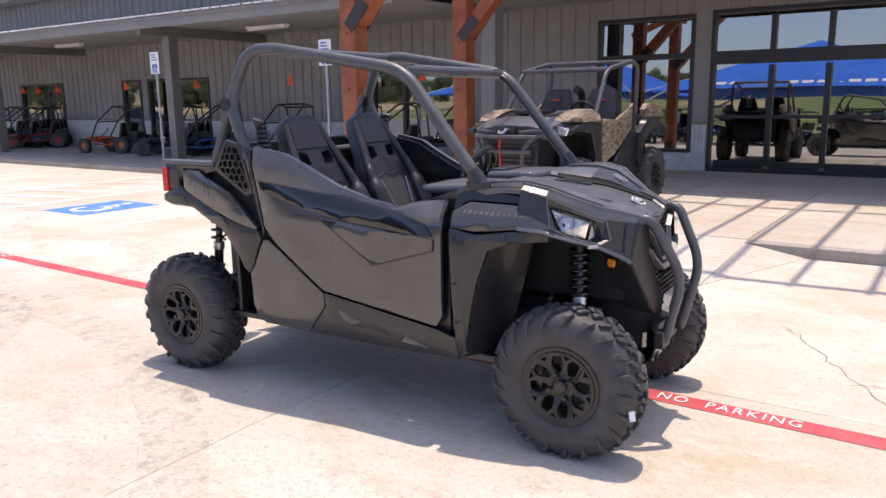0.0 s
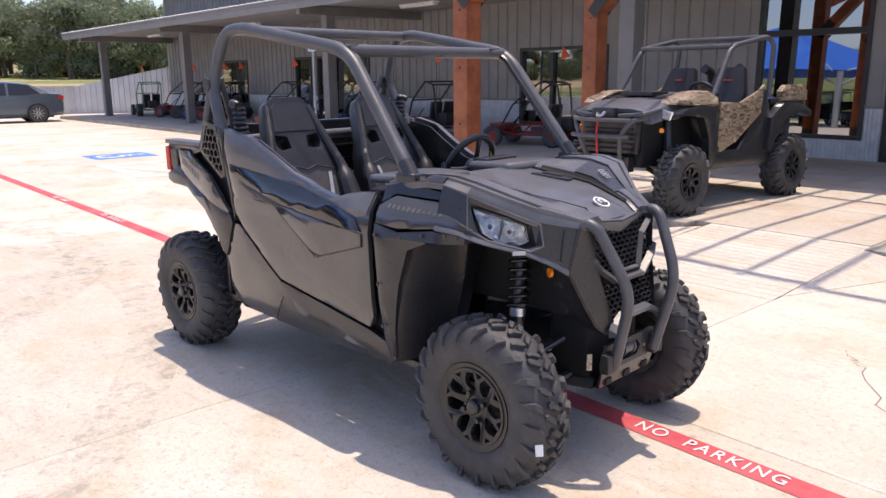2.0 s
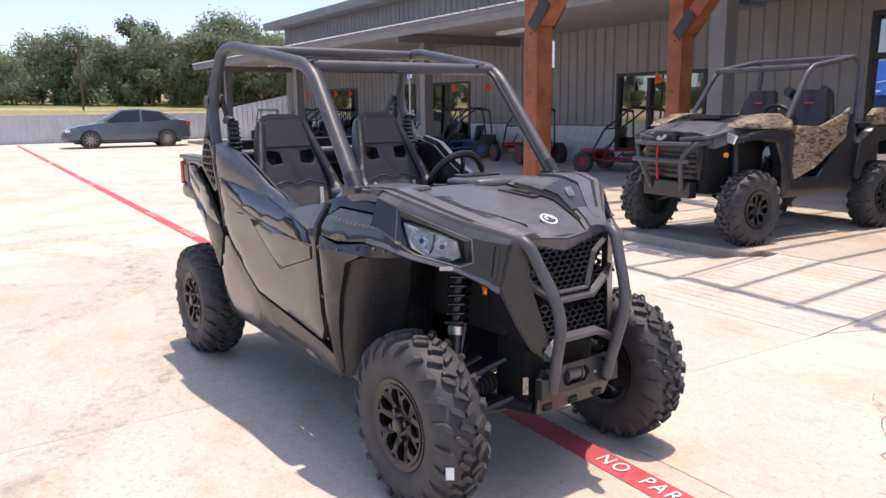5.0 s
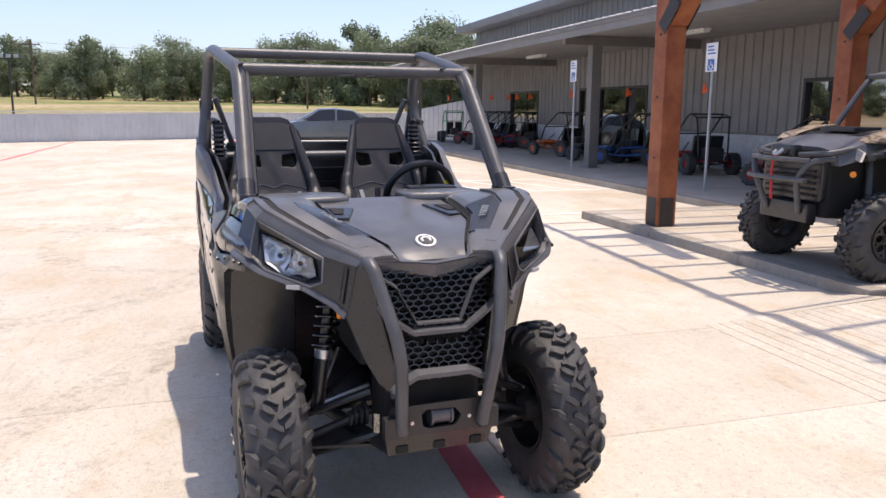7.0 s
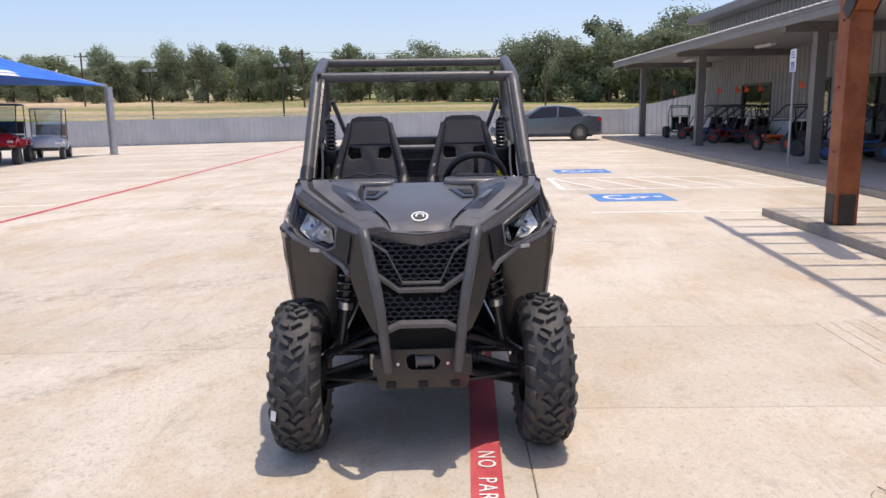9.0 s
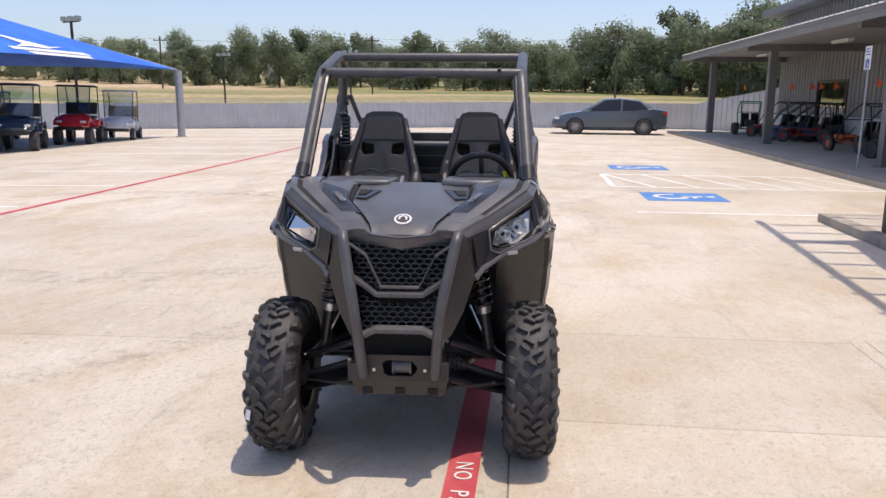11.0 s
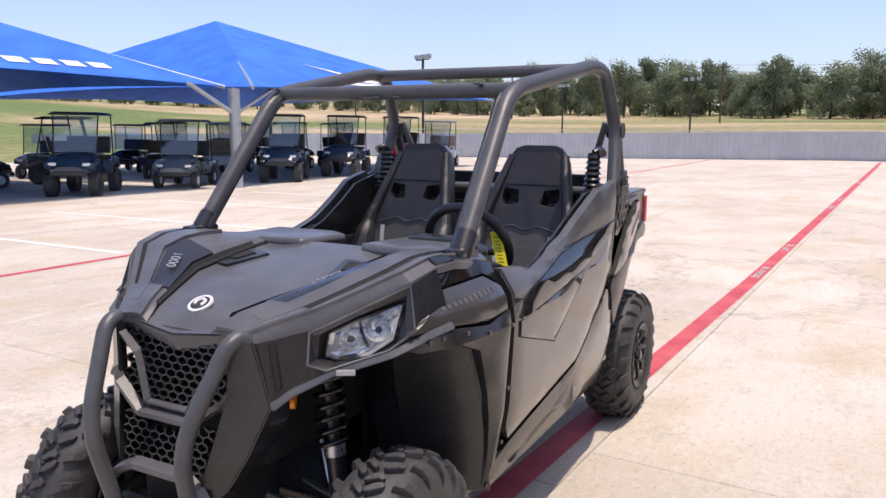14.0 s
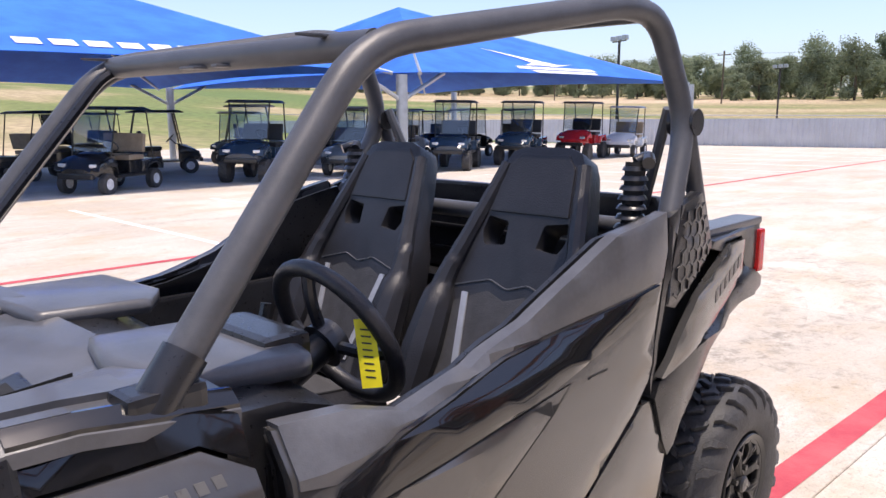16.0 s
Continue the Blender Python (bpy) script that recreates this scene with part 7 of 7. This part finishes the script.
def golf_cart(body, seat_mat, roof_mat, lifted, label, screen=True):
    """A two-row cart; x forward, origin on the ground under its middle."""
    t = thing("golf_cart", label, "golf cart", pose(0, 0, 0), "carts under the canopies")
    paint = CART_COLORS[body]
    R = 0.29 if lifted else 0.23
    up = 0.16 if lifted else 0.0
    for s in (-1, 1):
        for x in (0.82, -0.82):
            bm = bmesh.new()
            w = 0.11 if lifted else 0.09
            revolve(bm, [(0.12, -w * 0.8), (R - 0.03, -w), (R, -w * 0.7), (R, w * 0.7), (R - 0.03, w), (0.12, w * 0.8)], 22, pose(x, s * 0.50, R))
            if lifted:
                for k in range(18):
                    for q in (-1, 1):
                        a = (k + 0.25 * q) * math.tau / 18
                        box(bm, -0.022, 0.022, -0.045, 0.045, -0.014, 0.014, 0, pose(x, s * 0.50 + q * 0.055, R) @ Matrix.Rotation(a, 4, "Y") @ pose(0, 0, R))
            wheel = part("wheel", bm, RUBBER, t, "", True, 30)
            bm = bmesh.new()
            cylinder(bm, pose(x, s * 0.50, R, 90), 0.125, w * 1.5, 18)
            part("rim", bm, RIM_BLACK if lifted else WHITE_ENAMEL, wheel)
        for px, pz, qx in ((0.62, 0.80, 0.44), (-0.86, 0.62, -0.62)):
            tubed("roof_post", [(px, s * 0.48, pz + up), (qx, s * 0.52, 1.78 + up)], 0.018, FRAME_BLACK, t, 6)
        bm = bmesh.new()
        box(bm, 1.02, 1.10, s * 0.38 - 0.09, s * 0.38 + 0.09, 0.58 + up, 0.66 + up, 0.02)
        part("headlight", bm, CHROME, t)
        part("front_fender", flank([(1.12, 0.52 + up), (1.08, 0.66 + up), (0.66, 0.78 + up), (0.5, 0.62 + up), (0.5, 0.36 + up), (0.54, 0.56 + up), (0.82, 0.62 + up), (1.06, 0.50 + up)], s, 0.0, 0.16, 0.02, (), lambda x, z: 0.57), paint, t, "", True)
        part("rear_fender", flank([(-0.30, 0.40 + up), (-0.34, 0.66 + up), (-1.10, 0.70 + up), (-1.14, 0.46 + up), (-1.08, 0.44 + up), (-0.84, 0.60 + up), (-0.58, 0.54 + up), (-0.5, 0.38 + up)], s, 0.0, 0.2, 0.02, (), lambda x, z: 0.58), paint, t, "", True)
    bm = bmesh.new()
    ring_loft(bm, [[(x, y, z + up) for y, z in ((-w, z0), (-w, z1 - 0.06), (-w * 0.6, z1), (w * 0.6, z1), (w, z1 - 0.06), (w, z0))] for x, w, z0, z1 in ((0.50, 0.48, 0.36, 0.88), (0.75, 0.46, 0.38, 0.84), (1.02, 0.42, 0.40, 0.70), (1.16, 0.34, 0.42, 0.56))])
    part("front_cowl", bm, paint, t, "", True, 30)
    boxed("front_bumper", 1.10, 1.20, -0.42, 0.42, 0.34 + up, 0.46 + up, PLASTIC, t, 0.03)
    boxed("floor_board", -0.5, 0.52, -0.55, 0.55, 0.34 + up, 0.40 + up, PLASTIC, t, 0.01)
    boxed("rear_body", -1.1, -0.28, -0.42, 0.42, 0.36 + up, 0.68 + up, paint, t, 0.03)
    boxed("seat_cushion", -0.46, 0.06, -0.52, 0.52, 0.69 + up, 0.80 + up, seat_mat, t, 0.03)
    bm = bmesh.new()
    box(bm, -0.05, 0.05, -0.52, 0.52, 0.0, 0.42, 0.03, pose(-0.46, 0, 0.84 + up, 0, -10, 0))
    part("seat_back", bm, seat_mat, t)
    boxed("seat_pedestal", -0.40, 0.02, -0.48, 0.48, 0.40 + up, 0.69 + up, paint, t, 0.02)
    bm = bmesh.new()
    ring_loft(bm, [[(x, y, z + up) for y, z in ((-w, 1.775), (-w * 0.8, zt), (w * 0.8, zt), (w, 1.775))] for x, w, zt in ((0.72, 0.54, 1.80), (0.55, 0.60, 1.85), (-0.6, 0.60, 1.85), (-0.85, 0.52, 1.80))])
    part("roof", bm, roof_mat, t, "", True, 30)
    if screen:
        bm = bmesh.new()
        ring_loft(bm, [[(0.605, -0.50, 0.90 + up), (0.605, 0.50, 0.90 + up), (0.612, 0.50, 0.90 + up), (0.612, -0.50, 0.90 + up)], [(0.465, -0.50, 1.76 + up), (0.465, 0.50, 1.76 + up), (0.472, 0.50, 1.76 + up), (0.472, -0.50, 1.76 + up)]])
        part("windscreen", bm, CART_GLASS, t).visible_shadow = False
    bm = bmesh.new()
    hub = pose(0.34, 0.28, 1.02 + up) @ pose(0, 0, 0, 0, -45, 0)
    tube(bm, [hub @ Vector((0.16 * math.cos(k * math.tau / 20), 0.16 * math.sin(k * math.tau / 20), 0)) for k in range(20)], 0.014, 6, closed=True)
    part("steering_wheel", bm, PLASTIC, t, "", True)
    tubed("steering_column", [(0.34, 0.28, 1.02 + up), (0.55, 0.28, 0.80 + up)], 0.02, PLASTIC, t, 6)
    return t


kinds = {
    "lift_navy": golf_cart("navy", VINYL, FRAME_BLACK, True, "lifted dark blue golf cart with black roof and windscreen"),
    "grey": golf_cart("grey", VINYL, FRAME_BLACK, False, "grey golf cart with folding windscreen and black roof"),
    "black_tan": golf_cart("black", TAN_VINYL, FRAME_BLACK, False, "black golf cart with tan seats and black roof"),
    "red": golf_cart("red", VINYL, FRAME_BLACK, True, "lifted bright red golf cart with black roof"),
    "white": golf_cart("white", TAN_VINYL, CREAM, False, "white golf cart with tan seats and cream roof"),
    "black": golf_cart("black", VINYL, FRAME_BLACK, False, "black golf cart with black seats and roof"),
}
spots = [("black_tan", -5.2, -15.9, 33), ("lift_navy", -8.9, -16.0, 40), ("grey", -11.8, -15.7, 33), ("lift_navy", -14.8, -14.8, 35), ("lift_navy", -17.9, -14.9, 25), ("red", -21.4, -15.1, 18), ("white", -23.9, -14.9, 20),
         ("black", -1.6, -16.4, 30), ("black", 1.3, -16.8, 28), ("black", -2.2, -21.0, 200), ("black_tan", -5.4, -21.4, 205),
         ("lift_navy", -11.4, -20.6, 150), ("black", -8.4, -20.8, 160), ("black", -14.6, -19.9, 215), ("white", -17.0, -19.6, 210), ("black", -20.0, -19.4, 200), ("black", -23.2, -19.6, 200), ("white", -19.4, -22.6, 35), ("black", -12.9, -24.2, 30), ("black", -8.0, -25.0, 40), ("black", -16.6, -24.5, 35), ("black", -22.6, -24.0, 25)]
used = set()
for kind, x, y, a in spots:
    m = Matrix.Translation((x, y, gz(y))) @ pose(0, 0, 0, -0.9, 0, a)
    if kind in used:
        copy_thing(kinds[kind], m)
    else:
        kinds[kind].matrix_basis = m
        used.add(kind)

# ---- go-karts and whip flags on the walk ----
KART_COLORS = {c: material(c + "_kart_tube", col, 0.35, 0.0, 0.1, 6) for c, col in (("green", (0.01, 0.22, 0.12)), ("red", (0.34, 0.015, 0.015)), ("orange", (0.55, 0.09, 0.015)), ("black", (0.02, 0.02, 0.02)), ("blue", (0.02, 0.10, 0.35)))}
FLAG_ORANGE = material("orange_flag_cloth", (0.85, 0.12, 0.03), 0.7)


def go_kart(color, m):
    t = thing("go_kart", f"{color} off-road go-kart with tubular roll cage", "go-kart", m, "go-karts on the walk")
    c = KART_COLORS[color]
    for s in (-1, 1):
        tubed("frame_tube", [(-0.75, s * 0.30, 0.30), (0.2, s * 0.36, 0.22), (0.85, s * 0.22, 0.28)], 0.02, c, t, 6)
        tubed("cage_tube", [(0.62, s * 0.34, 0.34), (0.30, s * 0.40, 0.85), (-0.28, s * 0.38, 1.28), (-0.62, s * 0.36, 1.22), (-0.72, s * 0.32, 0.36)], 0.02, FRAME_BLACK if color != "green" else c, t, 8, 0.1)
        tubed("side_guard", [(0.35, s * 0.36, 0.26), (0.2, s * 0.50, 0.42), (-0.4, s * 0.50, 0.45), (-0.6, s * 0.34, 0.35)], 0.018, c, t, 6, 0.1)
        for x, r, w in ((0.70, 0.20, 0.07), (-0.62, 0.23, 0.10)):
            bm = bmesh.new()
            revolve(bm, [(0.10, -w * 0.8), (r - 0.03, -w), (r, -w * 0.7), (r, w * 0.7), (r - 0.03, w), (0.10, w * 0.8)], 18, pose(x, s * 0.50, r))
            for k in range(14):
                for q in (-0.5, 0.5):
                    box(bm, -0.02, 0.02, -w * 0.35, w * 0.35, -0.012, 0.012, 0, pose(x, s * 0.50 + q * w, r) @ Matrix.Rotation((k + q / 2) * math.tau / 14, 4, "Y") @ pose(0, 0, r))
            wheel = part("wheel", bm, RUBBER, t)
            bm = bmesh.new()
            cylinder(bm, pose(x, s * 0.50, r, 90), 0.10, w * 1.3, 12)
            part("rim", bm, c, wheel)
            tubed("axle_arm", [(x, s * 0.18, 0.26), (x, s * 0.45, r)], 0.015, FRAME_BLACK, t, 6)
        boxed("seat", -0.35, -0.05, s * 0.18 - 0.15, s * 0.18 + 0.15, 0.30, 0.38, VINYL, t, 0.02)
        bm = bmesh.new()
        box(bm, -0.04, 0.04, -0.15, 0.15, 0, 0.48, 0.03, pose(-0.36, s * 0.18, 0.36, 0, -14, 0))
        part("seat_back", bm, VINYL, t)
    for x, z in ((0.30, 0.85), (-0.28, 1.275), (-0.62, 1.21)):
        tubed("cross_tube", [(x, -0.39, z), (x, 0.39, z)], 0.018, FRAME_BLACK if color != "green" else c, t, 6)
    boxed("nose", 0.55, 0.92, -0.24, 0.24, 0.30, 0.44, c, t, 0.05)
    boxed("engine", -0.85, -0.50, -0.18, 0.18, 0.30, 0.58, STEEL_DARK, t, 0.04)
    boxed("floor_pan", -0.5, 0.7, -0.3, 0.3, 0.20, 0.22, FRAME_BLACK, t)
    tubed("steering_column", [(0.4, 0.18, 0.45), (0.12, 0.18, 0.66)], 0.014, FRAME_BLACK, t, 6)
    tubed("flag_whip", [(-0.66, 0.3, 0.5), (-0.68, 0.3, 1.95)], 0.006, FRAME_BLACK, t, 5)
    bm = slab([[(0, 0), (-0.16, -0.20), (0.02, -0.26)]], 0.004, pose(-0.68, 0.305, 1.95, 90, 0, 20))
    part("flag", bm, FLAG_ORANGE, t, "orange pennant flag")
    return t


for color, x, y, a in (("green", -27.6, 9.3, 170), ("red", -25.3, 9.7, 215), ("black", -24.3, 9.9, 225), ("blue", -23.2, 9.8, 225), ("red", -22.1, 9.8, 230), ("orange", -17.4, 9.5, 195), ("black", -14.9, 9.6, 215), ("blue", -13.6, 9.7, 220), ("red", -10.9, 9.7, 170), ("red", -7.6, 9.6, 200)):
    go_kart(color, pose(x, y, WALK, 0, 0, a))

# ---- woods, poles, wires beyond the fence ----
def leaf_material(name, dark, light):
    m = bpy.data.materials.new(name)
    m.use_nodes = True
    N, L = m.node_tree.nodes, m.node_tree.links
    b = N["Principled BSDF"]
    geo = N.new("ShaderNodeNewGeometry")
    info = N.new("ShaderNodeObjectInfo")
    mix = N.new("ShaderNodeMix")
    mix.data_type = "RGBA"
    mix.inputs[6].default_value, mix.inputs[7].default_value = (*dark, 1), (*light, 1)
    L.new(geo.outputs["Random Per Island"], mix.inputs[0])
    hsv = N.new("ShaderNodeHueSaturation")
    mr = N.new("ShaderNodeMapRange")
    mr.inputs["To Min"].default_value, mr.inputs["To Max"].default_value = 0.85, 1.25
    L.new(info.outputs["Random"], mr.inputs["Value"])
    L.new(mr.outputs[0], hsv.inputs["Value"])
    L.new(mix.outputs[2], hsv.inputs["Color"])
    L.new(hsv.outputs[0], b.inputs["Base Color"])
    b.inputs["Roughness"].default_value = 0.7
    thin = N.new("ShaderNodeBsdfTranslucent")
    both = N.new("ShaderNodeMixShader")
    both.inputs[0].default_value = 0.45
    L.new(hsv.outputs[0], thin.inputs[0])
    L.new(b.outputs[0], both.inputs[1])
    L.new(thin.outputs[0], both.inputs[2])
    L.new(both.outputs[0], N["Material Output"].inputs[0])
    return m


# leaf colours lifted and greyed, so distance haze is part of them
LEAF = leaf_material("broad_leaves", (0.19, 0.235, 0.14), (0.27, 0.32, 0.21))
PINE = leaf_material("pine_needles", (0.14, 0.18, 0.11), (0.20, 0.245, 0.15))
BARK = material("bark", (0.12, 0.09, 0.065), 0.9, 0, 0.3, 3)


def tree(seed, height, spread, pine):
    rnd = random.Random(seed)
    t = thing("tree", "tall pine with a ragged high crown" if pine else "leafy broad tree at the edge of the woods", "tree", pose(0, 0, -30))
    bm = bmesh.new()
    lean = rnd.uniform(-0.4, 0.4)
    tube(bm, [(0, 0, -0.5), (lean * 0.4, 0, height * 0.4), (lean, 0.1, height * 0.88)], [0.26] * 2 + [0.2] * 5 + [0.06], 7, 0.5)
    tips = []
    for k in range(9):
        z = height * rnd.uniform(0.45 if pine else 0.28, 0.85)
        a = rnd.uniform(0, math.tau)
        ln = spread * rnd.uniform(0.5, 0.95)
        e = (math.cos(a) * ln, math.sin(a) * ln, z + height * 0.12)
        tube(bm, [(lean * z / height, 0, z), ((lean + e[0]) / 2, e[1] / 2, z + 0.4), e], [0.09] + [0.06] * 6 + [0.02], 5, 0.3)
        tips.append(e)
    part("trunk", bm, BARK, t)
    verts, faces = [], []
    blobs = [(Vector(e), spread * rnd.uniform(0.34, 0.55)) for e in tips]
    blobs += [(Vector((rnd.uniform(-0.4, 0.4) * spread, rnd.uniform(-0.4, 0.4) * spread, height * rnd.uniform(0.62 if pine else 0.4, 0.93))), spread * rnd.uniform(0.35, 0.55)) for _ in range(9)]
    if not pine:
        blobs += [(Vector((rnd.uniform(-0.8, 0.8) * spread, rnd.uniform(-0.8, 0.8) * spread, height * rnd.uniform(0.12, 0.35))), spread * rnd.uniform(0.3, 0.5)) for _ in range(6)]
    for c, r in blobs:
        for _ in range(210):
            d = Vector((rnd.gauss(0, 1), rnd.gauss(0, 1), rnd.gauss(0, 0.75))).normalized()
            p = c + d * r * rnd.uniform(0.55, 1.12)
            n = (d + Vector((rnd.uniform(-1, 1), rnd.uniform(-1, 1), rnd.uniform(-0.5, 1))) * 0.8).normalized()
            u = n.orthogonal().normalized()
            u.rotate(Matrix.Rotation(rnd.uniform(0, math.tau), 3, n))
            v = n.cross(u)
            w = rnd.uniform(0.13, 0.30)
            i = len(verts)
            verts += [p + u * w, p + v * w * 0.7, p - u * w * 0.9 + n * 0.06, p - v * w * 0.8]
            faces.append((i, i + 1, i + 2, i + 3))
    me = bpy.data.meshes.new("crown")
    me.from_pydata([tuple(v) for v in verts], [], faces)
    me.materials.append(PINE if pine else LEAF)
    crown = new("crown", me)
    crown.parent = t
    return t


tree_kinds = [tree(k, h, w, pine) for k, (h, w, pine) in enumerate(((11.0, 3.6, False), (9.0, 3.3, False), (12.5, 3.9, False), (12.0, 3.0, True), (10.0, 4.2, False), (8.0, 3.0, False)), 1)]
rnd = random.Random(11)
placed = 0
for layer in range(4):
    for k in range(78):
        yaw = 33 + (k + rnd.uniform(-0.35, 0.35)) * 1.75 + layer * 0.6
        if yaw < 78:
            r = 96 + 22 * (yaw - 33) / 45
        elif yaw < 118:
            r = 118 + 42 * (yaw - 78) / 40
        else:
            r = 160 + 120 * (yaw - 118) / 50
        if 84 < yaw < 118 and layer == 0 and k % 3 == 0:
            continue
        r += layer * 8 + rnd.uniform(-4, 4)
        x, y = 3 - math.sin(radians(yaw)) * r, math.cos(radians(yaw)) * r
        if -38 < x and y > 5:
            continue
        kind = rnd.choices(range(6), (3, 3, 2, 1.2 + (layer == 2) * 1.5, 3, 3))[0]
        size = rnd.uniform(0.80, 1.05) if yaw < 80 else rnd.uniform(0.58, 0.92) if yaw < 118 else rnd.uniform(0.5, 0.8)
        z = land(x, y) - 0.1
        m = Matrix.Translation((x, y, z)) @ Matrix.Rotation(rnd.uniform(0, math.tau), 4, "Z")
        if placed < 6:
            ob = tree_kinds[placed]
            ob.matrix_basis = m
            placed += 1
        else:
            ob = copy_thing(tree_kinds[kind], m)
        ob.scale = (size, size, size * rnd.uniform(0.9, 1.1))
        ob["group"] = "trees at the edge of the woods"


def utility_pole(x, y, h):
    t = thing("utility_pole", "weathered wooden utility pole with a crossarm", "pole", pose(x, y, land(x, y) - 0.2), "utility poles")
    tubed("pole", [(0, 0, 0), (0, 0, h)], 0.13, BARK, t, 8)
    boxed("crossarm", -0.06, 0.06, -1.1, 1.1, h - 0.7, h - 0.56, BARK, t)
    for yy in (-0.95, 0.0, 0.95):
        boxed("insulator", -0.05, 0.05, yy - 0.05, yy + 0.05, h - 0.555, h - 0.40, GALV_POST, t, 0.02)
    return t


poles = [(-70, 72), (-90, 42), (-100, 12), (-108, -22), (-116, -58), (-124, -98)]
for x, y in poles:
    utility_pole(x, y, 8.4)
wires = thing("power_lines", "thin sagging power lines between utility poles", "power line", kind="structure")
for (xa, ya), (xb, yb) in zip(poles, poles[1:]):
    for dz in (7.9, 7.0, 6.5):
        pts = []
        for k in range(13):
            s = k / 12
            x, y = xa + (xb - xa) * s, ya + (yb - ya) * s
            pts.append((x, y, (land(xa, ya) * (1 - s) + land(xb, yb) * s) + dz - 2.4 * s * (1 - s)))
        tubed("wire", pts, 0.018, FRAME_BLACK, wires, 4)


def flood_mast(x, y, h):
    t = thing("flood_light_mast", "tall dark mast with floodlights beyond the fence", "light mast", pose(x, y, land(x, y) - 0.2), "floodlight masts")
    tubed("mast", [(0, 0, 0), (0, 0, h)], 0.09, STEEL_DARK, t, 8)
    tubed("crossbar", [(-0.35, -0.75, h), (0.35, 0.75, h)], 0.04, STEEL_DARK, t, 6)
    for k in (-1, 0, 1):
        boxed("floodlight", k * 0.3 - 0.16, k * 0.3 + 0.16, k * 0.65 - 0.16, k * 0.65 + 0.16, h + 0.05, h + 0.35, GALV_POST, t, 0.04)
    return t


flood_mast(-43.1, -28.3, 6.6)
flood_mast(-70, -16.5, 5.2)
flood_mast(-72, -30, 5.0)

house = thing("house", "small pale house with a red roof among trees", "house", pose(-134, 24, land(-134, 24), 0, 0, 12))
boxed("wall", -2.5, 2.5, -2.6, 2.6, -0.5, 2.5, CREAM, house)
bm = bmesh.new()
ring_loft(bm, [[(-2.9, y, 2.4), (0, y, 3.9), (2.9, y, 2.4)] for y in (-3.0, 3.0)])
part("roof", bm, material("red_roof", (0.32, 0.09, 0.06), 0.8), house)
for y in (-1.4, 1.3):
    boxed("window", 2.5, 2.56, y - 0.6, y + 0.6, 1.0, 2.2, GLOSS, house)
for x, y in ((-58, -8), (-57, -21)):
    t = thing("trailer", "low dark flatbed trailer in the field", "trailer", pose(x, y, land(x, y), 0, 0, 85))
    boxed("deck", -2.2, 2.2, -0.9, 0.9, 0.5, 0.75, STEEL_DARK, t, 0.03)
    for wx in (-0.6, 0.4):
        for s in (-1, 1):
            bm = bmesh.new()
            cylinder(bm, pose(wx, s * 0.95, 0.33, 90), 0.33, 0.2, 16)
            part("wheel", bm, RUBBER, t)
